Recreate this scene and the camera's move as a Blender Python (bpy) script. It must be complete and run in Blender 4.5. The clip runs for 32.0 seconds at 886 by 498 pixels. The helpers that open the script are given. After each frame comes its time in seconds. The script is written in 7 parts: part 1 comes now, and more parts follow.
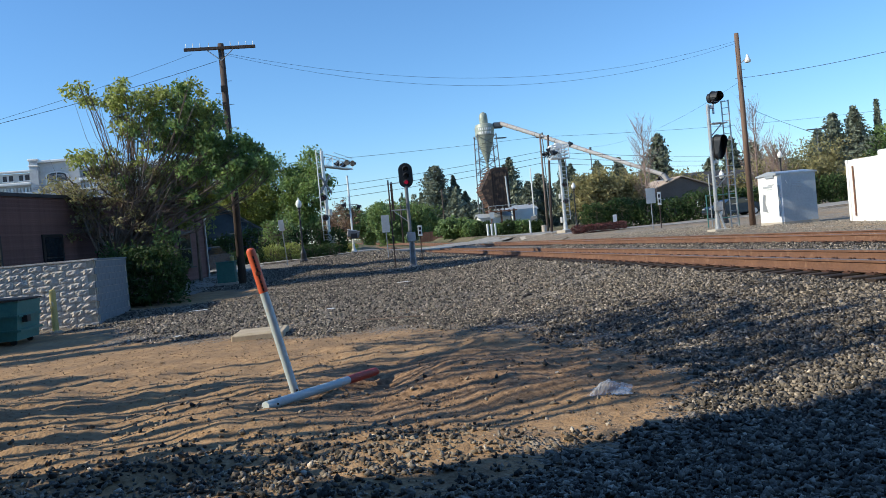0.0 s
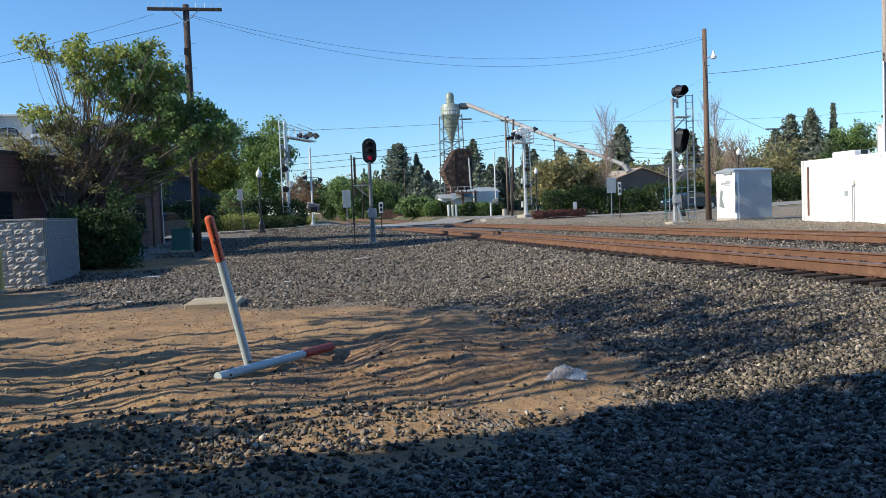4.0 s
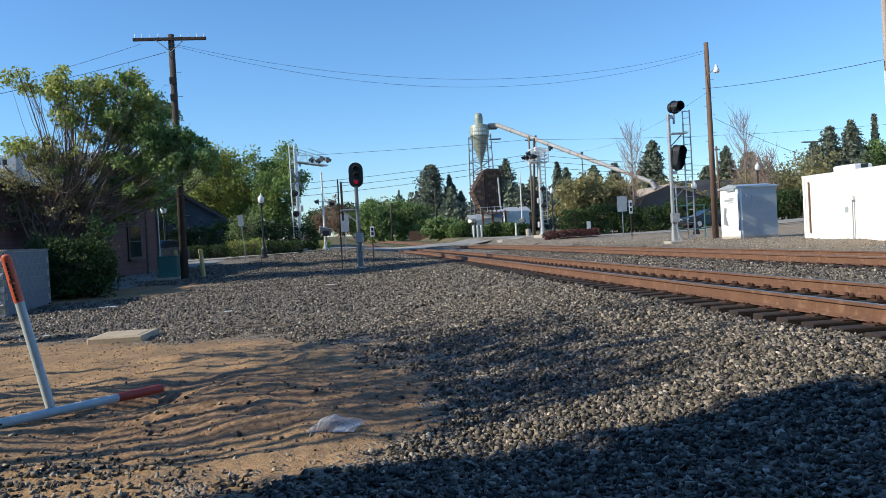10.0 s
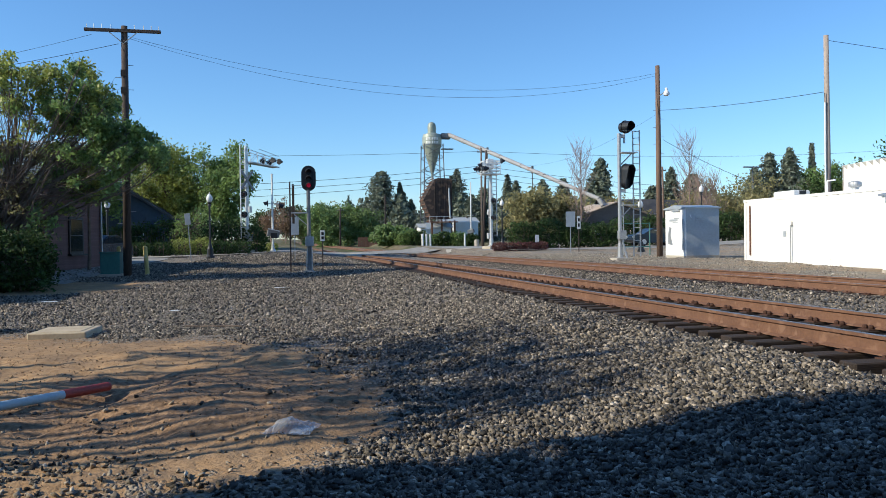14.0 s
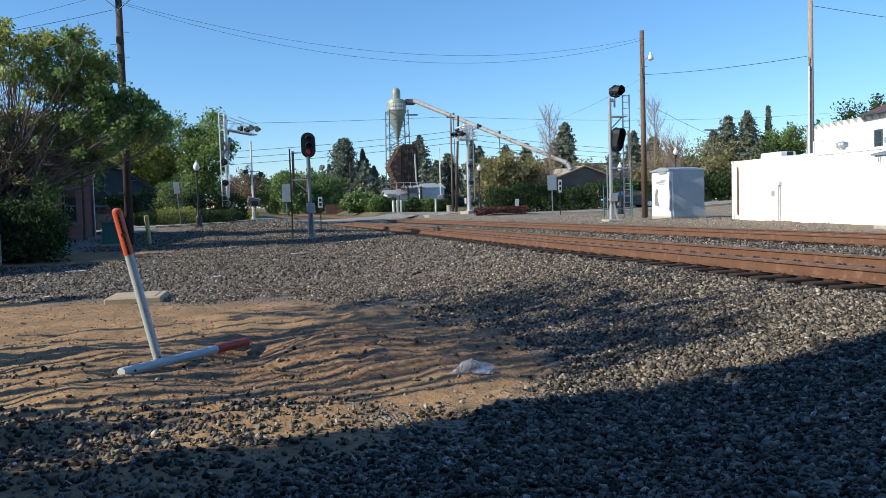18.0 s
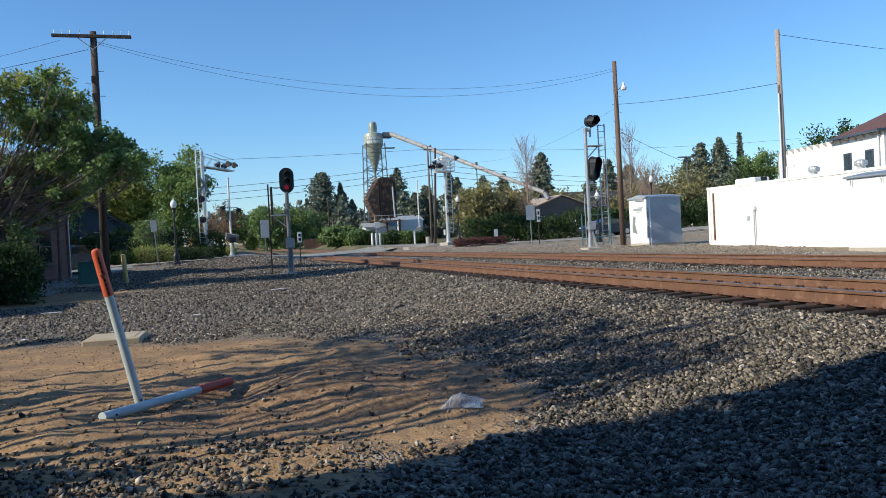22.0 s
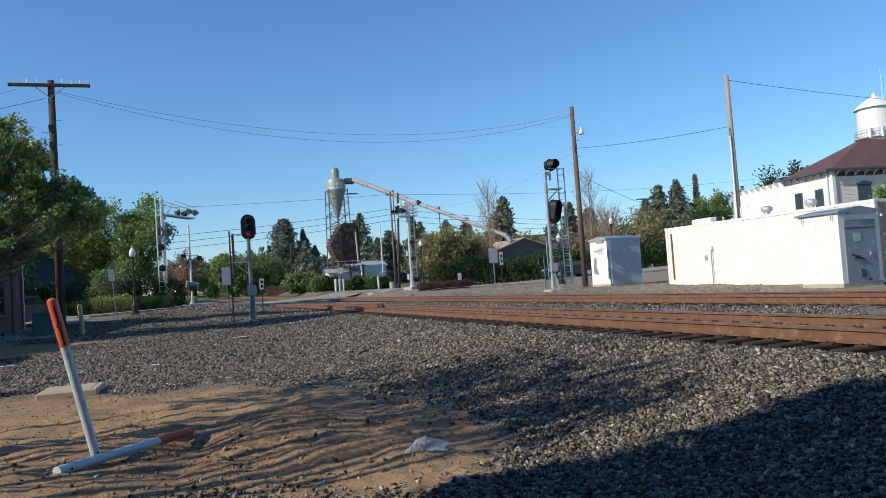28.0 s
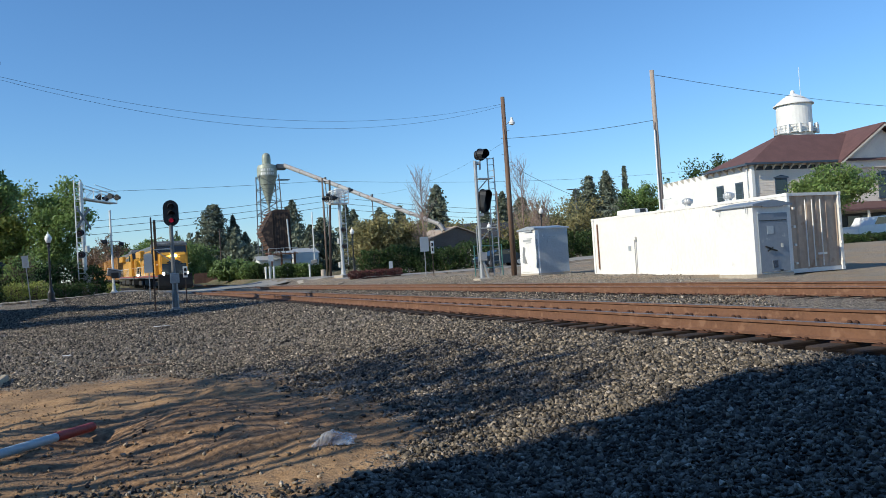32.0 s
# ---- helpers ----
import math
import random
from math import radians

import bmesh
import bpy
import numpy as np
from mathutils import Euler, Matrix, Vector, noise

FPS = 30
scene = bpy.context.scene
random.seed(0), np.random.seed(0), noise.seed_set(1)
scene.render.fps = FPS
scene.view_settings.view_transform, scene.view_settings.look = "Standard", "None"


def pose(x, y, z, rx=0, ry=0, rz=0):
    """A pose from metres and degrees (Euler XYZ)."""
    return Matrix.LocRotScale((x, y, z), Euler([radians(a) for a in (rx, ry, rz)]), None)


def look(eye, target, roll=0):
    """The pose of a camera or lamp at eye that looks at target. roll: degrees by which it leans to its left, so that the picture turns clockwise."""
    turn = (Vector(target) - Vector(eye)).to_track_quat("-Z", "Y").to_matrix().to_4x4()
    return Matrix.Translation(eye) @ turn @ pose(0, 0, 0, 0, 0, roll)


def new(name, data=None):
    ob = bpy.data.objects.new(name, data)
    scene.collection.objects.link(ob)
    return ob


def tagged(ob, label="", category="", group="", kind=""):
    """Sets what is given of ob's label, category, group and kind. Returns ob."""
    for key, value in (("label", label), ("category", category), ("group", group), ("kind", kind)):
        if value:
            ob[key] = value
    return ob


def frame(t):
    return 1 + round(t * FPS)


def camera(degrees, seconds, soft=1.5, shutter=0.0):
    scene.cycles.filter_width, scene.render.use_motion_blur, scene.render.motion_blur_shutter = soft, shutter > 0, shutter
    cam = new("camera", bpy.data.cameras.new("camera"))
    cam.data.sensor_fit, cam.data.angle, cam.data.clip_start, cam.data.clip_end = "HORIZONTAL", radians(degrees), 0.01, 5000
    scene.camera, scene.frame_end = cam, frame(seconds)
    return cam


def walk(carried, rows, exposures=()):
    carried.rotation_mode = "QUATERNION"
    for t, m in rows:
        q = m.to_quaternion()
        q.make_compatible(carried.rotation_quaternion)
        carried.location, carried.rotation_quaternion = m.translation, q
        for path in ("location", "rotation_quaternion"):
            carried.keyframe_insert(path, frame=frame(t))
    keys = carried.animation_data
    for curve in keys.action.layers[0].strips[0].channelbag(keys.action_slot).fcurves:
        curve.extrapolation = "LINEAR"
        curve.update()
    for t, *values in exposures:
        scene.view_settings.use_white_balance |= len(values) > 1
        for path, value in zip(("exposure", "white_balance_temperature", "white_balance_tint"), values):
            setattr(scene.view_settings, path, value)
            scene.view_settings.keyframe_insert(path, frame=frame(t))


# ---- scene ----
cam = camera(60.1, 32.0, soft=0.45)
PATH = [
    (0, (-1.136, -0.126, 1.65), (-0.856, 1.854, 1.618), -5.3),
    (0.5, (-0.988, -0.143, 1.632), (-0.705, 1.836, 1.573), -3.4),
    (1, (-1.03, -0.14, 1.638), (-0.716, 1.834, 1.551), -2.9),
    (1.5, (-1.048, -0.123, 1.636), (-0.726, 1.849, 1.56), -3.4),
    (2, (-1.038, -0.142, 1.637), (-0.736, 1.834, 1.579), -2.3),
    (2.5, (-1.057, -0.111, 1.625), (-0.735, 1.861, 1.551), -1.2),
    (3, (-1.131, -0.072, 1.64), (-0.776, 1.894, 1.551), -1.3),
    (3.5, (-1.171, -0.069, 1.648), (-0.795, 1.893, 1.547), -2.1),
    (5.5, (-1.038, -0.084, 1.625), (-0.648, 1.877, 1.587), -2.6),
    (6, (-0.939, -0.13, 1.634), (-0.545, 1.831, 1.596), -3.3),
    (6.5, (-0.76, -0.15, 1.626), (-0.375, 1.812, 1.575), -3.1),
    (7, (-0.615, -0.075, 1.611), (-0.262, 1.892, 1.536), -3.6),
    (7.5, (-0.37, 0.139, 1.631), (-0.027, 2.109, 1.583), -3.7),
    (8, (-0.037, 0.084, 1.624), (0.308, 2.054, 1.601), -5.1),
    (8.5, (0.324, 0.038, 1.651), (0.617, 2.016, 1.615), -4.4),
    (9, (0.623, 0.161, 1.645), (0.887, 2.143, 1.594), -4.6),
    (9.5, (0.962, 0.185, 1.649), (1.231, 2.167, 1.608), -4.7),
    (10, (1.306, 0.084, 1.662), (1.578, 2.065, 1.627), -3.2),
    (10.5, (1.392, 0.075, 1.667), (1.692, 2.052, 1.613), -2.6),
    (11, (1.35, 0.159, 1.655), (1.668, 2.133, 1.589), -3.6),
    (11.5, (1.503, 0.162, 1.662), (1.813, 2.137, 1.596), -4.0),
    (12, (1.664, 0.171, 1.662), (1.979, 2.146, 1.61), -2.2),
    (12.5, (1.662, 0.182, 1.656), (1.97, 2.158, 1.602), -1.2),
    (13, (1.587, 0.139, 1.669), (1.882, 2.116, 1.608), -0.8),
    (13.5, (1.51, 0.141, 1.683), (1.867, 2.109, 1.653), -0.5),
    (14, (1.163, 0.017, 1.663), (1.571, 1.975, 1.645), -0.8),
    (14.5, (0.731, -0.034, 1.628), (1.137, 1.924, 1.625), -1.2),
    (16.5, (-0.965, 0.026, 1.64), (-0.511, 1.972, 1.706), -2.4),
    (17, (-1.057, -0.014, 1.639), (-0.586, 1.93, 1.629), -2.8),
    (17.5, (-0.935, -0.078, 1.6), (-0.408, 1.85, 1.548), -2.2),
    (18, (-0.825, -0.177, 1.623), (-0.31, 1.753, 1.515), -1.7),
    (18.5, (-0.903, -0.166, 1.631), (-0.377, 1.76, 1.52), -1.9),
    (19, (-0.955, -0.128, 1.615), (-0.38, 1.785, 1.51), -3.1),
    (19.5, (-1.05, -0.107, 1.634), (-0.454, 1.8, 1.538), -3.8),
    (20, (-1.033, -0.105, 1.645), (-0.42, 1.797, 1.564), -3.6),
    (20.5, (-0.863, -0.138, 1.646), (-0.314, 1.783, 1.563), -3.3),
    (21, (-0.819, -0.148, 1.632), (-0.321, 1.788, 1.579), -2.3),
    (21.5, (-0.881, -0.113, 1.633), (-0.37, 1.82, 1.595), -2.5),
    (22, (-0.873, -0.123, 1.64), (-0.302, 1.793, 1.612), -3.0),
    (22.5, (-0.917, -0.139, 1.65), (-0.346, 1.777, 1.635), -2.4),
    (23, (-0.91, -0.145, 1.642), (-0.384, 1.784, 1.658), -2.7),
    (23.5, (-0.912, -0.138, 1.646), (-0.372, 1.787, 1.677), -2.0),
    (24, (-0.902, -0.121, 1.628), (-0.367, 1.805, 1.68), -2.7),
    (24.5, (-0.919, -0.169, 1.652), (-0.382, 1.757, 1.707), -2.3),
    (25, (-0.9, -0.145, 1.64), (-0.35, 1.777, 1.706), -2.4),
    (25.5, (-0.89, -0.182, 1.641), (-0.326, 1.735, 1.706), -2.4),
    (27.5, (-0.869, -0.183, 1.624), (-0.221, 1.708, 1.706), -4.2),
    (28, (-0.873, -0.18, 1.621), (-0.206, 1.704, 1.703), -4.0),
    (28.5, (-0.875, -0.191, 1.621), (-0.192, 1.687, 1.696), -4.0),
    (29, (-0.836, -0.158, 1.611), (-0.132, 1.713, 1.683), -4.1),
    (29.5, (-0.74, -0.199, 1.619), (-0.002, 1.659, 1.679), -4.1),
    (30, (-0.649, -0.206, 1.62), (0.085, 1.654, 1.669), -4.1),
    (30.5, (-0.613, -0.216, 1.617), (0.107, 1.65, 1.65), -3.9),
    (31, (-0.609, -0.218, 1.611), (0.146, 1.634, 1.645), -3.9),
    (31.5, (-0.633, -0.227, 1.626), (0.146, 1.615, 1.663), -3.9),
    (32, (-0.643, -0.219, 1.644), (0.181, 1.603, 1.683), -3.7),
]
walk(cam, [(t, look(e, g, r)) for t, e, g, r in PATH], [(0, 0.32, 5500, 5), (13, 0.29, 5500, 5), (23, 0.16, 5500, 5), (28, 0.04, 5500, 5), (32, 0.08, 5500, 5)])

# ---- light ----
SUN_EL, SUN_AZ = 31.0, 263.0
world = bpy.data.worlds.new("sky")
scene.world = world
world.use_nodes = True
wn = world.node_tree
sky = wn.nodes.new("ShaderNodeTexSky")
sky.sky_type, sky.sun_disc = "NISHITA", False
sky.sun_elevation, sky.sun_rotation = radians(SUN_EL), radians(SUN_AZ)
sky.altitude, sky.air_density, sky.dust_density, sky.ozone_density = 0, 1.15, 0.0, 6.0
wn.links.new(sky.outputs[0], wn.nodes["Background"].inputs[0])
wn.nodes["Background"].inputs[1].default_value = 0.125
sun = new("sun", bpy.data.lights.new("sun", "SUN"))
sun.data.energy, sun.data.angle, sun.data.color = 5.0, radians(0.53), (1.0, 0.81, 0.56)
sun_to = Vector((math.sin(radians(SUN_AZ)) * math.cos(radians(SUN_EL)), math.cos(radians(SUN_AZ)) * math.cos(radians(SUN_EL)), math.sin(radians(SUN_EL))))
sun.matrix_world = look(sun_to * 60, (0, 0, 0))
scene.view_settings.exposure = 0.0


# ---- materials ----
def mat(name, c1, c2=None, rough=0.8, metal=0.0, scale=6.0, bump=0.15, wear=None, wear_at=0.62, spec=0.5, vary=0.0, stretch=(1, 1, 1), trans=0.0):
    """Two tones mixed by fine and broad noise, optional worn patches, relief, variation between objects."""
    m = bpy.data.materials.new(name)
    m.use_nodes = True
    t = m.node_tree
    nn, ln = t.nodes, t.links
    b = nn["Principled BSDF"]
    c2 = c2 or tuple(v * 0.72 for v in c1)
    co = nn.new("ShaderNodeTexCoord")
    mp = nn.new("ShaderNodeMapping")
    mp.inputs["Scale"].default_value = stretch
    ln.new(co.outputs["Object"], mp.inputs[0])
    fine, broad = nn.new("ShaderNodeTexNoise"), nn.new("ShaderNodeTexNoise")
    fine.inputs["Scale"].default_value, fine.inputs["Detail"].default_value = scale * 5, 5
    broad.inputs["Scale"].default_value, broad.inputs["Detail"].default_value = scale * 0.5, 3
    ln.new(mp.outputs[0], fine.inputs[0]), ln.new(mp.outputs[0], broad.inputs[0])
    add = nn.new("ShaderNodeMath")
    add.operation = "MULTIPLY_ADD"
    add.inputs[1].default_value = 0.5
    half = nn.new("ShaderNodeMath")
    half.operation = "MULTIPLY"
    half.inputs[1].default_value = 0.5
    ln.new(broad.outputs[0], half.inputs[0])
    ln.new(fine.outputs[0], add.inputs[0]), ln.new(half.outputs[0], add.inputs[2])
    ramp = nn.new("ShaderNodeValToRGB")
    ramp.color_ramp.elements[0].position, ramp.color_ramp.elements[1].position = 0.38, 0.62
    ramp.color_ramp.elements[0].color, ramp.color_ramp.elements[1].color = (*c2, 1), (*c1, 1)
    ln.new(add.outputs[0], ramp.inputs[0])
    out = ramp.outputs[0]
    if wear:
        wnz = nn.new("ShaderNodeTexNoise")
        wnz.inputs["Scale"].default_value, wnz.inputs["Detail"].default_value = scale * 1.3, 8
        ln.new(mp.outputs[0], wnz.inputs[0])
        wr = nn.new("ShaderNodeValToRGB")
        wr.color_ramp.elements[0].position, wr.color_ramp.elements[1].position = wear_at - 0.04, wear_at + 0.04
        ln.new(wnz.outputs[0], wr.inputs[0])
        mx = nn.new("ShaderNodeMix")
        mx.data_type = "RGBA"
        mx.inputs[7].default_value = (*wear, 1)
        ln.new(wr.outputs[0], mx.inputs[0]), ln.new(out, mx.inputs[6])
        out = mx.outputs[2]
    if vary:
        inf = nn.new("ShaderNodeObjectInfo")
        geo = nn.new("ShaderNodeNewGeometry")
        sm2 = nn.new("ShaderNodeMath")
        ln.new(inf.outputs["Random"], sm2.inputs[0]), ln.new(geo.outputs["Random Per Island"], sm2.inputs[1])
        fr = nn.new("ShaderNodeMath")
        fr.operation = "FRACT"
        ln.new(sm2.outputs[0], fr.inputs[0])
        mr = nn.new("ShaderNodeMapRange")
        mr.inputs["To Min"].default_value, mr.inputs["To Max"].default_value = 1 - vary, 1 + vary
        ln.new(fr.outputs[0], mr.inputs[0])
        hs = nn.new("ShaderNodeHueSaturation")
        ln.new(mr.outputs[0], hs.inputs["Value"]), ln.new(out, hs.inputs["Color"])
        out = hs.outputs[0]
    ln.new(out, b.inputs["Base Color"])
    b.inputs["Roughness"].default_value, b.inputs["Metallic"].default_value = rough, metal
    b.inputs["Specular IOR Level"].default_value = spec
    if bump:
        bp = nn.new("ShaderNodeBump")
        bp.inputs["Strength"].default_value, bp.inputs["Distance"].default_value = bump, 0.02
        ln.new(fine.outputs[0], bp.inputs["Height"]), ln.new(bp.outputs[0], b.inputs["Normal"])
    if trans:
        tr = nn.new("ShaderNodeBsdfTranslucent")
        ln.new(out, tr.inputs[0])
        ms = nn.new("ShaderNodeMixShader")
        ms.inputs[0].default_value = trans
        ln.new(b.outputs[0], ms.inputs[1]), ln.new(tr.outputs[0], ms.inputs[2])
        ln.new(ms.outputs[0], nn["Material Output"].inputs[0])
    return m


def glow(name, colour, strength):
    m = bpy.data.materials.new(name)
    m.use_nodes = True
    b = m.node_tree.nodes["Principled BSDF"]
    b.inputs["Base Color"].default_value = (*colour, 1)
    b.inputs["Emission Color"].default_value, b.inputs["Emission Strength"].default_value = (*colour, 1), strength
    return m


def glass(name, tint, rough=0.05):
    m = bpy.data.materials.new(name)
    m.use_nodes = True
    b = m.node_tree.nodes["Principled BSDF"]
    b.inputs["Base Color"].default_value = (*tint, 1)
    b.inputs["Roughness"].default_value, b.inputs["Specular IOR Level"].default_value = rough, 0.8
    return m


M = dict(
    rail=mat("rusty rail steel", (0.185, 0.096, 0.056), (0.135, 0.07, 0.042), 0.78, 0.15, 5, 0.25, (0.22, 0.125, 0.078), 0.6),
    railtop=mat("polished rail head", (0.36, 0.31, 0.28), (0.24, 0.17, 0.13), 0.38, 0.85, 8, 0.05),
    tie=mat("weathered tie wood", (0.045, 0.032, 0.025), (0.022, 0.016, 0.013), 0.9, 0, 5, 0.5, vary=0.25, stretch=(0.3, 3, 3)),
    plate=mat("rusty tie plate", (0.1, 0.045, 0.028), (0.055, 0.028, 0.018), 0.8, 0.2, 20, 0.2),
    galv=mat("galvanised steel", (0.46, 0.47, 0.47), (0.33, 0.34, 0.35), 0.45, 0.55, 4, 0.08),
    alu=mat("pale aluminium mast", (0.62, 0.63, 0.62), (0.48, 0.49, 0.49), 0.4, 0.5, 5, 0.05),
    black=mat("black painted metal", (0.018, 0.018, 0.02), (0.01, 0.01, 0.011), 0.42, 0, 6, 0.08),
    pole=mat("weathered pole wood", (0.2, 0.128, 0.088), (0.1, 0.066, 0.047), 0.9, 0, 2.2, 0.5, stretch=(4, 4, 0.35)),
    polepale=mat("pale pole wood", (0.42, 0.345, 0.285), (0.26, 0.21, 0.175), 0.9, 0, 2.2, 0.5, stretch=(4, 4, 0.35)),
    polegrey=mat("grey brown pole wood", (0.2, 0.16, 0.13), (0.12, 0.095, 0.075), 0.9, 0, 2.2, 0.5, stretch=(4, 4, 0.35)),
    poledark=mat("creosoted pole wood", (0.085, 0.06, 0.048), (0.042, 0.031, 0.026), 0.9, 0, 2.2, 0.5, stretch=(4, 4, 0.35)),
    white=mat("white painted metal", (0.8, 0.8, 0.78), (0.7, 0.7, 0.69), 0.5, 0, 1.2, 0.06, (0.55, 0.54, 0.52), 0.72),
    cream=mat("cream container paint", (0.8, 0.785, 0.745), (0.74, 0.725, 0.685), 0.5, 0, 1.5, 0.06, (0.36, 0.25, 0.16), 0.74),
    greypaint=mat("blue-grey door paint", (0.25, 0.285, 0.335), (0.2, 0.235, 0.285), 0.5, 0, 1.6, 0.06, (0.5, 0.52, 0.53), 0.68),
    silverbox=mat("silver painted housing", (0.44, 0.47, 0.5), (0.36, 0.39, 0.42), 0.42, 0.25, 2, 0.06, (0.44, 0.46, 0.48), 0.7),
    orange=mat("orange marker paint", (0.62, 0.12, 0.045), (0.5, 0.085, 0.035), 0.5, 0, 9, 0.08, (0.4, 0.08, 0.04), 0.68),
    red=mat("dull red marker paint", (0.38, 0.05, 0.03), (0.28, 0.035, 0.022), 0.55, 0, 9, 0.08),
    pipe=mat("pale blue-white plastic pipe", (0.5, 0.57, 0.6), (0.42, 0.48, 0.51), 0.45, 0, 5, 0.05, (0.5, 0.48, 0.44), 0.7),
    concrete=mat("weathered concrete", (0.47, 0.42, 0.34), (0.35, 0.31, 0.255), 0.9, 0, 3, 0.3),
    asphalt=mat("worn asphalt", (0.31, 0.295, 0.27), (0.22, 0.21, 0.19), 0.9, 0, 3, 0.35),
    block=mat("split-face concrete block", (0.62, 0.56, 0.5), (0.46, 0.415, 0.37), 0.95, 0, 5, 0.9, vary=0.08),
    # the block wall's east-side shade is put into this darker, bluer colour
    smoothblock=mat("block in shade-side blue-grey", (0.2, 0.215, 0.235), (0.165, 0.18, 0.2), 0.85, 0, 3, 0.12, vary=0.04),
    brick=mat("dark red brick", (0.19, 0.11, 0.1), (0.13, 0.076, 0.07), 0.9, 0, 3, 0.4, vary=0.12),
    bark=mat("grey brown bark", (0.2, 0.15, 0.115), (0.11, 0.083, 0.062), 0.95, 0, 6, 0.6),
    barkdk=mat("dark brown maple bark", (0.1, 0.075, 0.058), (0.055, 0.042, 0.034), 0.95, 0, 6, 0.6),
    twig=mat("bare pinkish twig", (0.33, 0.24, 0.2), (0.22, 0.16, 0.13), 0.95, 0, 6, 0.2),
    leaf=mat("spring green leaf", (0.37, 0.4, 0.1), (0.25, 0.29, 0.07), 0.5, 0, 1.5, 0, vary=0.4, trans=0.45),
    leafdk=mat("dark green leaf", (0.065, 0.105, 0.028), (0.036, 0.062, 0.02), 0.65, 0, 1.5, 0, vary=0.45, trans=0.25, spec=0.25),
    leafmid=mat("mid green leaf", (0.25, 0.34, 0.1), (0.16, 0.235, 0.07), 0.55, 0, 1.5, 0, vary=0.4, trans=0.45),
    beigecon=mat("sandy beige concrete", (0.5, 0.41, 0.28), (0.4, 0.325, 0.22), 0.9, 0, 4, 0.3),
    taupe=mat("pale taupe wood siding", (0.78, 0.69, 0.59), (0.7, 0.62, 0.53), 0.75, 0, 1.5, 0.08),
    olive=mat("olive yellow leaf", (0.34, 0.31, 0.13), (0.24, 0.215, 0.1), 0.6, 0, 0.8, 0, vary=0.35, trans=0.4),
    pine=mat("blue green needle", (0.19, 0.215, 0.15), (0.125, 0.145, 0.105), 0.7, 0, 1, 0, vary=0.4, trans=0.15),
    fargreen=mat("fresh far green leaf", (0.19, 0.27, 0.08), (0.12, 0.18, 0.055), 0.6, 0, 0.6, 0, vary=0.35, trans=0.3),
    cone=mat("grey green sheet metal", (0.36, 0.39, 0.33), (0.25, 0.28, 0.23), 0.5, 0.2, 0.6, 0.05, (0.3, 0.24, 0.17), 0.66),
    duct=mat("dull galvanised duct", (0.38, 0.375, 0.37), (0.29, 0.28, 0.275), 0.6, 0.15, 0.8, 0.1, (0.3, 0.2, 0.16), 0.66),
    rust=mat("rusted corrugated steel", (0.075, 0.052, 0.042), (0.045, 0.033, 0.028), 0.9, 0.1, 0.8, 0.2, (0.15, 0.095, 0.065), 0.56),
    shedwall=mat("grey brown shed siding", (0.17, 0.145, 0.125), (0.12, 0.1, 0.088), 0.85, 0, 1.2, 0.1),
    roof=mat("maroon shingle", (0.135, 0.07, 0.066), (0.1, 0.052, 0.05), 0.9, 0, 2.5, 0.4),
    siding=mat("cream wood siding", (0.66, 0.61, 0.52), (0.56, 0.52, 0.44), 0.7, 0, 1.5, 0.08),
    greystone=mat("grey painted stucco", (0.56, 0.56, 0.55), (0.47, 0.47, 0.47), 0.85, 0, 1, 0.15),
    trimwhite=mat("white trim paint", (0.78, 0.78, 0.76), (0.68, 0.68, 0.66), 0.6, 0, 2, 0.05),
    bluewall=mat("slate blue siding", (0.055, 0.08, 0.115), (0.04, 0.06, 0.09), 0.7, 0, 1, 0.08),
    darkroof=mat("dark shingle", (0.07, 0.07, 0.075), (0.045, 0.045, 0.05), 0.9, 0, 2, 0.3),
    loco=mat("armour yellow paint", (0.62, 0.33, 0.03), (0.5, 0.26, 0.025), 0.42, 0, 0.8, 0.04, (0.35, 0.2, 0.05), 0.7),
    locogrey=mat("grey locomotive paint", (0.16, 0.17, 0.18), (0.1, 0.105, 0.11), 0.5, 0, 1, 0.05),
    under=mat("sooty underframe", (0.03, 0.028, 0.026), (0.018, 0.017, 0.016), 0.8, 0, 2, 0.2),
    boxcar=mat("weathered boxcar yellow", (0.46, 0.25, 0.06), (0.34, 0.18, 0.05), 0.6, 0, 0.8, 0.05, (0.22, 0.12, 0.06), 0.6),
    window=glass("dark window glass", (0.02, 0.025, 0.03)),
    carblue=mat("dark blue car paint", (0.03, 0.045, 0.065), (0.025, 0.038, 0.056), 0.25, 0.3, 1, 0),
    carwhite=mat("white car paint", (0.75, 0.76, 0.77), (0.7, 0.71, 0.72), 0.3, 0, 1, 0),
    rubber=mat("tyre rubber", (0.025, 0.025, 0.025), (0.016, 0.016, 0.016), 0.85, 0, 10, 0.1),
    green=mat("green painted steel", (0.07, 0.185, 0.16), (0.05, 0.14, 0.125), 0.55, 0, 3, 0.08),
    yellow=mat("yellow bollard paint", (0.56, 0.45, 0.16), (0.46, 0.36, 0.12), 0.55, 0, 5, 0.06, (0.5, 0.46, 0.36), 0.62),
    sign=mat("sign back aluminium", (0.5, 0.52, 0.53), (0.42, 0.44, 0.45), 0.5, 0.3, 4, 0.04),
    steel=mat("dull dark steel", (0.2, 0.205, 0.21), (0.13, 0.135, 0.14), 0.5, 0.4, 4, 0.08),
    beige=mat("patchy beige paint", (0.5, 0.39, 0.29), (0.4, 0.31, 0.23), 0.6, 0, 1.2, 0.06, (0.3, 0.2, 0.13), 0.68),
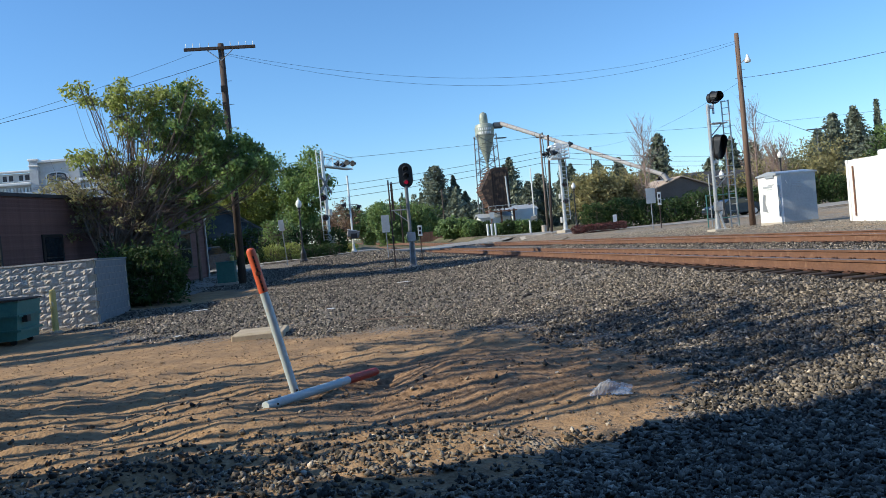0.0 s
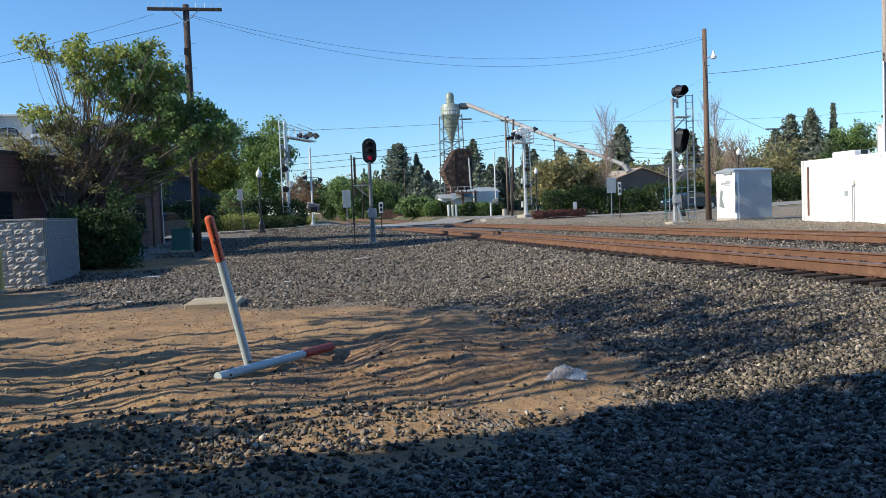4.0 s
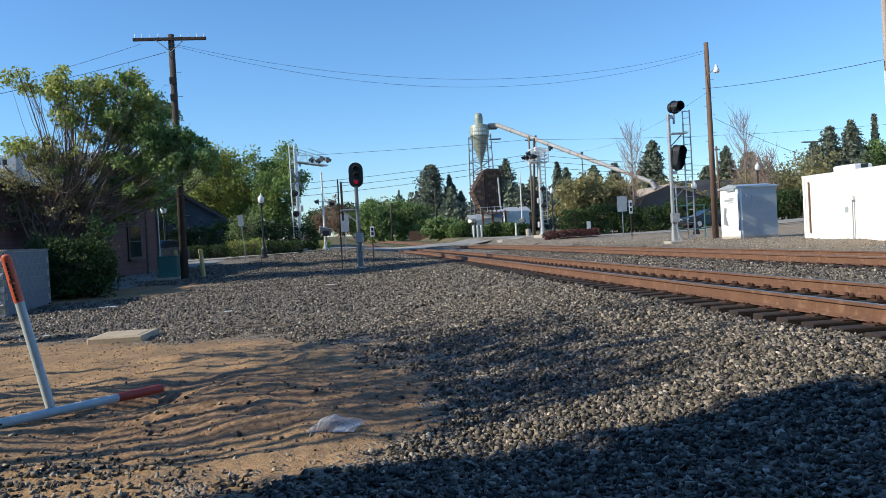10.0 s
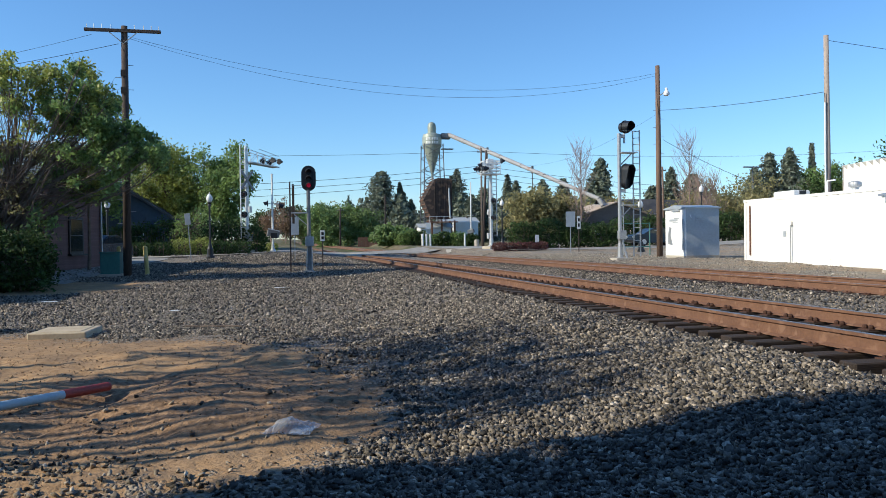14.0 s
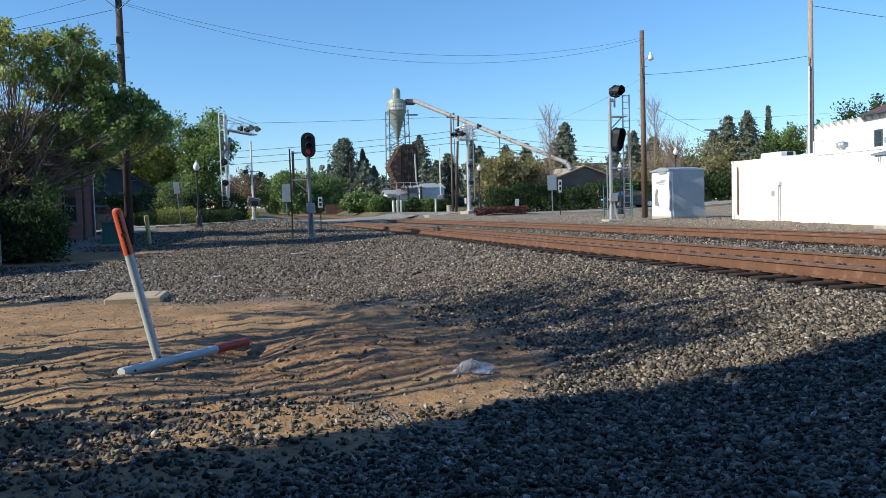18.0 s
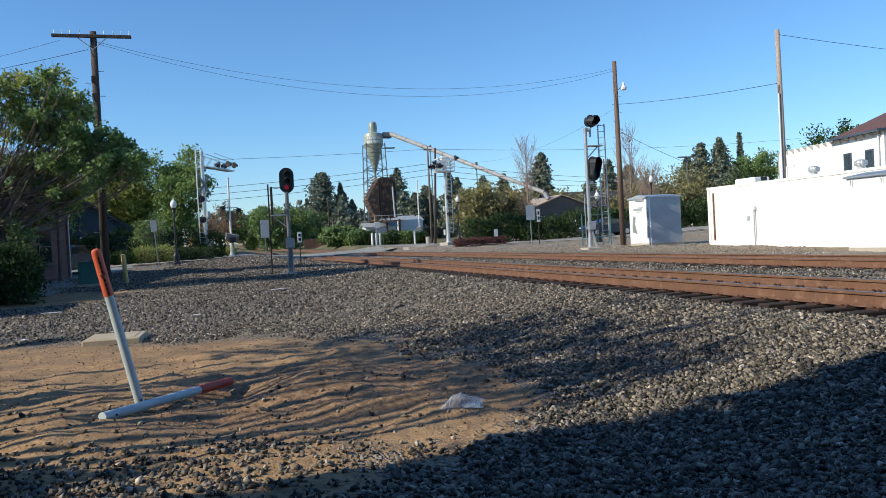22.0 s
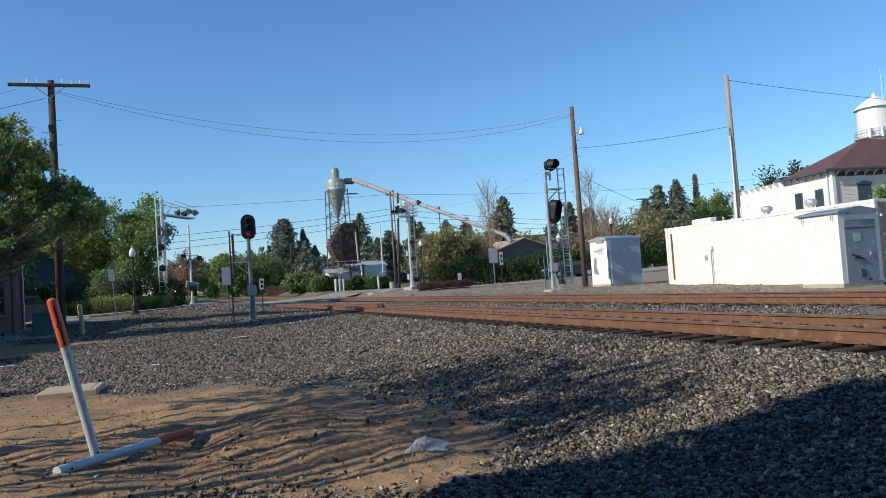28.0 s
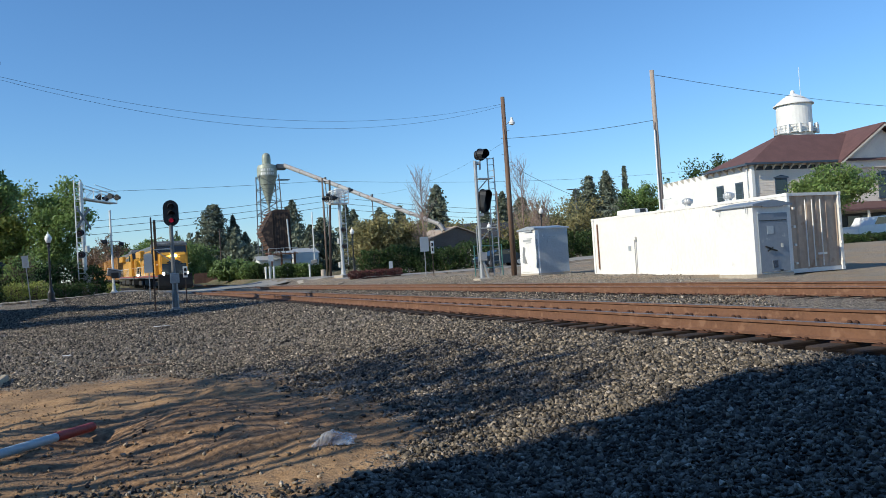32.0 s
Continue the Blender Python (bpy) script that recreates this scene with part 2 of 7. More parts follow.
    wire=mat("black cable", (0.02, 0.02, 0.022), (0.014, 0.014, 0.015), 0.6, 0, 5, 0),
    brownleaf=mat("brown new leaf", (0.26, 0.17, 0.1), (0.17, 0.11, 0.07), 0.7, 0, 1, 0, vary=0.35, trans=0.25),
    redflower=mat("red shrub leaf", (0.16, 0.05, 0.045), (0.08, 0.035, 0.03), 0.7, 0, 1.5, 0, vary=0.4, trans=0.2),
    plank=mat("rusty brown fence board", (0.2, 0.1, 0.06), (0.13, 0.065, 0.042), 0.85, 0, 1.5, 0.2, vary=0.15),
)


# ---- mesh helpers ----
def part(name, bm, material, parent=None, label="", smooth=False):
    me = bpy.data.meshes.new(name)
    if isinstance(bm, tuple):
        me.from_pydata(bm[0], [], bm[1])
    else:
        bm.to_mesh(me)
        bm.free()
    if smooth:
        me.polygons.foreach_set("use_smooth", [True] * len(me.polygons))
    me.materials.append(material)
    ob = new(name, me)
    ob.parent = parent
    if label:
        tagged(ob, label)
    return ob


def thing(name, m, label, category, group="", kind=""):
    ob = new(name)
    ob.empty_display_size = 0.2
    ob.matrix_world = m
    return tagged(ob, label, category, group, kind)


def B():
    return bmesh.new()


def box(bm, c, s, rot=None, bevel=0.0):
    made = bmesh.ops.create_cube(bm, size=1)["verts"]
    m = Matrix.Translation(c) @ (rot or Matrix()) @ Matrix.Diagonal((*s, 1))
    bmesh.ops.transform(bm, matrix=m, verts=made)
    if bevel:
        edges = list({e for v in made for e in v.link_edges})
        bmesh.ops.bevel(bm, geom=edges, offset=bevel, segments=1, affect="EDGES")
    return bm


def rod(bm, a, b, r0, r1=None, n=10):
    a, b = Vector(a), Vector(b)
    made = bmesh.ops.create_cone(bm, cap_ends=True, segments=n, radius1=r0, radius2=r0 if r1 is None else r1, depth=(b - a).length)["verts"]
    turn = (b - a).to_track_quat("Z", "Y").to_matrix().to_4x4()
    bmesh.ops.transform(bm, matrix=Matrix.Translation((a + b) / 2) @ turn, verts=made)
    return bm


def lathe(bm, profile, n=20, at=(0, 0, 0)):
    rings = []
    for r, z in profile:
        rings.append([bm.verts.new((at[0] + r * math.cos(6.28319 * i / n), at[1] + r * math.sin(6.28319 * i / n), at[2] + z)) for i in range(n)])
    for a, b in zip(rings, rings[1:]):
        for i in range(n):
            bm.faces.new((a[i], a[(i + 1) % n], b[(i + 1) % n], b[i]))
    bm.faces.new(rings[0][::-1]), bm.faces.new(rings[-1])
    return bm


def prism(bm, outline, axis, a, b):
    """Extrudes a 2D outline along x, y or z between a and b."""
    put = {"x": lambda p, w: (w, p[0], p[1]), "y": lambda p, w: (p[0], w, p[1]), "z": lambda p, w: (p[0], p[1], w)}[axis]
    lo, hi = [bm.verts.new(put(p, a)) for p in outline], [bm.verts.new(put(p, b)) for p in outline]
    n = len(outline)
    for i in range(n):
        bm.faces.new((lo[i], lo[(i + 1) % n], hi[(i + 1) % n], hi[i]))
    bm.faces.new(lo[::-1]), bm.faces.new(hi)
    bmesh.ops.recalc_face_normals(bm, faces=bm.faces)
    return bm


def stick(acc, a, b, r0, r1, n=5):
    """Adds a tapered stick from a to b to the lists of points and faces."""
    a, b = Vector(a), Vector(b)
    d = (b - a).normalized()
    u = d.orthogonal().normalized()
    v = d.cross(u)
    k = len(acc[0])
    for p, r in ((a, r0), (b, r1)):
        for i in range(n):
            c = 6.28319 * i / n
            acc[0].append(p + u * (r * math.cos(c)) + v * (r * math.sin(c)))
    for i in range(n):
        j = (i + 1) % n
        acc[1].append((k + i, k + j, k + n + j, k + n + i))
    acc[1].append(tuple(range(k + n, k + 2 * n)))


def sm(a, b, t):
    t = min(1.0, max(0.0, (t - a) / (b - a)))
    return t * t * (3 - 2 * t)


# ---- the lie of the land ----
NEAR, FAR2, GAUGE, RAILTOP = 6.7, 12.41, 1.51, 0.72


def rise(y):
    return 0.002 * max(0.0, min(y, 200) - 62)


def climb(y):
    """The railway's own gentle climb beyond the crossing."""
    return 0.008 * max(0.0, min(y, 700) - 72)


ROAD = [(-70, 56), (-20, 61), (-4, 64.5), (5, 69), (14, 75), (30, 89), (60, 118)]


def near_road(x, y):
    """1 on the street, falling to 0 beside it."""
    for (ax, ay), (bx, by) in zip(ROAD, ROAD[1:]):
        if ax <= x <= bx:
            d = abs(y - ay - (by - ay) * (x - ax) / (bx - ax)) * (bx - ax) / math.hypot(bx - ax, by - ay)
            return sm(8.6, 6.0, d)
    return 0.0


def gz(x, y):
    left = 0.09 + 0.95 * sm(18, 55, y) - 0.1 * sm(-4, -9, x) * sm(30, 20, y)
    bed = 0.5 - 0.075 * sm(5.95, 6.2, x) * sm(9.5, 9.1, x)
    right = 0.5 + 0.22 * sm(15, 34, y) + 0.28 * sm(38, 60, y) + 0.55 * sm(26, 46, x)
    z = left + (bed - left) * sm(2.0, 6.1, x)
    z += (right - bed) * sm(14.6, 16.2, x)
    if 3 < x < 19 and 48 < y < 95:
        z += near_road(x, y) * 0.215 * sm(4.0, 5.6, x) * sm(17.6, 14.8, x)
    if -6 < x < 4 and 4 < y < 14:
        z += 0.15 * math.exp(-((x - 0.3) / 0.75) ** 2 - ((y - 8.7) / 0.8) ** 2) - 0.17 * math.exp(-((x + 0.7) / 0.48) ** 2 - ((y - 8.75) / 0.6) ** 2)
        z += 0.045 * math.exp(-((x - 1.0) / 1.3) ** 2 - ((y - 7.1) / 0.35) ** 2)
        z += 0.06 * math.exp(-((x + 2.2) / 0.9) ** 2 - ((y - 7.2) / 0.5) ** 2)
    return z + rise(y) + climb(y) * sm(27, 14, x)


def bumpy(x, y):
    n = noise.noise
    near = 1 if (-14 < x < 30 and -4 < y < 50) else 0.3
    if -5.5 < x < 3 and 4.5 < y < 12.5:
        near += 1.4 * sm(4.5, 6, y) * sm(12.5, 10.5, y) * sm(3, 1.8, x)
    return gz(x, y) + near * (0.035 * n((x * 0.7, y * 0.7, 0)) + 0.024 * n((x * 1.6, y * 2.6, 3)) + 0.014 * n((x * 5, y * 7, 5)) + 0.006 * n((x * 13, y * 15, 8)))


# ---- ground ----
def ground_material():
    m = bpy.data.materials.new("gravel and sandy dirt")
    m.use_nodes = True
    t = m.node_tree
    nn, ln = t.nodes, t.links
    b = nn["Principled BSDF"]
    b.inputs["Roughness"].default_value, b.inputs["Specular IOR Level"].default_value = 0.95, 0.2
    co = nn.new("ShaderNodeTexCoord")
    sep = nn.new("ShaderNodeSeparateXYZ")
    ln.new(co.outputs["Object"], sep.inputs[0])

    def math_(op, a, c=None, clamp=False):
        n = nn.new("ShaderNodeMath")
        n.operation, n.use_clamp = op, clamp
        for i, v in enumerate((a, c)):
            if v is None:
                continue
            if isinstance(v, (int, float)):
                n.inputs[i].default_value = v
            else:
                ln.new(v, n.inputs[i])
        return n.outputs[0]

    def noise_(scale, detail=4):
        n = nn.new("ShaderNodeTexNoise")
        n.inputs["Scale"].default_value, n.inputs["Detail"].default_value = scale, detail
        ln.new(co.outputs["Object"], n.inputs[0])
        return n.outputs[0]

    def ramp_(v, p0, p1, c0=(0, 0, 0), c1=(1, 1, 1)):
        r = nn.new("ShaderNodeValToRGB")
        r.color_ramp.elements[0].position, r.color_ramp.elements[1].position = p0, p1
        r.color_ramp.elements[0].color, r.color_ramp.elements[1].color = (*c0, 1), (*c1, 1)
        ln.new(v, r.inputs[0])
        return r.outputs[0]

    def mix_(f, a, c):
        n = nn.new("ShaderNodeMix")
        n.data_type = "RGBA"
        ln.new(f, n.inputs[0]), ln.new(a, n.inputs[6]), ln.new(c, n.inputs[7])
        return n.outputs[2]

    vor = nn.new("ShaderNodeTexVoronoi")
    vor.inputs["Scale"].default_value = 34
    ln.new(co.outputs["Object"], vor.inputs[0])
    sepc = nn.new("ShaderNodeSeparateColor")
    ln.new(vor.outputs["Color"], sepc.inputs[0])
    gravel = ramp_(sepc.outputs[0], 0.0, 1.0, (0.075, 0.065, 0.053), (0.36, 0.31, 0.25))
    dirt = mix_(ramp_(noise_(1.4), 0.35, 0.7), ramp_(noise_(9), 0.3, 0.7, (0.29, 0.18, 0.09), (0.47, 0.31, 0.165)), ramp_(noise_(25), 0.3, 0.75, (0.2, 0.13, 0.074), (0.33, 0.23, 0.138)))
    # the bare patch: a rough ellipse beside the markers, and the strip along the block wall
    ragged = math_("MULTIPLY", math_("SUBTRACT", noise_(0.9, 6), 0.5), 0.7)

    def ellipse(cx, cy, rx, ry):
        u = math_("DIVIDE", math_("SUBTRACT", sep.outputs[0], cx), rx)
        v = math_("DIVIDE", math_("SUBTRACT", sep.outputs[1], cy), ry)
        d = math_("SQRT", math_("ADD", math_("MULTIPLY", u, u), math_("MULTIPLY", v, v)))
        return math_("SUBTRACT", 1.0, math_("ADD", d, ragged))

    e = math_("MAXIMUM", ellipse(-2.6, 9.6, 4.9, 4.6), ellipse(-8.5, 13.2, 6.5, 3.4))
    e = math_("MAXIMUM", e, ellipse(0.45, 7.9, 1.8, 2.9))
    e = math_("MAXIMUM", e, math_("MAXIMUM", ellipse(-12, 29.0, 8.5, 2.6), ellipse(-9.5, 17.5, 3.6, 4.6)))
    e = math_("MAXIMUM", e, math_("MAXIMUM", ellipse(-1.8, 5.7, 2.3, 1.7), ellipse(-6.6, 28.2, 3.0, 2.4)))
    right = math_("MULTIPLY", math_("SUBTRACT", math_("ADD", sep.outputs[0], math_("MULTIPLY", ragged, 2.0)), 15.4), 0.4)
    mask = ramp_(math_("ADD", math_("MULTIPLY", e, 2.2), math_("MULTIPLY", math_("SUBTRACT", noise_(14, 3), 0.5), 1.5)), 0.02, 0.28)
    # darker dug-over soil round hole and mound, widened to paint in streak shade
    dug_and_shade = ramp_(math_("MULTIPLY", ellipse(0.1, 8.2, 2.9, 2.3), 2.0), 0.0, 0.9)
    dirt = mix_(dug_and_shade, dirt, ramp_(noise_(16, 6), 0.3, 0.7, (0.13, 0.08, 0.046), (0.38, 0.245, 0.14)))
    col = mix_(mask, gravel, dirt)
    verge = mix_(ramp_(noise_(0.5, 5), 0.4, 0.65), ramp_(sepc.outputs[0], 0.0, 1.0, (0.17, 0.15, 0.12), (0.42, 0.37, 0.3)), ramp_(noise_(18), 0.3, 0.7, (0.29, 0.21, 0.135), (0.42, 0.33, 0.225)))
    col = mix_(ramp_(right, 0.0, 0.6), col, verge)
    far = ramp_(noise_(0.15, 6), 0.4, 0.62, (0.09, 0.1, 0.045), (0.2, 0.165, 0.1))
    farmask = math_("MULTIPLY", math_("SUBTRACT", sep.outputs[1], 70), 0.05, True)
    ln.new(mix_(farmask, col, far), b.inputs["Base Color"])
    bp = nn.new("ShaderNodeBump")
    bp.inputs["Strength"].default_value, bp.inputs["Distance"].default_value = 0.9, 0.04
    inv = math_("SUBTRACT", 1.0, vor.outputs["Distance"])
    soft = math_("ADD", math_("MULTIPLY", inv, math_("SUBTRACT", 1.0, mask)), math_("ADD", math_("MULTIPLY", noise_(30, 6), 0.5), math_("MULTIPLY", noise_(7, 4), 0.7)))
    ln.new(soft, bp.inputs["Height"]), ln.new(bp.outputs[0], b.inputs["Normal"])
    return m


def axis_steps(lo, hi, step, far_lo, far_hi, grow=1.12):
    mid = list(np.arange(lo, hi, step))
    out, s, v = [], step, hi
    while v < far_hi:
        out.append(v)
        s *= grow
        v += s
    pre, s, v = [], step, lo
    while v > far_lo:
        s *= grow
        v -= s
        pre.append(v)
    return pre[::-1] + mid + out + [far_hi]


def build_ground():
    xs = axis_steps(-6, 14, 0.085, -700, 800)
    ys = axis_steps(3.2, 17, 0.075, -500, 1500, 1.045)
    verts = [(x, y, bumpy(x, y)) for y in ys for x in xs]
    w = len(xs)
    faces = [(j * w + i, j * w + i + 1, (j + 1) * w + i + 1, (j + 1) * w + i) for j in range(len(ys) - 1) for i in range(w - 1)]
    ob = part("ground", (verts, faces), ground_material(), None, smooth=True)
    tagged(ob, "grey gravel and bare sandy dirt, uneven", "ground", kind="structure")


build_ground()


# ---- tracks ----
CURVE_Y, CURVE_R, BEND = 42.0, 250.0, 0.055


def track_at(off, s):
    """A place on the line of rails: straight to the crossing, a short bend, then straight on to the north-west."""
    if s <= CURVE_Y:
        return Vector((off, s, RAILTOP + rise(s))), 0.0
    a = min((s - CURVE_Y) / CURVE_R, BEND)
    c = off - 7.455 + CURVE_R
    p = Vector((7.455 - CURVE_R + c * math.cos(a), CURVE_Y + c * math.sin(a), 0))
    left = s - CURVE_Y - BEND * CURVE_R
    if left > 0:
        p += left * Vector((-math.sin(a), math.cos(a), 0))
    p.z = RAILTOP + rise(p.y) + climb(p.y)
    return p, a


def rail_stations(a, b):
    out, s = [], a
    while s < b:
        out.append(s)
        s += 4.0 if s < 90 else 30.0
    return out + [b]


def build_rail(track, off, a, b):
    prof = [(-0.07, -0.182), (0.07, -0.182), (0.07, -0.172), (0.012, -0.15), (0.009, -0.045), (0.036, -0.035), (0.037, -0.006), (0.028, 0), (-0.028, 0), (-0.037, -0.006), (-0.036, -0.035), (-0.009, -0.045), (-0.012, -0.15), (-0.07, -0.172)]
    verts, faces, n = [], [], len(prof)
    st = rail_stations(a, b)
    for s in st:
        p, t = track_at(off, s)
        verts += [(p.x + u * math.cos(t), p.y + u * math.sin(t), p.z + z) for u, z in prof]
    for k in range(len(st) - 1):
        for i in range(n):
            faces.append((k * n + i, k * n + (i + 1) % n, (k + 1) * n + (i + 1) % n, (k + 1) * n + i))
    rail = part("rail", (verts, faces), M["rail"], track)
    tv, tf = [], []
    for s in st:
        p, t = track_at(off, s)
        tv += [(p.x + u * math.cos(t), p.y + u * math.sin(t), p.z + z) for u, z in ((-0.034, -0.0045), (-0.027, 0.0015), (0.027, 0.0015), (0.034, -0.0045))]
    for k in range(len(st) - 1):
        tf += [(k * 4 + i, k * 4 + i + 1, k * 4 + i + 5, k * 4 + i + 4) for i in range(3)]
    part("running_surface", (tv, tf), M["railtop"], rail, "worn shiny rail head")
    return rail


def build_track(name, off, a, b, label):
    track = thing(name, Matrix(), label, "railway track", "railway tracks")
    for o in (off, off + GAUGE):
        build_rail(track, o, a, b)
    tie_me, plate_me, far_me = None, None, None
    s, k = max(a, 1.0), 0
    while s < 150:
        p, t = track_at(off + GAUGE / 2, s)
        m = Matrix.Translation((p.x, p.y, p.z - 0.182 - 0.013)) @ Matrix.Rotation(t + random.uniform(-0.012, 0.012), 4, "Z")
        if s < 63:
            if tie_me is None:
                bm = box(B(), (0, 0, -0.09), (2.6, 0.22, 0.18), bevel=0.012)
                t0 = part("tie", bm, M["tie"], track)
                tie_me = t0.data
                bm = box(B(), (0, 0, 0.007), (0.34, 0.19, 0.014))
                for u in (-0.1, 0.1):
                    for v in (-0.05, 0.05):
                        lathe(bm, [(0.022, 0.01), (0.024, 0.026), (0.012, 0.034)], 6, (u, v, 0))
                p0 = part("tie_plate", bm, M["plate"], track)
                plate_me = p0.data
                t0.matrix_basis, p0.matrix_basis = m, m @ Matrix.Translation((-GAUGE / 2, 0, 0))
                bm = box(B(), (0, 0, 0.007), (0.34, 0.19, 0.014))
                for v in (-0.05, 0.05):
                    lathe(bm, [(0.026, 0.01), (0.034, 0.035), (0.03, 0.055), (0.012, 0.066)], 7, (-0.105, v, 0))
                    lathe(bm, [(0.022, 0.01), (0.024, 0.026), (0.012, 0.034)], 6, (0.1, v, 0))
                o = part("tie_plate", bm, M["plate"], track)
                far_me = o.data
                o.matrix_basis = m @ Matrix.Translation((GAUGE / 2, 0, 0))
            else:
                for nm, me, u in (("tie", tie_me, random.uniform(-0.04, 0.04)), ("tie_plate", plate_me, -GAUGE / 2), ("tie_plate", far_me, GAUGE / 2)):
                    o = new(nm, me)
                    o.parent, o.matrix_basis = track, m @ Matrix.Translation((u, 0, 0))
        s += 0.5 + random.uniform(-0.02, 0.02)
        k += 1
    return track


near_track = build_track("railway_track", NEAR, -25, 900, "rusty railway track on weathered wooden ties in ballast")
far_track = build_track("railway_track", FAR2, -25, 900, "rusty second railway track sunk in ballast")


# ---- signals, housings, container, poles ----
def at_ground(x, y, rz=0.0, dz=0.0):
    return Matrix.Translation((x, y, gz(x, y) + dz)) @ Matrix.Rotation(radians(rz), 4, "Z")


def stadium(w, h, n=8):
    pts = []
    r = w / 2
    for i in range(n + 1):
        a = math.pi * i / n
        pts.append((r * math.cos(a), h / 2 - r + r * math.sin(a)))
    for i in range(n + 1):
        a = math.pi + math.pi * i / n
        pts.append((r * math.cos(a), -h / 2 + r + r * math.sin(a)))
    return pts


def hood(bm, r, z, length, y0, droop=0.06, n=10, span=250):
    """A visor: an open shell round the upper part of a lamp, reaching out to -y."""
    ring = []
    for i in range(n + 1):
        a = radians(90 - span / 2 + span * i / n)
        cut = 0.35 + 0.65 * max(0.0, math.sin(a) * 0.5 + 0.5)
        ring.append(((r * math.cos(a), y0, z + r * math.sin(a)), (r * math.cos(a), y0 - length * cut, z + r * math.sin(a) - droop)))
    for k in range(n):
        vs = [bm.verts.new(p) for p in (ring[k][0], ring[k + 1][0], ring[k + 1][1], ring[k][1])]
        bm.faces.new(vs)
    return bm


RED = glow("red signal lens", (0.7, 0.02, 0.07), 0.2)
LENS = glass("dark signal lens", (0.012, 0.012, 0.013), 0.5)


def near_signal():
    x, y = 2.25, 33.6
    s = thing("railway_signal", at_ground(x, y), "grey signal mast with black oval head showing red, on ballast", "railway signal", "railway signals")
    g = gz(x, y)
    part("mast", rod(B(), (0, 0, 0.2), (0, 0, 3.55), 0.08, n=12), M["steel"], s)
    part("foot", lathe(B(), [(0.2, 0), (0.2, 0.05), (0.12, 0.1), (0.105, 0.7)], 12), M["steel"], s)
    part("base", box(B(), (-0.1, -0.05, -0.12), (0.7, 0.6, 0.3), bevel=0.02), M["concrete"], s)
    box_ = part("junction_box", box(B(), (0.02, -0.12, 1.32), (0.36, 0.22, 0.42), bevel=0.02), M["galv"], s)
    part("box_door", box(B(), (0.02, -0.236, 1.32), (0.3, 0.012, 0.36)), M["galv"], box_)
    head = part("signal_head", prism(B(), stadium(0.62, 1.1), "y", -0.06, -0.04), M["black"], s, "black oval backing plate")
    head.location = (0.02, 0, 4.04)
    bm = prism(B(), stadium(0.42, 0.9), "y", -0.04, 0.2)
    part("lamp_case", bm, M["black"], head)
    for z in (0.3, 0.0, -0.3):
        part("visor", hood(B(), 0.13, z, 0.3, -0.06), M["black"], head)
        bm = rod(B(), (0, -0.062, z), (0, -0.075, z), 0.09, n=16)
        part("lens", bm, RED if z == -0.3 else LENS, head, "lit red lens" if z == -0.3 else "")
    part("bracket", rod(B(), (0, 0.05, 3.5), (0.02, 0.02, 3.75), 0.05), M["galv"], s)
    ladder = part("ladder_rail", box(B(), (-0.78, 0.05, 1.95), (0.06, 0.06, 3.9)), M["poledark"], s)
    part("ladder_rail", box(B(), (-0.64, 0.2, 2.95), (0.1, 0.08, 1.7)), M["poledark"], s)
    part("arm", rod(B(), (-0.78, 0.05, 2.55), (0, 0, 2.55), 0.03, n=6), M["galv"], s)
    part("arm", rod(B(), (-0.62, 0.1, 2.5), (-0.03, 0, 2.0), 0.022, n=6), M["galv"], s)
    part("arm", rod(B(), (-0.7, 0.1, 3.75), (0, 0, 3.75), 0.015, n=6), M["galv"], s)
    part("conduit", rod(B(), (0.12, -0.05, 0), (0.1, -0.08, 1.15), 0.035, n=8), M["galv"], s)
    part("conduit", rod(B(), (-0.12, -0.05, 0), (-0.06, -0.06, 1.1), 0.03, n=8), M["galv"], s)


near_signal()


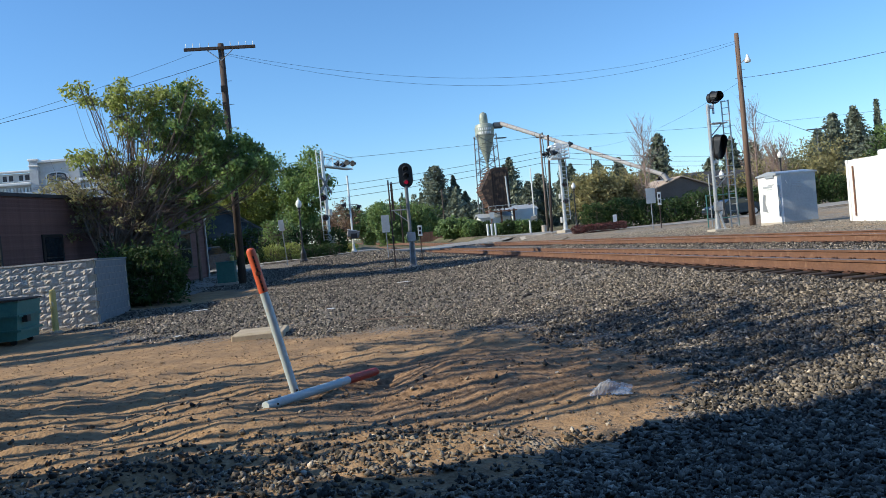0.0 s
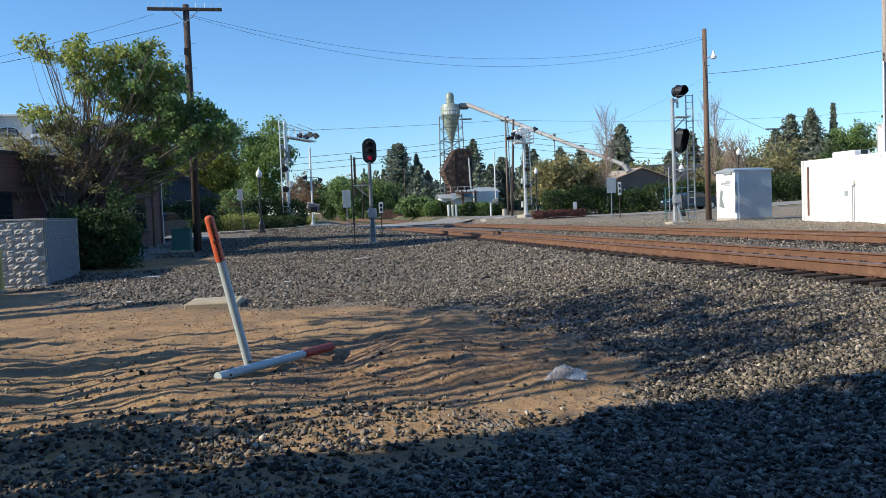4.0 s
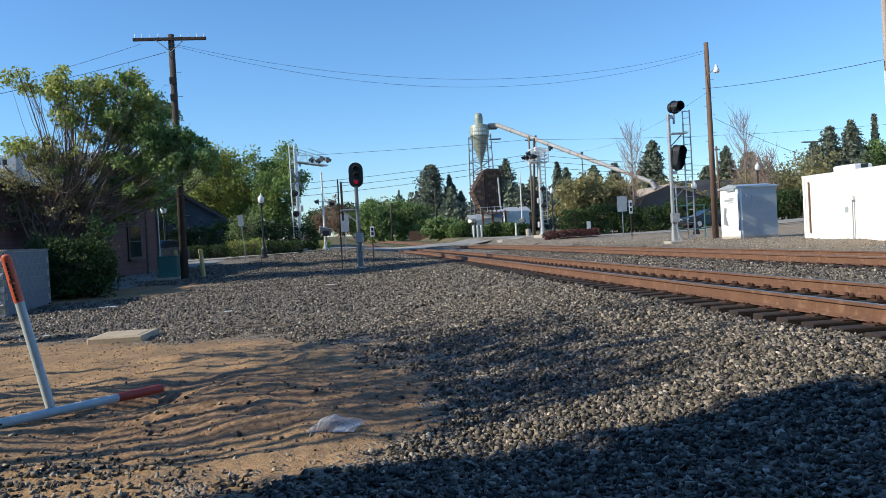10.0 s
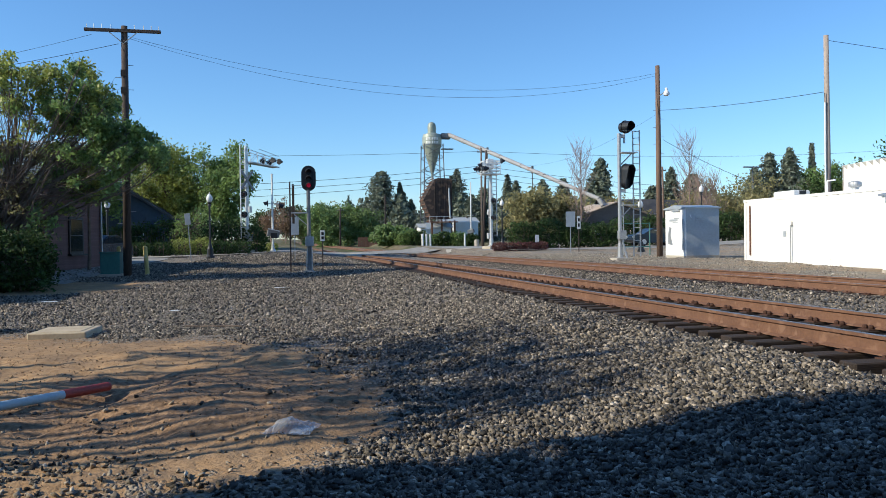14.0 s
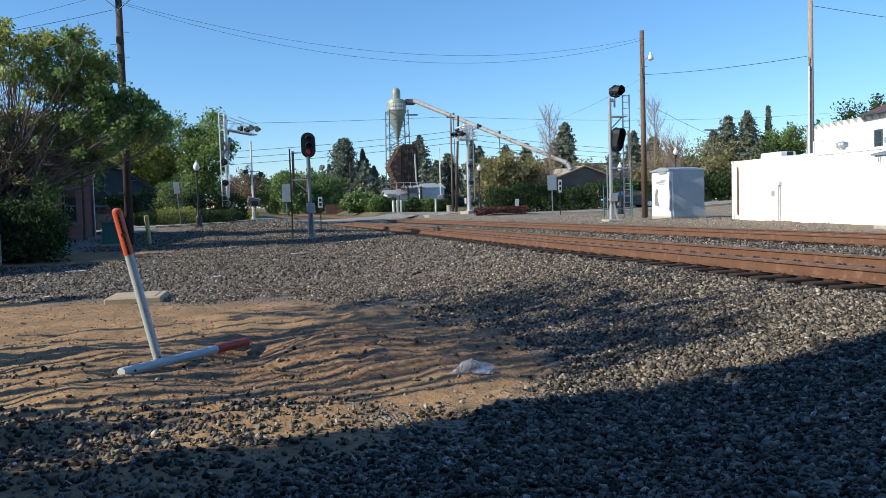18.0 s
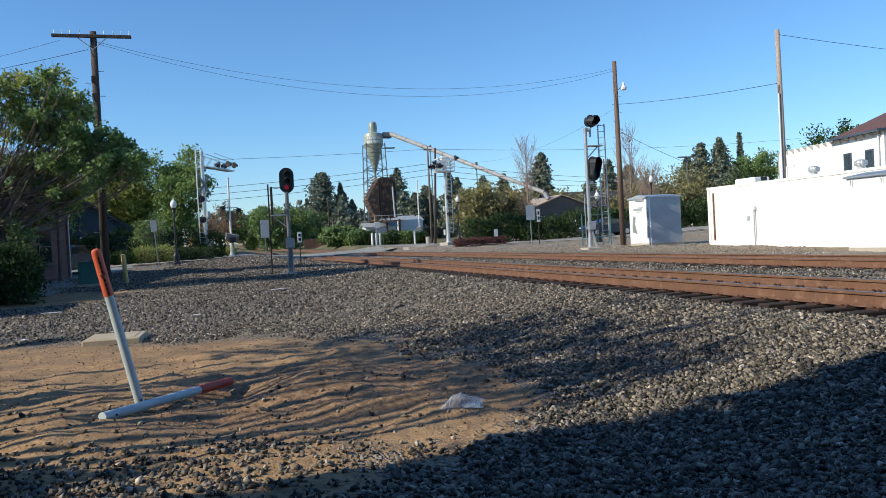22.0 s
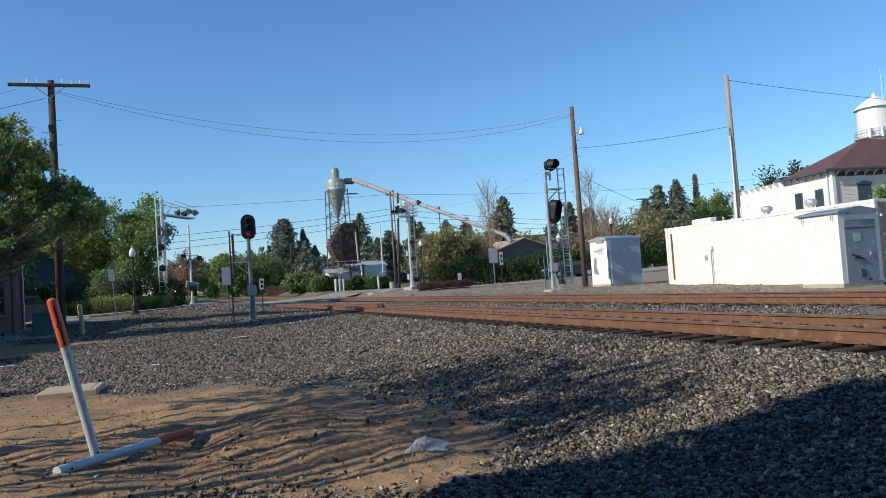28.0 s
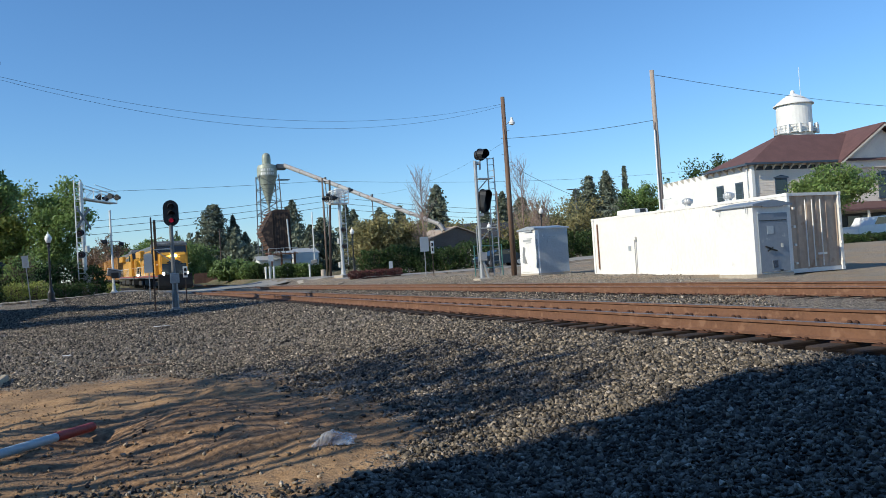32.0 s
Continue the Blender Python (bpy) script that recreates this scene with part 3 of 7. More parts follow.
def far_signal():
    x, y = 16.58, 33.38
    s = thing("railway_signal", at_ground(x, y), "tall grey signal mast with two black hooded heads and ladder", "railway signal", "railway signals")
    part("mast", rod(B(), (0, 0, 0.4), (0, 0, 5.9), 0.085, n=14), M["galv"], s)
    part("foot", lathe(B(), [(0.24, 0), (0.24, 0.06), (0.13, 0.12), (0.1, 0.75), (0.085, 0.78)], 14), M["galv"], s)
    part("base", box(B(), (0.05, 0, 0.0), (0.8, 0.8, 0.2), bevel=0.02), M["concrete"], s)
    part("junction_box", box(B(), (0.02, -0.16, 1.16), (0.38, 0.2, 0.42), bevel=0.02), M["galv"], s)
    for z, w, h in ((6.2, 0.6, 0.56), (3.9, 0.58, 1.2)):
        head = part("signal_head", prism(B(), stadium(w, max(h, w + 0.02)), "y", -0.02, 0.02), M["black"], s, "black backing plate")
        head.matrix_basis = Matrix.Translation((0.3, -0.05, z)) @ Matrix.Rotation(radians(20), 4, "Z")
        part("lamp_case", prism(B(), stadium(w * 0.72, max(h * 0.84, w * 0.74)), "y", 0.02, 0.24), M["black"], head)
        zs = (0.0,) if h < 0.8 else (0.26, -0.24)
        out = stadium(w * 0.9, max(h * 0.94, w * 0.92), 10)
        shell = B()
        reach = [0.38 * (0.3 + 0.7 * sm(-h * 0.45, h * 0.1, q[1])) for q in out]
        lo = [shell.verts.new((q[0], -0.02, q[1])) for q in out]
        hi = [shell.verts.new((q[0] * 0.92, -0.02 - f, q[1] - 0.1 * f)) for q, f in zip(out, reach)]
        for i in range(len(out)):
            shell.faces.new((lo[i], lo[(i + 1) % len(out)], hi[(i + 1) % len(out)], hi[i]))
        part("visor", shell, M["black"], head)
        for q in zs:
            part("lens", rod(B(), (0, -0.022, q), (0, -0.04, q), 0.13, n=16), LENS, head)
        part("bracket", box(B(), (0.12, 0, z - 0.42 - (0.25 if h > 0.8 else 0)), (0.34, 0.14, 0.16), bevel=0.03), M["silverbox"], s)
        part("bracket_pipe", rod(B(), (0.26, 0, z - 0.75), (0.26, 0, z - 0.3), 0.05), M["silverbox"], s)
    for z in (5.0, 2.55):
        pl = part("platform", box(B(), (0.42, 0, z), (0.8, 0.5, 0.04)), M["galv"], s)
        for k in range(5):
            part("grating_bar", box(B(), (0.1 + 0.16 * k, 0, z + 0.025), (0.03, 0.5, 0.01)), M["galv"], pl)
        part("brace", rod(B(), (0.08, 0, z - 0.55), (0.62, 0, z - 0.03), 0.03, n=6), M["galv"], s)
    lad = part("ladder", box(B(), (0.74, 0.1, 3.1), (0.05, 0.045, 5.9)), M["galv"], s)
    part("ladder_rail", box(B(), (0.98, -0.1, 3.1), (0.05, 0.045, 5.9)), M["galv"], lad)
    for k in range(20):
        part("rung", rod(B(), (0.74, 0.1, 0.3 + 0.3 * k), (0.98, -0.1, 0.3 + 0.3 * k), 0.016, n=6), M["galv"], lad)
    part("guard_rail", rod(B(), (0.1, -0.22, 6.0), (0.78, -0.18, 6.0), 0.012, n=6), M["galv"], s)
    part("conduit", rod(B(), (0.1, -0.1, 0), (0.45, -0.2, -0.0), 0.03, n=8), M["black"], s)
    part("conduit", rod(B(), (0.06, -0.1, 0.95), (0.24, -0.25, 0.02), 0.05, n=8), M["galv"], s)


far_signal()


def housing(x, y, w, d, h, door_on, label):
    """An equipment housing: a shallow gabled sheet-metal hut. x, y: its corner nearest the rails and the walker."""
    s = thing("equipment_housing", at_ground(x, y), label, "equipment housing", "railway equipment housings")
    part("base", box(B(), (w / 2, d / 2, 0.05), (w + 0.04, d + 0.04, 0.16)), M["concrete"], s)
    body = part("body", box(B(), (w / 2, d / 2, 0.12 + h / 2), (w, d, h)), M["white"] if door_on == "front" else M["silverbox"], s)
    if door_on == "front":
        bm = prism(B(), [(-0.08, h + 0.1), (w + 0.08, h + 0.1), (w + 0.08, h + 0.16), (w / 2, h + 0.3), (-0.08, h + 0.16)], "y", -0.1, d + 0.08)
    else:
        bm = prism(B(), [(-0.08, h + 0.1), (d + 0.08, h + 0.1), (d + 0.08, h + 0.16), (d / 2, h + 0.3), (-0.08, h + 0.16)], "x", -0.1, w + 0.08)
    part("roof", bm, M["silverbox"] if door_on != "front" else M["greypaint"], s)
    if door_on == "front":
        door = part("door", box(B(), (w / 2 + 0.02, -0.02, 1.14), (w - 0.3, 0.04, 1.94), bevel=0.008), M["greypaint"], s, "grey steel door")
        part("drip_cap", box(B(), (w / 2, -0.06, h + 0.08), (w * 0.55, 0.1, 0.05)), M["greypaint"], s)
        part("door_bar", rod(B(), (w * 0.25, -0.07, 1.02), (w * 0.55, -0.07, 0.86), 0.025, n=6), M["black"], door)
        part("door_bar", rod(B(), (w * 0.3, -0.07, 0.86), (w * 0.45, -0.07, 0.98), 0.02, n=6), M["black"], door)
        part("notice", box(B(), (w * 0.42, -0.045, 1.55), (0.28, 0.01, 0.26)), M["silverbox"], door)
        part("handle", box(B(), (w * 0.72, -0.06, 1.02), (0.07, 0.05, 0.12)), M["silverbox"], door)
        vent = part("vent", box(B(), (w * 0.5, -0.045, 0.42), (0.24, 0.012, 0.26)), M["greypaint"], door)
        for k in range(5):
            part("slat", box(B(), (w * 0.5 - 0.09 + 0.045 * k, -0.055, 0.42), (0.012, 0.012, 0.24)), M["black"], vent)
        part("latch", box(B(), (w * 0.66, -0.05, 0.2), (0.12, 0.03, 0.06)), M["black"], door)
        part("hinge_strip", box(B(), (w * 0.5, -0.045, 1.86), (w - 0.4, 0.012, 0.03)), M["black"], door)
        for u in (0.12, 0.85):
            part("roof_hook", rod(B(), (-0.09, d * u, h + 0.12), (-0.09, d * u, h - 0.12), 0.012, n=6), M["greypaint"], s)
    else:
        door = part("door", box(B(), (-0.02, d * 0.52, 1.16), (0.04, d * 0.8, 1.95), bevel=0.008), M["white"], s, "white steel door with faded patches")
        part("gable_panel", box(B(), (-0.012, d / 2, 0.12 + h / 2), (0.02, d, h)), M["white"], s)
        # faint greyed-out lettering above the door as plain bars, and a scraped patch
        for k, (u, z, a, b) in enumerate(((0.35, 1.95, 0.5, 0.05), (0.5, 1.86, 0.8, 0.1), (0.42, 1.74, 0.5, 0.04))):
            part("worn_lettering_bar", box(B(), (-0.045, d * u + 0.15, z), (0.008, a, b)), M["sign"], door)
        scr = B()
        prism(scr, [(d * 0.62, 0.62), (d * 0.86, 0.7), (d * 0.84, 1.2), (d * 0.78, 1.55), (d * 0.68, 1.48), (d * 0.72, 1.1)], "x", -0.047, -0.041)
        part("scraped_patch", scr, M["galv"], door, "grey scraped patch")
        for u in (0.06, 0.12):
            part("grab_rail", rod(B(), (-0.06, d * u, 0.4), (-0.06, d * u, 1.9), 0.018, n=6), M["silverbox"], s)
        for k in range(4):
            part("rung", rod(B(), (-0.06, d * 0.06, 0.6 + 0.36 * k), (-0.06, d * 0.12, 0.6 + 0.36 * k), 0.012, n=6), M["silverbox"], s)
        part("notice", box(B(), (w * 0.42, -0.012, 1.86), (w * 0.28, 0.012, 0.4)), M["silverbox"], s)
        for k in range(4):
            part("notice_line", box(B(), (w * 0.42, -0.02, 1.98 - 0.08 * k), (w * 0.24, 0.006, 0.03)), M["galv"], s)
        part("cable_hook", rod(B(), (w * 0.1, -0.04, 2.1), (w * 0.14, -0.04, 1.95), 0.02, n=6), M["white"], s)
        part("eave_vent", box(B(), (-0.06, d * 0.45, h + 0.04), (0.06, 0.7, 0.1)), M["silverbox"], s)
    return s


housing(20.15, 33.7, 1.75, 2.0, 2.3, "side", "silver-white metal equipment housing with worn white door")
housing(18.85, 18.3, 1.62, 1.62, 2.25, "front", "white metal equipment housing with grey padlocked door")


def container():
    x0, y0, y1, w, h = 20.7, 18.55, 29.8, 2.6, 2.75
    z0 = 0.55
    s = thing("shipping_container", Matrix.Translation((x0, y0, z0)), "cream corrugated shipping container on timber sleepers", "shipping container")
    L = y1 - y0
    # corrugated long side facing the rails
    def corrugated(n0, n1, base, axis, depth, zlo, zhi, pitch=0.28):
        bm = B()
        pts, u = [], n0
        while u < n1 - 1e-6:
            for du, dv in ((0, 0), (0.07, 0), (0.105, depth), (0.175, depth), (0.21, 0)):
                pts.append((min(u + du * pitch / 0.28, n1), base + dv))
            u += pitch
        lo = [bm.verts.new((v, u, zlo) if axis == "x" else (u, v, zlo)) for u, v in pts]
        hi = [bm.verts.new((v, u, zhi) if axis == "x" else (u, v, zhi)) for u, v in pts]
        for i in range(len(pts) - 1):
            bm.faces.new((lo[i], lo[i + 1], hi[i + 1], hi[i]))
        return bm
    part("side_panel", corrugated(0.1, L * 0.6, 0.03, "x", 0.022, 0.12, h - 0.08), M["cream"], s)
    part("side_panel", box(B(), (0.045, L * 0.8, h / 2), (0.03, L * 0.4, h - 0.14)), M["cream"], s)
    part("side_panel", corrugated(0.1, L - 0.1, w - 0.03, "x", -0.034, 0.16, h - 0.12), M["cream"], s)
    # end panel in a darker tan than the cream sides
    end = part("end_panel", corrugated(0.14, w - 0.14, 0.05, "y", 0.05, 0.14, h - 0.1, 0.48), M["beige"], s, "beige corrugated end")
    part("end_panel", box(B(), (w / 2, L - 0.04, h / 2), (w - 0.2, 0.04, h - 0.2)), M["cream"], s)
    part("roof", box(B(), (w / 2, L / 2, h - 0.03), (w - 0.08, L - 0.08, 0.05)), M["cream"], s)
    for u in (0.06, w - 0.06):
        for v in (0.06, L - 0.06):
            part("corner_post", box(B(), (u, v, h / 2), (0.14, 0.14, h), bevel=0.012), M["cream"], s)
            for z in (0.06, h - 0.06):
                part("corner_casting", box(B(), (u, v, z), (0.165, 0.165, 0.12), bevel=0.012), M["cream"], s)
        part("bottom_rail", box(B(), (u, L / 2, 0.08), (0.1, L - 0.2, 0.14)), M["cream"], s)
        part("top_rail", box(B(), (u, L / 2, h - 0.06), (0.09, L - 0.2, 0.1)), M["cream"], s)
    for v in (0.06, L - 0.06):
        part("end_rail", box(B(), (w / 2, v, 0.08), (w - 0.25, 0.1, 0.14)), M["cream"], s)
        part("end_rail", box(B(), (w / 2, v, h - 0.06), (w - 0.25, 0.1, 0.1)), M["cream"], s)
    for k in range(4):
        part("hinge", box(B(), (0.24, -0.03, 0.35 + 0.62 * k), (0.09, 0.05, 0.08)), M["cream"], end)
        part("hinge", box(B(), (w - 0.1, -0.03, 0.35 + 0.62 * k), (0.09, 0.05, 0.08)), M["cream"], end)
    for u, n0, n1 in ((0.62, 0.2, 2.5), (0.95, 0.2, 2.5), (1.35, 0.2, 2.5)):
        part("lock_bar", rod(B(), (u + 0.22, -0.0, n0), (u + 0.22, -0.0, n1), 0.02, n=8), M["cream"], end)
    part("door_latch", box(B(), (1.5, -0.03, 0.62), (0.4, 0.05, 0.07)), M["cream"], end)
    # hatch and pipe on the long side; brown strip paints the door frame's shadow
    part("hatch_strip", box(B(), (-0.01, L - 0.42, 1.42), (0.03, 0.07, 2.1)), M["plank"], s, "brown strip standing for a door frame's shadow")
    part("vent_pipe", rod(B(), (-0.06, L * 0.72, -0.3), (-0.06, L * 0.72, 1.6), 0.022, n=8), M["galv"], s)
    part("pipe_box", box(B(), (-0.05, L * 0.72, 1.66), (0.1, 0.14, 0.16), bevel=0.01), M["cream"], s)
    part("small_hatch", box(B(), (0.02, L * 0.76, 1.25), (0.02, 0.18, 0.22)), M["silverbox"], s)
    for k, v in enumerate((0.3, 0.5)):
        vent = part("roof_vent", lathe(B(), [(0.12, 0), (0.12, 0.12), (0.2, 0.17), (0.22, 0.25), (0.2, 0.33), (0.08, 0.38)], 14, (0.8, L * v, h)), M["alu"], s, "round turbine vent")
        for q in range(10):
            a = 0.628 * q
            part("vent_blade", box(B(), (0.8 + 0.21 * math.cos(a), L * v + 0.21 * math.sin(a), h + 0.25), (0.012, 0.03, 0.17), Matrix.Rotation(a, 4, "Z")), M["galv"], vent)
    ac = part("roof_unit", box(B(), (1.0, L * 0.84, h + 0.13), (0.8, 1.3, 0.26), bevel=0.05), M["trimwhite"], s, "white rooftop air unit")
    part("grille", box(B(), (0.6, L * 0.73, h + 0.13), (0.3, 0.02, 0.16)), M["black"], ac)
    part("roof_pipe", rod(B(), (0.9, L * 0.64, h), (0.9, L * 0.64, h + 0.5), 0.03, n=8), M["white"], s)
    part("roof_pipe", rod(B(), (0.9, L * 0.64, h + 0.5), (0.9, L * 0.6, h + 0.5), 0.03, n=8), M["white"], s)
    for v in (0.05, 0.33, 0.62, 0.95):
        t = tagged(part("timber_block", box(B(), (x0 + w / 2, y0 + L * v, z0 - 0.1), (w + 0.1, 0.5, 0.22), bevel=0.015), M["tie"], None), "weathered timber block bearing the container", "timber block", "timber blocks")
    t = tagged(part("timber_beam", box(B(), (x0 + 0.02, y0 + L / 2, z0 - 0.06), (0.2, L * 0.9, 0.14), bevel=0.01), M["concrete"], None), "long pale timber beam along the container's foot", "beam")


container()


def leaning(x, y, z0, top, r0, r1, m, name="utility_pole", label="", group="utility poles"):
    p = thing(name, Matrix.Translation((x, y, z0)), label, "utility pole", group)
    part("shaft", rod(B(), (0, 0, -0.3), (top[0] - x, top[1] - y, top[2] - z0), r0, r1, 14), m, p, smooth=True)
    return p


def sag(a, b, drop, r=0.012, n=18):
    """One hanging tube from a to b, as lists of points and faces."""
    a, b = Vector(a), Vector(b)
    verts, faces = [], []
    for i in range(n + 1):
        p = a.lerp(b, i / n) - Vector((0, 0, drop * 4 * (i / n) * (1 - i / n)))
        d = (b - a).normalized()
        u = d.cross(Vector((0, 0, 1))).normalized()
        v = d.cross(u)
        verts += [p + u * r, p + v * r, p - u * r, p - v * r]
    for i in range(n):
        for j in range(4):
            faces.append((4 * i + j, 4 * i + (j + 1) % 4, 4 * i + 4 + (j + 1) % 4, 4 * i + 4 + j))
    return verts, faces


# pole with a crossarm beside the maple
px, py = -5.12, 33.5
pole = leaning(px, py, gz(px, py), (-5.09, 33.5, 10.7), 0.17, 0.125, M["poledark"], label="dark creosoted utility pole with a wooden crossarm")
z0 = gz(px, py)
arm = part("crossarm", box(B(), (0.0, -0.14, 10.48 - z0), (2.95, 0.1, 0.13), bevel=0.01), M["poledark"], pole)
for k in (-1.38, -1.1, -0.8, -0.45, 0.45, 0.8, 1.1, 1.38):
    part("insulator_pin", rod(B(), (k, -0.14, 10.52 - z0), (k, -0.14, 10.72 - z0), 0.014, n=6), M["galv"], arm)
for k in (-0.55, 0.55):
    part("brace", rod(B(), (k, -0.16, 10.42 - z0), (0.02, -0.14, 9.95 - z0), 0.02, n=6), M["galv"], pole)
for k, z in enumerate((8.05, 8.75)):
    part("plate", box(B(), (0, -0.15, z - z0), (0.22, 0.03, 0.28)), M["tie"], pole)
for k in range(14):
    part("step_pin", rod(B(), (0, 0, 2.6 + k * 0.5 - z0), (0.36 * (1 if k % 2 else -1), 0, 2.6 + k * 0.5 - z0), 0.012, n=5), M["galv"], pole)

# brown pole behind the tall signal, with a small lamp
px, py = 20.95, 37.9
pole = leaning(px, py, gz(px, py), (20.93, 37.9, 10.95), 0.165, 0.115, M["pole"], label="brown wooden utility pole with a small lamp")
z0 = gz(px, py)
lamp = part("lamp_arm", rod(B(), (0, -0.1, 9.3 - z0), (0.35, -0.2, 9.6 - z0), 0.025, n=6), M["galv"], pole)
part("lamp_shade", lathe(B(), [(0.05, 0.3), (0.08, 0.16), (0.17, 0.0), (0.15, -0.1), (0.06, -0.14)][::-1], 14, (0.38, -0.2, 9.45 - z0)), M["white"], pole)
for k in range(16):
    part("step_pin", rod(B(), (0, 0, 1.4 + k * 0.46), (0.3 * (1 if k % 2 else -1), 0, 1.4 + k * 0.46), 0.012, n=5), M["galv"], pole)

# pale pole behind the container
px, py = 23.6, 28.2
pole = leaning(px, py, gz(px, py), (23.55, 28.2, 10.1), 0.135, 0.1, M["polepale"], label="pale weathered utility pole behind the container")
z0 = gz(px, py)
part("conduit", rod(B(), (-0.2, -0.08, 0), (-0.19, -0.08, 6.6), 0.035, n=8), M["white"], pole)
part("cable_loop", sag((-0.2, -0.08, 7.0), (-0.15, -0.1, 6.6), 0.35, 0.015, 8), M["wire"], pole)


# ---- things on the near ground ----
def tube(name, m_lower, m_upper, a, b, cut, label, lettered):
    """A plastic marker pipe from a to b with a coloured sleeve from the share cut of its length."""
    a, b = Vector(a), Vector(b)
    s = thing(name, Matrix.Translation(a), label, "marker post", "marker posts")
    d = b - a
    part("pipe", rod(B(), -0.04 * d, d * cut, 0.046, n=18), m_lower, s, smooth=False)
    sleeve = part("sleeve", rod(B(), d * cut, d * 0.975, 0.05, n=18), m_upper, s, "orange sleeve" if lettered else "dull red sleeve")
    turn = d.to_track_quat("Z", "Y").to_matrix().to_4x4()
    dome = lathe(B(), [(0.05, 0), (0.046, 0.02), (0.03, 0.036), (0.008, 0.042)], 18)
    bmesh.ops.transform(dome, matrix=Matrix.Translation(d * 0.975) @ turn, verts=dome.verts)
    part("cap", dome, m_upper, s)
    hole = rod(B(), d * 0.035 + Vector((0.03, -0.046, 0)), d * 0.035 + Vector((0.03, -0.05, 0)), 0.011, n=10)
    part("bolt_hole", hole, M["black"], s)
    if lettered:
        # worn black lettering as bars down the sleeve, and a round emblem
        for k in range(9):
            if k == 4:
                continue
            f = 0.72 + 0.027 * k
            p = d * f + Vector((0.012, -0.052, 0))
            part("worn_lettering_bar", box(B(), p, (0.052, 0.016, 0.034), turn), M["black"], sleeve)
        p = d * 0.83 + Vector((0.012, -0.05, 0))
        ring = B()
        for i in range(12):
            u, v = 6.283 * i / 12, 6.283 * (i + 1) / 12
            rod(ring, p + Vector((0.026 * math.cos(u), -0.003, 0.026 * math.sin(u))), p + Vector((0.026 * math.cos(v), -0.003, 0.026 * math.sin(v))), 0.004, n=4)
        part("emblem", ring, M["black"], sleeve)
    return s


tube("marker_post", M["pipe"], M["orange"], (-1.7, 8.43, 0.07), (-2.04, 8.4, 1.72), 0.7, "white plastic utility marker post with orange top, leaning", True)
tube("marker_post", M["pipe"], M["red"], (-1.89, 7.52, 0.17), (-0.76, 9.2, 0.1), 0.68, "white and red plastic marker pipe lying on dirt", False)

# concrete valve-box lid set in the ground
lid = thing("access_cover", at_ground(-2.65, 14.75, -2, 0.03), "pale concrete access cover on sandy dirt", "access cover")
part("frame", box(B(), (0, 0, 0.0), (0.95, 1.1, 0.16), bevel=0.02), M["beigecon"], lid)
part("lid", box(B(), (0, 0, 0.074), (0.74, 0.9, 0.03), bevel=0.008), M["beigecon"], lid)


def plastic_bag():
    """A thin clear bag: a creased upper sheet tented over a flat lower one."""
    x, y = 1.2, 6.5
    bm = B()
    bmesh.ops.create_grid(bm, x_segments=26, y_segments=18, size=0.5)
    for v in bm.verts:
        u, w = v.co.x, v.co.y
        edge = min(0.5 - abs(u), 0.5 - abs(w)) * 2
        tent = 0.085 * sm(0, 0.75, edge) * (1.15 - 0.9 * abs(u + 0.2 * w)) * (1 - 0.5 * w)
        crease = 0.03 * noise.noise((u * 5, w * 4, 1)) + 0.022 * abs(noise.noise((u * 9 + w * 6, w * 9 - u * 4, 4))) + 0.008 * noise.noise((u * 24, w * 22, 7))
        v.co = Vector((u * 0.38 + w * 0.1 + 0.015 * noise.noise((w * 6, u * 3, 2)), w * 0.34 + 0.02 * noise.noise((u * 6, 3, 2)), max(0.004, 0.006 + tent + crease)))
    m = mat("thin clear plastic", (0.72, 0.74, 0.78), (0.6, 0.62, 0.66), 0.22, 0, 9, 0.25)
    t = m.node_tree
    clear, mix = t.nodes.new("ShaderNodeBsdfTransparent"), t.nodes.new("ShaderNodeMixShader")
    mix.inputs[0].default_value = 0.6
    t.links.new(t.nodes["Principled BSDF"].outputs[0], mix.inputs[1]), t.links.new(clear.outputs[0], mix.inputs[2])
    t.links.new(mix.outputs[0], t.nodes["Material Output"].inputs[0])
    bag = part("plastic_bag", bm, m, None)
    bag.location = (x, y, gz(x, y) + 0.02)
    bag.rotation_euler = (0, 0, radians(-12))
    tagged(bag, "crumpled clear plastic bag lying on dirt", "plastic bag")
    part("lower_sheet", box(B(), (0, 0.02, 0.0), (0.36, 0.3, 0.004)), m, bag)


plastic_bag()


def litter(x, y, w, d, turn, label):
    """A creased scrap lying on the stones."""
    bm = B()
    bmesh.ops.create_grid(bm, x_segments=7, y_segments=5, size=0.5)
    for v in bm.verts:
        u, t = v.co.x, v.co.y
        v.co = Vector((u * w * (1 + 0.2 * noise.noise((u * 3, t * 3, x))), t * d * (1 + 0.25 * noise.noise((t * 3, u * 3, y))), 0.012 + 0.03 * abs(noise.noise((u * 4 + x, t * 4, y)))))
    bmesh.ops.solidify(bm, geom=list(bm.faces), thickness=0.003)
    ob = part("litter_scrap", bm, M["trimwhite"], None)
    ob.matrix_world = Matrix.Translation((x, y, gz(x, y) + 0.045)) @ Matrix.Rotation(radians(turn), 4, "Z")
    tagged(ob, label, "litter", "litter scraps")


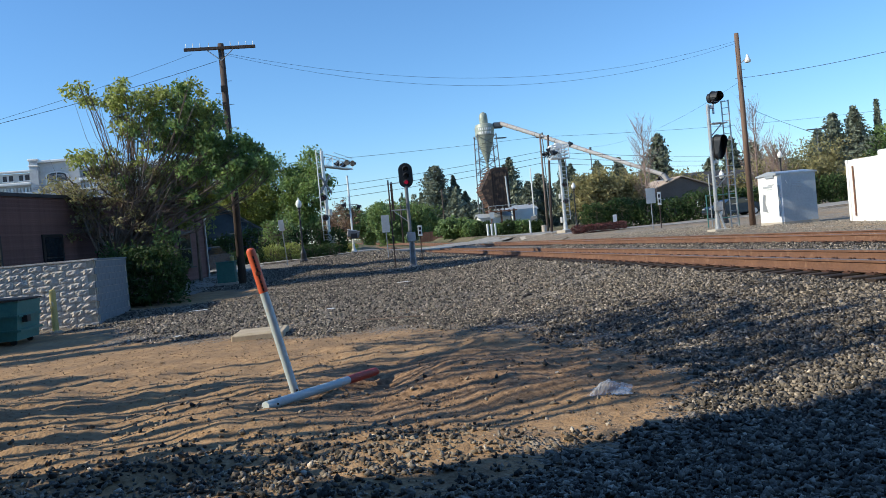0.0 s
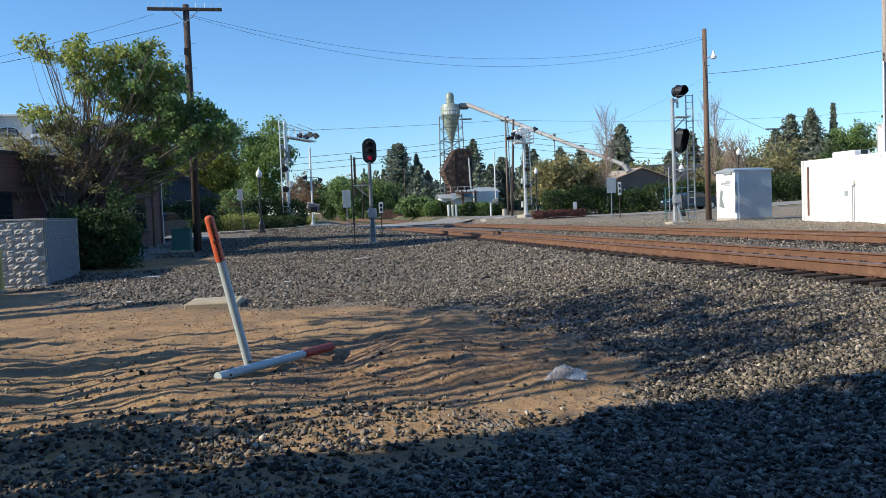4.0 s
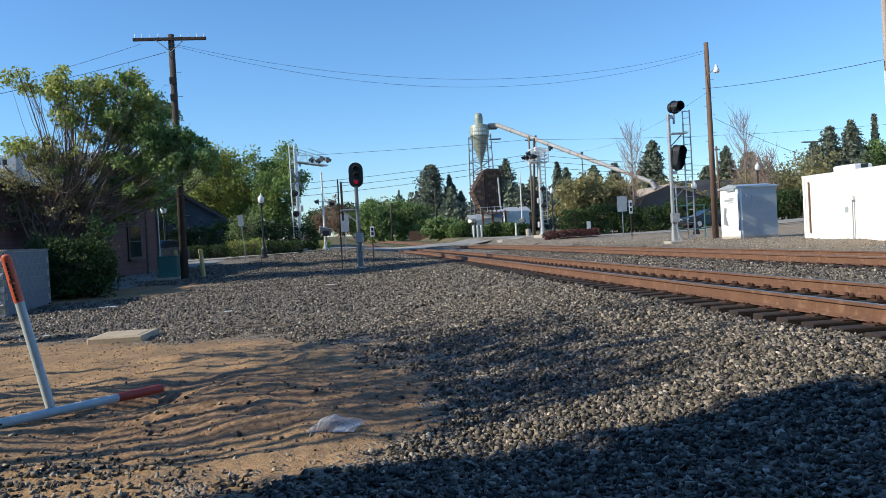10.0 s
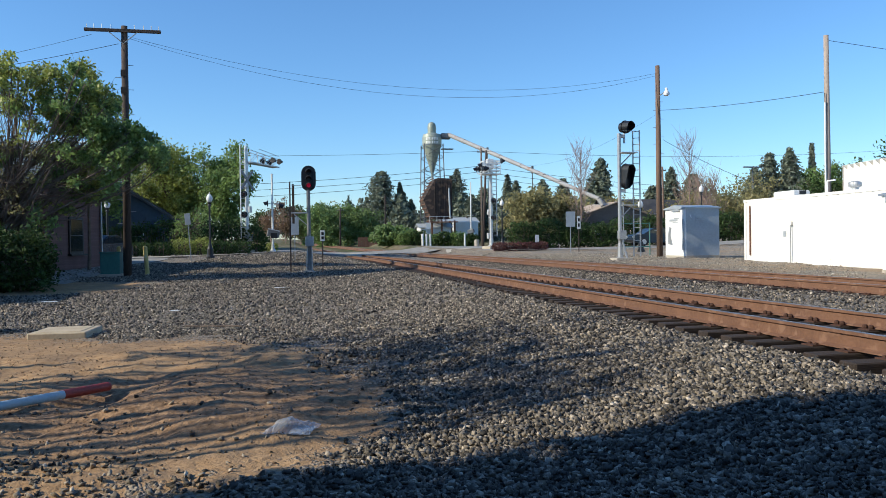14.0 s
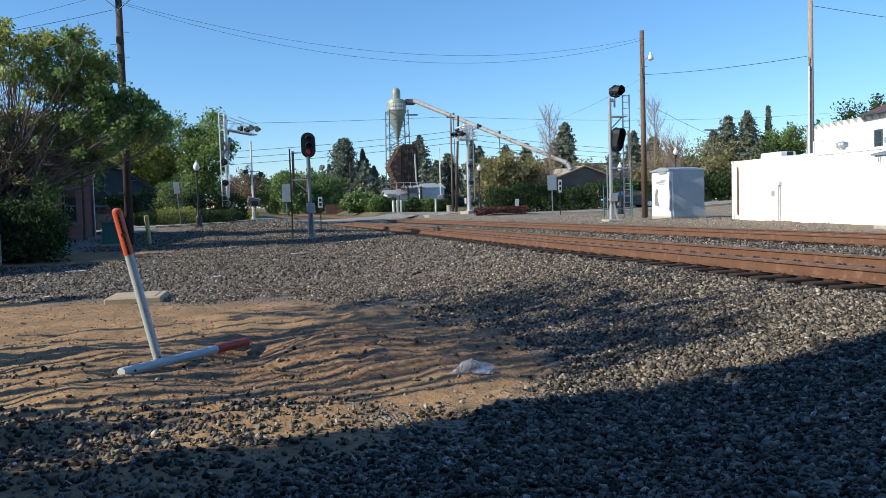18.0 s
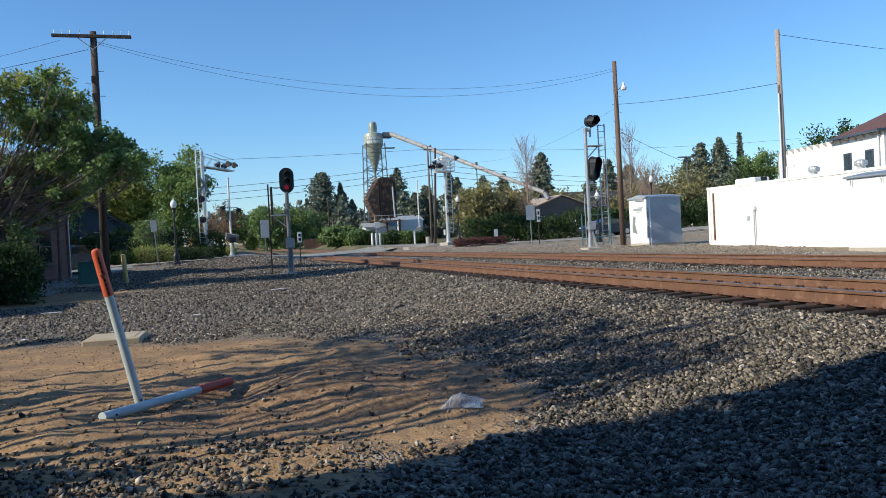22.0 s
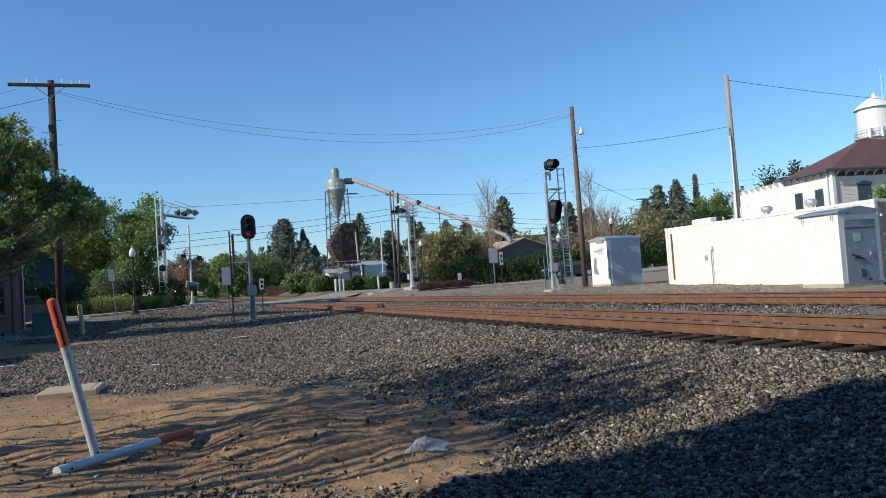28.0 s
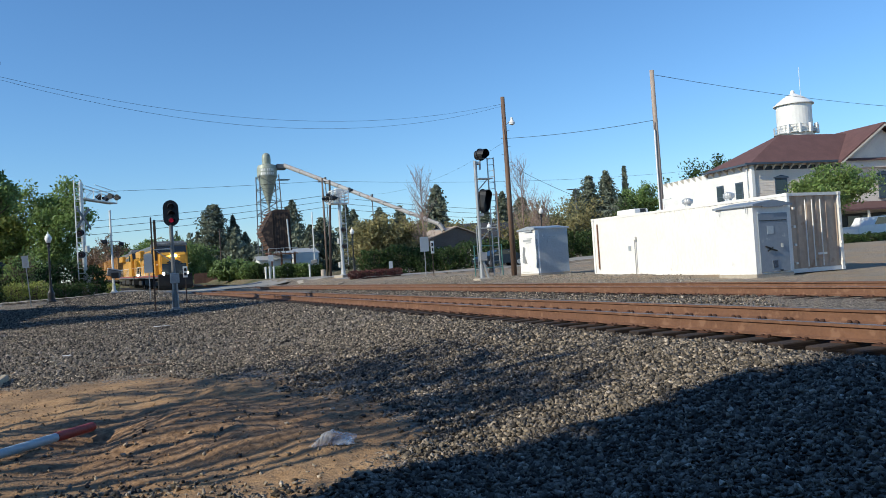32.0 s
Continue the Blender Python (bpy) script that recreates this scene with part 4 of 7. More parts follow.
for x, y, w, d, turn, label in ((-5.17, 22.7, 0.5, 0.16, 10, "flattened white paper scrap on gravel"), (-1.34, 18.8, 0.2, 0.12, 40, "small white paper scrap on gravel"), (1.1, 25.6, 0.5, 0.12, 5, "flattened white paper scrap on gravel"), (-4.4, 15.9, 0.12, 0.1, 70, "small white paper scrap on dirt")):
    litter(x, y, w, d, turn, label)
fallen = thing("fallen_stick", Matrix.Translation((-0.65, 15.0, 0)), "thin dark fallen stick on gravel", "stick")
rng = random.Random(3)
pts = [Vector((1.05 * k / 7, -0.34 * k / 7 + rng.uniform(-0.03, 0.03), gz(-0.65 + 0.15 * k, 15 - 0.05 * k) + 0.06 + rng.uniform(0, 0.025))) for k in range(8)]


def dirtiness(x, y):
    d = -1.0
    for cx, cy, rx, ry in ((-2.6, 9.6, 4.9, 4.6), (-8.5, 13.2, 6.5, 3.4), (0.45, 7.9, 1.8, 2.9), (-12, 29.0, 8.5, 2.6), (-9.5, 17.5, 3.6, 4.6), (-1.8, 5.7, 2.3, 1.7), (-6.6, 28.2, 3.0, 2.4)):
        d = max(d, 1 - math.hypot((x - cx) / rx, (y - cy) / ry))
    d += 0.05 + 0.22 * noise.noise((x * 0.9, y * 0.9, 7)) + 0.16 * noise.noise((x * 3, y * 3, 9))
    return d


def scatter_stones(count, near, far, x0, x1, size0, size1, keep_dirt, m, seed, lean=0.8, blocky=False):
    """Angular crushed stones, joined: eight-sided chips or six-sided blocks turned at random, more of them on nearer ground."""
    rng = np.random.default_rng(seed)
    corners = np.array([(1, 0, 0), (-1, 0, 0), (0, 1, 0), (0, -1, 0), (0, 0, 1), (0, 0, -1)], float)
    sides = np.array([(0, 2, 4), (2, 1, 4), (1, 3, 4), (3, 0, 4), (2, 0, 5), (1, 2, 5), (3, 1, 5), (0, 3, 5)])
    if blocky:
        corners = np.array([(a, b, c) for a in (-0.72, 0.72) for b in (-0.72, 0.72) for c in (-0.72, 0.72)])
        sides = np.array([(0, 1, 3), (0, 3, 2), (4, 6, 7), (4, 7, 5), (0, 4, 5), (0, 5, 1), (2, 3, 7), (2, 7, 6), (0, 2, 6), (0, 6, 4), (1, 5, 7), (1, 7, 3)])
    cn = len(corners)
    y = near + (far - near) * rng.random(count) ** lean
    x = x0 + (x1 - x0) * rng.random(count)
    spots = []
    for a, b, r in zip(x, y, rng.random(count)):
        if 6.28 < a < 8.68 or (b > 44 and a < -3.4 + 0.26 * (b - 44)) or not -0.62 * b - 2.5 < a < 0.75 * b + 3.2:
            continue
        d = dirtiness(a, b)
        keep = keep_dirt + 0.5 * max(0, 0.1 - d) / 0.1 + 0.34 * sm(6.9, 5.4, b) * sm(0.6, -1.0, a)
        if d > 0 and keep_dirt < 1 and r > keep:
            continue
        spots.append((a, b, bumpy(a, b)))
    spots = np.array(spots)
    n = len(spots)
    size = size0 + (size1 - size0) * rng.random(n) ** 1.8
    q = rng.normal(size=(n, 4)) * np.array([1.6, 0.6, 0.6, 1.6])
    q /= np.linalg.norm(q, axis=1)[:, None]
    w, i, j, k = q.T
    rot = np.stack([1 - 2 * (j * j + k * k), 2 * (i * j - k * w), 2 * (i * k + j * w), 2 * (i * j + k * w), 1 - 2 * (i * i + k * k), 2 * (j * k - i * w), 2 * (i * k - j * w), 2 * (j * k + i * w), 1 - 2 * (i * i + j * j)], 1).reshape(n, 3, 3)
    local = corners[None] * (0.6 + 0.6 * rng.random((n, cn, 1))) * np.array([1.05, 0.8, 0.5]) * (0.75 + 0.5 * rng.random((n, 1, 3))) + rng.normal(size=(n, cn, 3)) * (0.16 if blocky else 0.22)
    local = np.einsum("nij,nkj->nki", rot, local) * (size * 0.62)[:, None, None]
    verts = (local + spots[:, None, :] + np.array([0, 0, 1.0]) * (size * 0.2)[:, None, None]).reshape(-1, 3)
    faces = (sides[None] + cn * np.arange(n)[:, None, None]).reshape(-1, 3)
    me = bpy.data.meshes.new("stones")
    me.vertices.add(len(verts)), me.loops.add(faces.size), me.polygons.add(len(faces))
    me.vertices.foreach_set("co", verts.ravel())
    me.loops.foreach_set("vertex_index", faces.ravel())
    me.polygons.foreach_set("loop_start", np.arange(0, faces.size, 3))
    me.update()
    me.validate()
    me.materials.append(m)
    return new("gravel", me)


def stone_material(name, tones):
    """Each stone its own tone, from dark basalt to a few pale chips."""
    m = mat(name, (0.5, 0.5, 0.5), (0.3, 0.3, 0.3), 0.8, 0, 14, 0.3, spec=0.3)
    t = m.node_tree
    geo, ramp, mul = t.nodes.new("ShaderNodeNewGeometry"), t.nodes.new("ShaderNodeValToRGB"), t.nodes.new("ShaderNodeMix")
    t.links.new(geo.outputs["Random Per Island"], ramp.inputs[0])
    el = ramp.color_ramp.elements
    el[0].position, el[1].position = tones[0][0], tones[-1][0]
    el[0].color, el[1].color = (*tones[0][1], 1), (*tones[-1][1], 1)
    for p, c in tones[1:-1]:
        el.new(p).color = (*c, 1)
    b = t.nodes["Principled BSDF"]
    old = b.inputs["Base Color"].links[0].from_socket
    mul.data_type, mul.blend_type = "RGBA", "MULTIPLY"
    mul.inputs[0].default_value = 1.0
    t.links.new(ramp.outputs[0], mul.inputs[6]), t.links.new(old, mul.inputs[7])
    t.links.new(mul.outputs[2], b.inputs["Base Color"])
    return m


stick_mesh = ([], [])
for a, b in zip(pts, pts[1:]):
    stick(stick_mesh, a, b, 0.014, 0.012, 6)
stick(stick_mesh, pts[4], pts[4] + Vector((0.16, 0.1, 0.05)), 0.008, 0.004, 5)
part("twig", stick_mesh, M["bark"], fallen)
STONE = stone_material("crushed grey stone", ((0.0, (0.06, 0.054, 0.048)), (0.5, (0.34, 0.298, 0.245)), (0.86, (0.69, 0.59, 0.465)), (0.97, (0.98, 0.83, 0.645)), (1.0, (1.45, 1.27, 1.04))))
TANSTONE = stone_material("tan gravel chips", ((0.0, (0.3, 0.26, 0.2)), (0.6, (0.75, 0.64, 0.5)), (1.0, (1.2, 1.08, 0.88))))
CLOD = mat("earth clods and pebbles", (0.28, 0.19, 0.115), (0.14, 0.095, 0.06), 0.95, 0, 12, 0.3, vary=0.5, spec=0.2)
for count, near, far, x0, x1, s0, s1, seed in ((84000, 2.7, 8.5, -5.0, 6.28, 0.022, 0.056, 3), (80000, 7.5, 16.0, -9.0, 6.28, 0.025, 0.058, 4), (52000, 15.0, 42.0, -8.5, 6.28, 0.045, 0.09, 7), (17000, 40.0, 60.0, -3.5, 6.0, 0.07, 0.13, 9), (29000, 4.0, 45.0, 8.68, 15.5, 0.04, 0.08, 5)):
    tagged(scatter_stones(count, near, far, x0, x1, s0, s1, 0.012 if near < 5 else 0.0, STONE, seed, blocky=near < 8 and x0 < 0), "loose crushed grey ballast stones", "gravel", kind="stuff")
tagged(scatter_stones(9000, 16.0, 46.0, 15.2, 22.0, 0.03, 0.07, 0.0, TANSTONE, 8), "sparse tan gravel chips on the verge", "gravel", kind="stuff")
clods = scatter_stones(15000, 4.6, 17.0, -8.0, 2.8, 0.006, 0.03, 1.0, CLOD, 6)
clods.name = "earth_clods"
tagged(clods, "scattered brown clods and pebbles on dirt", "earth clods", kind="stuff")


# ---- block-walled bin enclosure, bin and bollards ----
def enclosure():
    x, y, h = -7.92, 22.83, 1.96
    wall = thing("block_wall", Matrix.Translation((x, y, 0.0)), "grey split-face concrete block bin enclosure wall", "wall")
    core = part("core", box(B(), (-2.6, 0.12, h / 2 - 0.05), (5.1, 0.16, h - 0.02)), M["concrete"], wall)
    part("core", box(B(), (-0.1, 1.8, h / 2 - 0.05), (0.16, 3.3, h - 0.02)), M["concrete"], wall)
    shapes = []
    for v in range(6):
        bm = B()
        bmesh.ops.create_grid(bm, x_segments=6, y_segments=4, size=0.5)
        for vert in bm.verts:
            u, w = vert.co.x, vert.co.y
            edge = min(0.5 - abs(u), 0.5 - abs(w))
            out = 0.008 if edge < 0.01 else 0.03 + 0.05 * noise.noise((u * 4 + 9 * v, w * 3, v)) + 0.03 * noise.noise((u * 11 + 9 * v, w * 9, v))
            vert.co = Vector((u * 0.385, -out, w * 0.185))
        shapes.append(part("block", bm, M["block"], wall))
    rows, cols = 10, 12
    first = list(shapes)
    for r in range(rows):
        for c in range(cols + 1):
            u = -0.2 - 0.4 * c + (0.2 if r % 2 else 0)
            if u > -0.19 or u < -5.0:
                continue
            m = Matrix.Translation((u, 0.04, 0.05 + 0.193 * r)) @ Matrix.Rotation(math.pi * random.choice((0, 1)), 4, "Y")
            if first:
                first.pop().matrix_basis = m
            else:
                o = new("block", random.choice(shapes).data)
                o.parent, o.matrix_basis = wall, m
    # side blocks and their cap carry the shaded side's tone in their colour
    flat = box(B(), (0, 0, 0), (0.03, 0.392, 0.186), bevel=0.006)
    side = part("smooth_block", flat, M["smoothblock"], wall, "smooth block coloured as the wall's shaded side")
    me, used = side.data, False
    for r in range(rows):
        for c in range(9):
            v = 0.22 + 0.4 * c + (0.2 if r % 2 else 0)
            if v > 3.3:
                continue
            m = Matrix.Translation((-0.015, v, 0.05 + 0.193 * r))
            o = side if not used else new("smooth_block", me)
            used = True
            o.parent, o.matrix_basis = wall, m
    part("cap", box(B(), (-2.55, 0.12, h - 0.03), (5.15, 0.24, 0.05)), M["block"], wall)
    part("cap", box(B(), (-0.1, 1.85, h - 0.03), (0.22, 3.3, 0.05)), M["smoothblock"], wall)


enclosure()


def waste_bin():
    s = thing("waste_bin", Matrix.Translation((-9.62, 20.0, gz(-9.3, 20))), "faded green steel waste bin beside block wall", "waste bin")
    body = prism(B(), [(-0.95, 0.12), (0.85, 0.12), (0.95, 1.05), (-0.95, 1.05)], "y", -0.7, 0.7)
    part("body", body, M["green"], s)
    part("lid", prism(B(), [(-0.98, 1.06), (0.98, 1.06), (0.98, 1.1), (-0.98, 1.16)], "y", -0.74, 0.74), M["rubber"], s)
    for z in (0.35, 0.7):
        part("rib", box(B(), (0.0, -0.72, z), (1.85, 0.05, 0.06)), M["green"], s)
        part("rib", box(B(), (0.93, 0.0, z), (0.05, 1.4, 0.06)), M["green"], s)
    part("lift_sleeve", box(B(), (0.98, -0.35, 0.62), (0.12, 0.22, 0.16)), M["black"], s)
    for u in (-0.7, 0.7):
        for v in (-0.5, 0.5):
            part("castor", rod(B(), (u, v - 0.03, 0.07), (u, v + 0.03, 0.07), 0.07, n=12), M["rubber"], s)


waste_bin()


def bollard(x, y, h, r, lean=0.0, label="pale yellow steel bollard"):
    s = thing("bollard", at_ground(x, y), label, "bollard", "yellow bollards")
    part("post", lathe(B(), [(r, -0.1), (r, h - 0.03), (r * 0.8, h), (0.01, h + 0.02)], 14), M["yellow"], s, smooth=False)
    part("footing", rod(B(), (0, 0, -0.1), (0, 0, 0.03), r * 1.8, n=14), M["concrete"], s)
    s.rotation_euler = (0, radians(lean), 0)


bollard(-8.85, 22.1, 1.15, 0.085, label="pale yellow steel bollard beside block wall")
bollard(-5.53, 33.9, 1.2, 0.09)
bollard(-4.4, 33.8, 1.2, 0.09, -4, "leaning pale yellow steel bollard")

tr = thing("transformer_cabinet", at_ground(-5.75, 33.6), "dark green utility cabinet beside the pole", "utility cabinet")
part("pad", box(B(), (0, 0, 0.03), (0.95, 0.9, 0.14)), M["concrete"], tr)
part("body", box(B(), (0, 0, 0.52), (0.75, 0.7, 0.86), bevel=0.02), M["green"], tr)
part("lid", box(B(), (0, -0.01, 0.97), (0.8, 0.76, 0.06), bevel=0.015), M["green"], tr)


# ---- street and crossing ----
def strip(name, line, width, lift, m, label, category, z_of):
    verts, faces = [], []
    pts = []
    for a, b in zip(line, line[1:]):
        n = max(2, int(math.dist(a, b) / 2))
        pts += [Vector((*a, 0)).lerp(Vector((*b, 0)), i / n) for i in range(n)]
    pts.append(Vector((*line[-1], 0)))
    k = 7
    for i, p in enumerate(pts):
        d = (pts[min(i + 1, len(pts) - 1)] - pts[max(i - 1, 0)]).normalized()
        side = Vector((-d.y, d.x, 0))
        for j in range(k):
            q = p + side * width * (0.5 - j / (k - 1))
            verts.append((q.x, q.y, z_of(q.x, q.y) + lift))
    for i in range(len(pts) - 1):
        faces += [(i * k + j, i * k + j + 1, (i + 1) * k + j + 1, (i + 1) * k + j) for j in range(k - 1)]
    ob = part(name, (verts, faces), m, None)
    return tagged(ob, label, category, kind="structure")


strip("road", ROAD, 11.5, 0.03, M["asphalt"], "worn grey asphalt street crossing the rails", "road", gz)
strip("road", [(17.5, 61), (24, 57.5), (40, 56.5), (75, 56.5)], 7.0, 0.03, M["asphalt"], "worn asphalt lane beyond the rails", "road", gz)
strip("road", [(-9.5, 30), (-9.0, 40), (-8.0, 48), (-22, 49.0)], 6.0, 0.03, M["asphalt"], "shaded asphalt parking lane", "road", gz)
strip("pavement", [(-13, 46.0), (-5.0, 48.2), (-1.7, 50.4), (0.2, 57)], 0.9, 0.1, M["concrete"], "pale concrete footway beside the street", "pavement", gz)
strip("pavement", [(14.5, 53.5), (20, 52.0), (40, 51.5), (60, 51.5)], 0.5, 0.14, M["concrete"], "pale concrete kerb", "kerb", gz)
strip("pavement", [(15.2, 66), (22, 65), (30, 74), (45, 88)], 2.0, 0.12, M["concrete"], "pale concrete kerb and footway", "pavement", gz)

# crossing panels between and beside the rails
for off in (NEAR, FAR2):
    for lane, (u, w) in enumerate(((-0.5, 0.8), (0.755, 1.3), (2.01, 0.8))):
        for k in range(5):
            s = 63.0 + 2.45 * k + (4.5 if off > 10 else 0)
            p, t = track_at(off + u, s)
            pan = part("crossing_panel", box(B(), (0, 0, -0.05), (w, 2.4, 0.14), bevel=0.01), M["concrete"], None)
            pan.matrix_world = Matrix.Translation((p.x, p.y, p.z - 0.015)) @ Matrix.Rotation(t, 4, "Z")
            tagged(pan, "flat concrete panel of the level crossing", "crossing panel", "crossing panels", "structure")


def flasher(parent, c, yaw):
    """A black crossing lamp: backing disc, visor, lens."""
    f = part("crossing_light", rod(B(), (0, 0.03, 0), (0, -0.03, 0), 0.23, n=18), M["black"], parent)
    f.matrix_basis = Matrix.Translation(c) @ Matrix.Rotation(radians(yaw), 4, "Z")
    part("visor", hood(B(), 0.16, 0, 0.3, -0.03), M["black"], f)
    part("lens", rod(B(), (0, -0.03, 0), (0, -0.05, 0), 0.14, n=14), mat_lens, f)


mat_lens = glass("dark red crossing lens", (0.07, 0.008, 0.008), 0.55)


def cantilever(x, y, h, reach, yaw, label):
    s = thing("cantilever_signal", at_ground(x, y, yaw), label, "crossing signal", "crossing signals")
    part("base", box(B(), (0, 0, 0.1), (1.3, 1.0, 0.3), bevel=0.02), M["concrete"], s)
    part("mast", rod(B(), (0, 0, 0.2), (0, 0, h), 0.15, 0.13, 16), M["alu"], s)
    part("mast_foot", lathe(B(), [(0.34, 0.2), (0.34, 0.28), (0.2, 0.34), (0.17, 0.9)], 14), M["alu"], s)
    lad = part("ladder", box(B(), (-0.26, -0.12, h / 2 + 0.6), (0.06, 0.06, h - 1.0)), M["alu"], s)
    part("ladder_rail", box(B(), (-0.5, 0.2, h / 2 + 0.6), (0.06, 0.06, h - 1.0)), M["alu"], lad)
    for k in range(int(h / 0.35) - 3):
        part("rung", rod(B(), (-0.26, -0.12, 1.2 + 0.35 * k), (-0.5, 0.2, 1.2 + 0.35 * k), 0.025, n=5), M["alu"], lad)
    deck = part("walkway", box(B(), (reach / 2, 0, h - 1.15), (reach, 0.62, 0.06)), M["alu"], s)
    for k in range(int(reach / 0.3) + 1):
        part("grating_bar", box(B(), (0.3 * k, 0, h - 1.11), (0.05, 0.62, 0.02)), M["alu"], deck)
    for v in (-0.3, 0.3):
        part("truss_chord", rod(B(), (0, v, h - 1.12), (reach, v, h - 1.12), 0.04, n=6), M["alu"], s)
        part("truss_chord", rod(B(), (0, v, h - 0.25), (reach, v, h - 0.55), 0.03, n=6), M["alu"], s)
        n = 4
        for k in range(n):
            a, b = reach * k / n, reach * (k + 1) / n
            part("truss_web", rod(B(), (a, v, h - 1.12), (b, v, h - 0.25 - 0.3 * (k + 1) / n), 0.018, n=5), M["alu"], s)
            part("truss_web", rod(B(), (b, v, h - 1.12), (b, v, h - 0.25 - 0.3 * (k + 1) / n), 0.018, n=5), M["alu"], s)
    part("hand_rail", rod(B(), (reach * 0.3, -0.3, h - 0.05), (reach, -0.3, h - 0.3), 0.022, n=6), M["alu"], s)
    for u in (reach * 0.72, reach * 0.95):
        flasher(s, (u, -0.42, h - 0.72), 75)
        flasher(s, (u + 0.1, 0.42, h - 0.72), 250)
    for z in (h * 0.55, h * 0.36):
        part("light_arm", box(B(), (-0.35, -0.15, z), (0.9, 0.06, 0.06)), M["alu"], s)
        flasher(s, (-0.72, -0.22, z), -75)
        flasher(s, (-0.1, 0.25, z), 100)
    if reach > 2:
        for k, a in enumerate((42, -42)):
            part("crossbuck_blade", box(B(), (-0.45, -0.3 - 0.03 * k, h * 0.68), (0.2, 0.025, 1.8), Matrix.Rotation(radians(-12), 4, "Z") @ Matrix.Rotation(radians(a), 4, "Y")), M["steel"], s)
    part("bell", lathe(B(), [(0.02, 0.12), (0.12, 0.08), (0.16, 0.0), (0.15, -0.05), (0.02, -0.06)][::-1], 14, (-0.4, -0.1, h * 0.62)), M["alu"], s)
    part("junction_box", box(B(), (0.05, -0.24, 1.15), (0.35, 0.22, 0.5), bevel=0.02), M["alu"], s)
    part("junction_box", box(B(), (0.05, -0.22, 3.2), (0.3, 0.2, 0.45), bevel=0.02), M["alu"], s)


def signal_cage(x, y, z):
    """A caged work platform round the top of a crossing signal."""
    s = thing("signal_platform", Matrix.Translation((x, y, z)), "white caged work platform round a crossing signal", "platform")
    part("floor", box(B(), (0, 0, 0), (1.5, 1.3, 0.08)), M["trimwhite"], s)
    for u in (-0.72, 0.0, 0.72):
        for v in (-0.62, 0.62):
            part("upright", box(B(), (u, v, 0.55), (0.06, 0.06, 1.1)), M["trimwhite"], s)
    for zz in (0.3, 0.6, 0.9, 1.1):
        for v in (-0.62, 0.62):
            part("rail", box(B(), (0, v, zz), (1.5, 0.05, 0.09)), M["trimwhite"], s)
        for u in (-0.72, 0.72):
            part("rail", box(B(), (u, 0, zz), (0.05, 1.24, 0.09)), M["trimwhite"], s)
    part("signal_case", box(B(), (0.0, 0.1, 0.9), (0.6, 0.5, 0.9), bevel=0.05), M["trimwhite"], s)
    flasher(s, (0.95, -0.3, 1.15), 100)
    flasher(s, (-0.85, -0.3, 0.75), -100)


signal_cage(18.75, 64.0, 7.45)
cantilever(-1.4, 57.7, 7.8, 4.4, 62, "pale metal cantilever crossing signal with ladder and walkway")
cantilever(18.8, 64.05, 7.6, 1.3, -150, "pale metal cantilever crossing signal beyond the rails")


def gate_mast(x, y, h, box_z, yaw, label):
    s = thing("crossing_gate", at_ground(x, y, yaw), label, "crossing gate", "crossing gates")
    part("mast", rod(B(), (0, 0, 0.1), (0, 0, h), 0.08, 0.07, 12), M["trimwhite"], s)
    part("base", lathe(B(), [(0.26, 0.0), (0.25, 0.12), (0.13, 0.3), (0.09, 0.7)], 14), M["alu"], s)
    part("gate_box", box(B(), (0.05, -0.05, box_z), (0.95, 0.45, 0.5), Matrix.Rotation(radians(14), 4, "Y"), bevel=0.05), M["steel"], s)
    part("gate_box_lid", box(B(), (0.1, -0.05, box_z + 0.28), (0.95, 0.47, 0.08), Matrix.Rotation(radians(14), 4, "Y"), bevel=0.02), M["alu"], s)
    part("counterweight", box(B(), (0.1, -0.35, box_z - 0.15), (0.5, 0.1, 0.4), bevel=0.02), M["black"], s)
    part("gate_arm", box(B(), (0, 0.2, box_z + 0.3 + (h - box_z) * 0.45), (0.1, 0.04, (h - box_z) * 0.9)), M["trimwhite"], s)
    part("light_arm", box(B(), (0.1, -0.1, box_z + 2.3), (1.0, 0.06, 0.06)), M["alu"], s)
    flasher(s, (-0.35, -0.16, box_z + 2.3), -85)
    flasher(s, (0.55, -0.16, box_z + 2.1), 85)
    part("cap", lathe(B(), [(0.09, 0), (0.09, 0.05), (0.02, 0.1)], 12, (0, 0, h)), M["trimwhite"], s)


gate_mast(0.38, 60.0, 5.95, 1.45, 0, "white crossing gate mast with raised arm and black lights")
gate_mast(27.1, 104.8, 8.9, 2.0, 150, "white crossing gate mast with raised arm beyond the street")


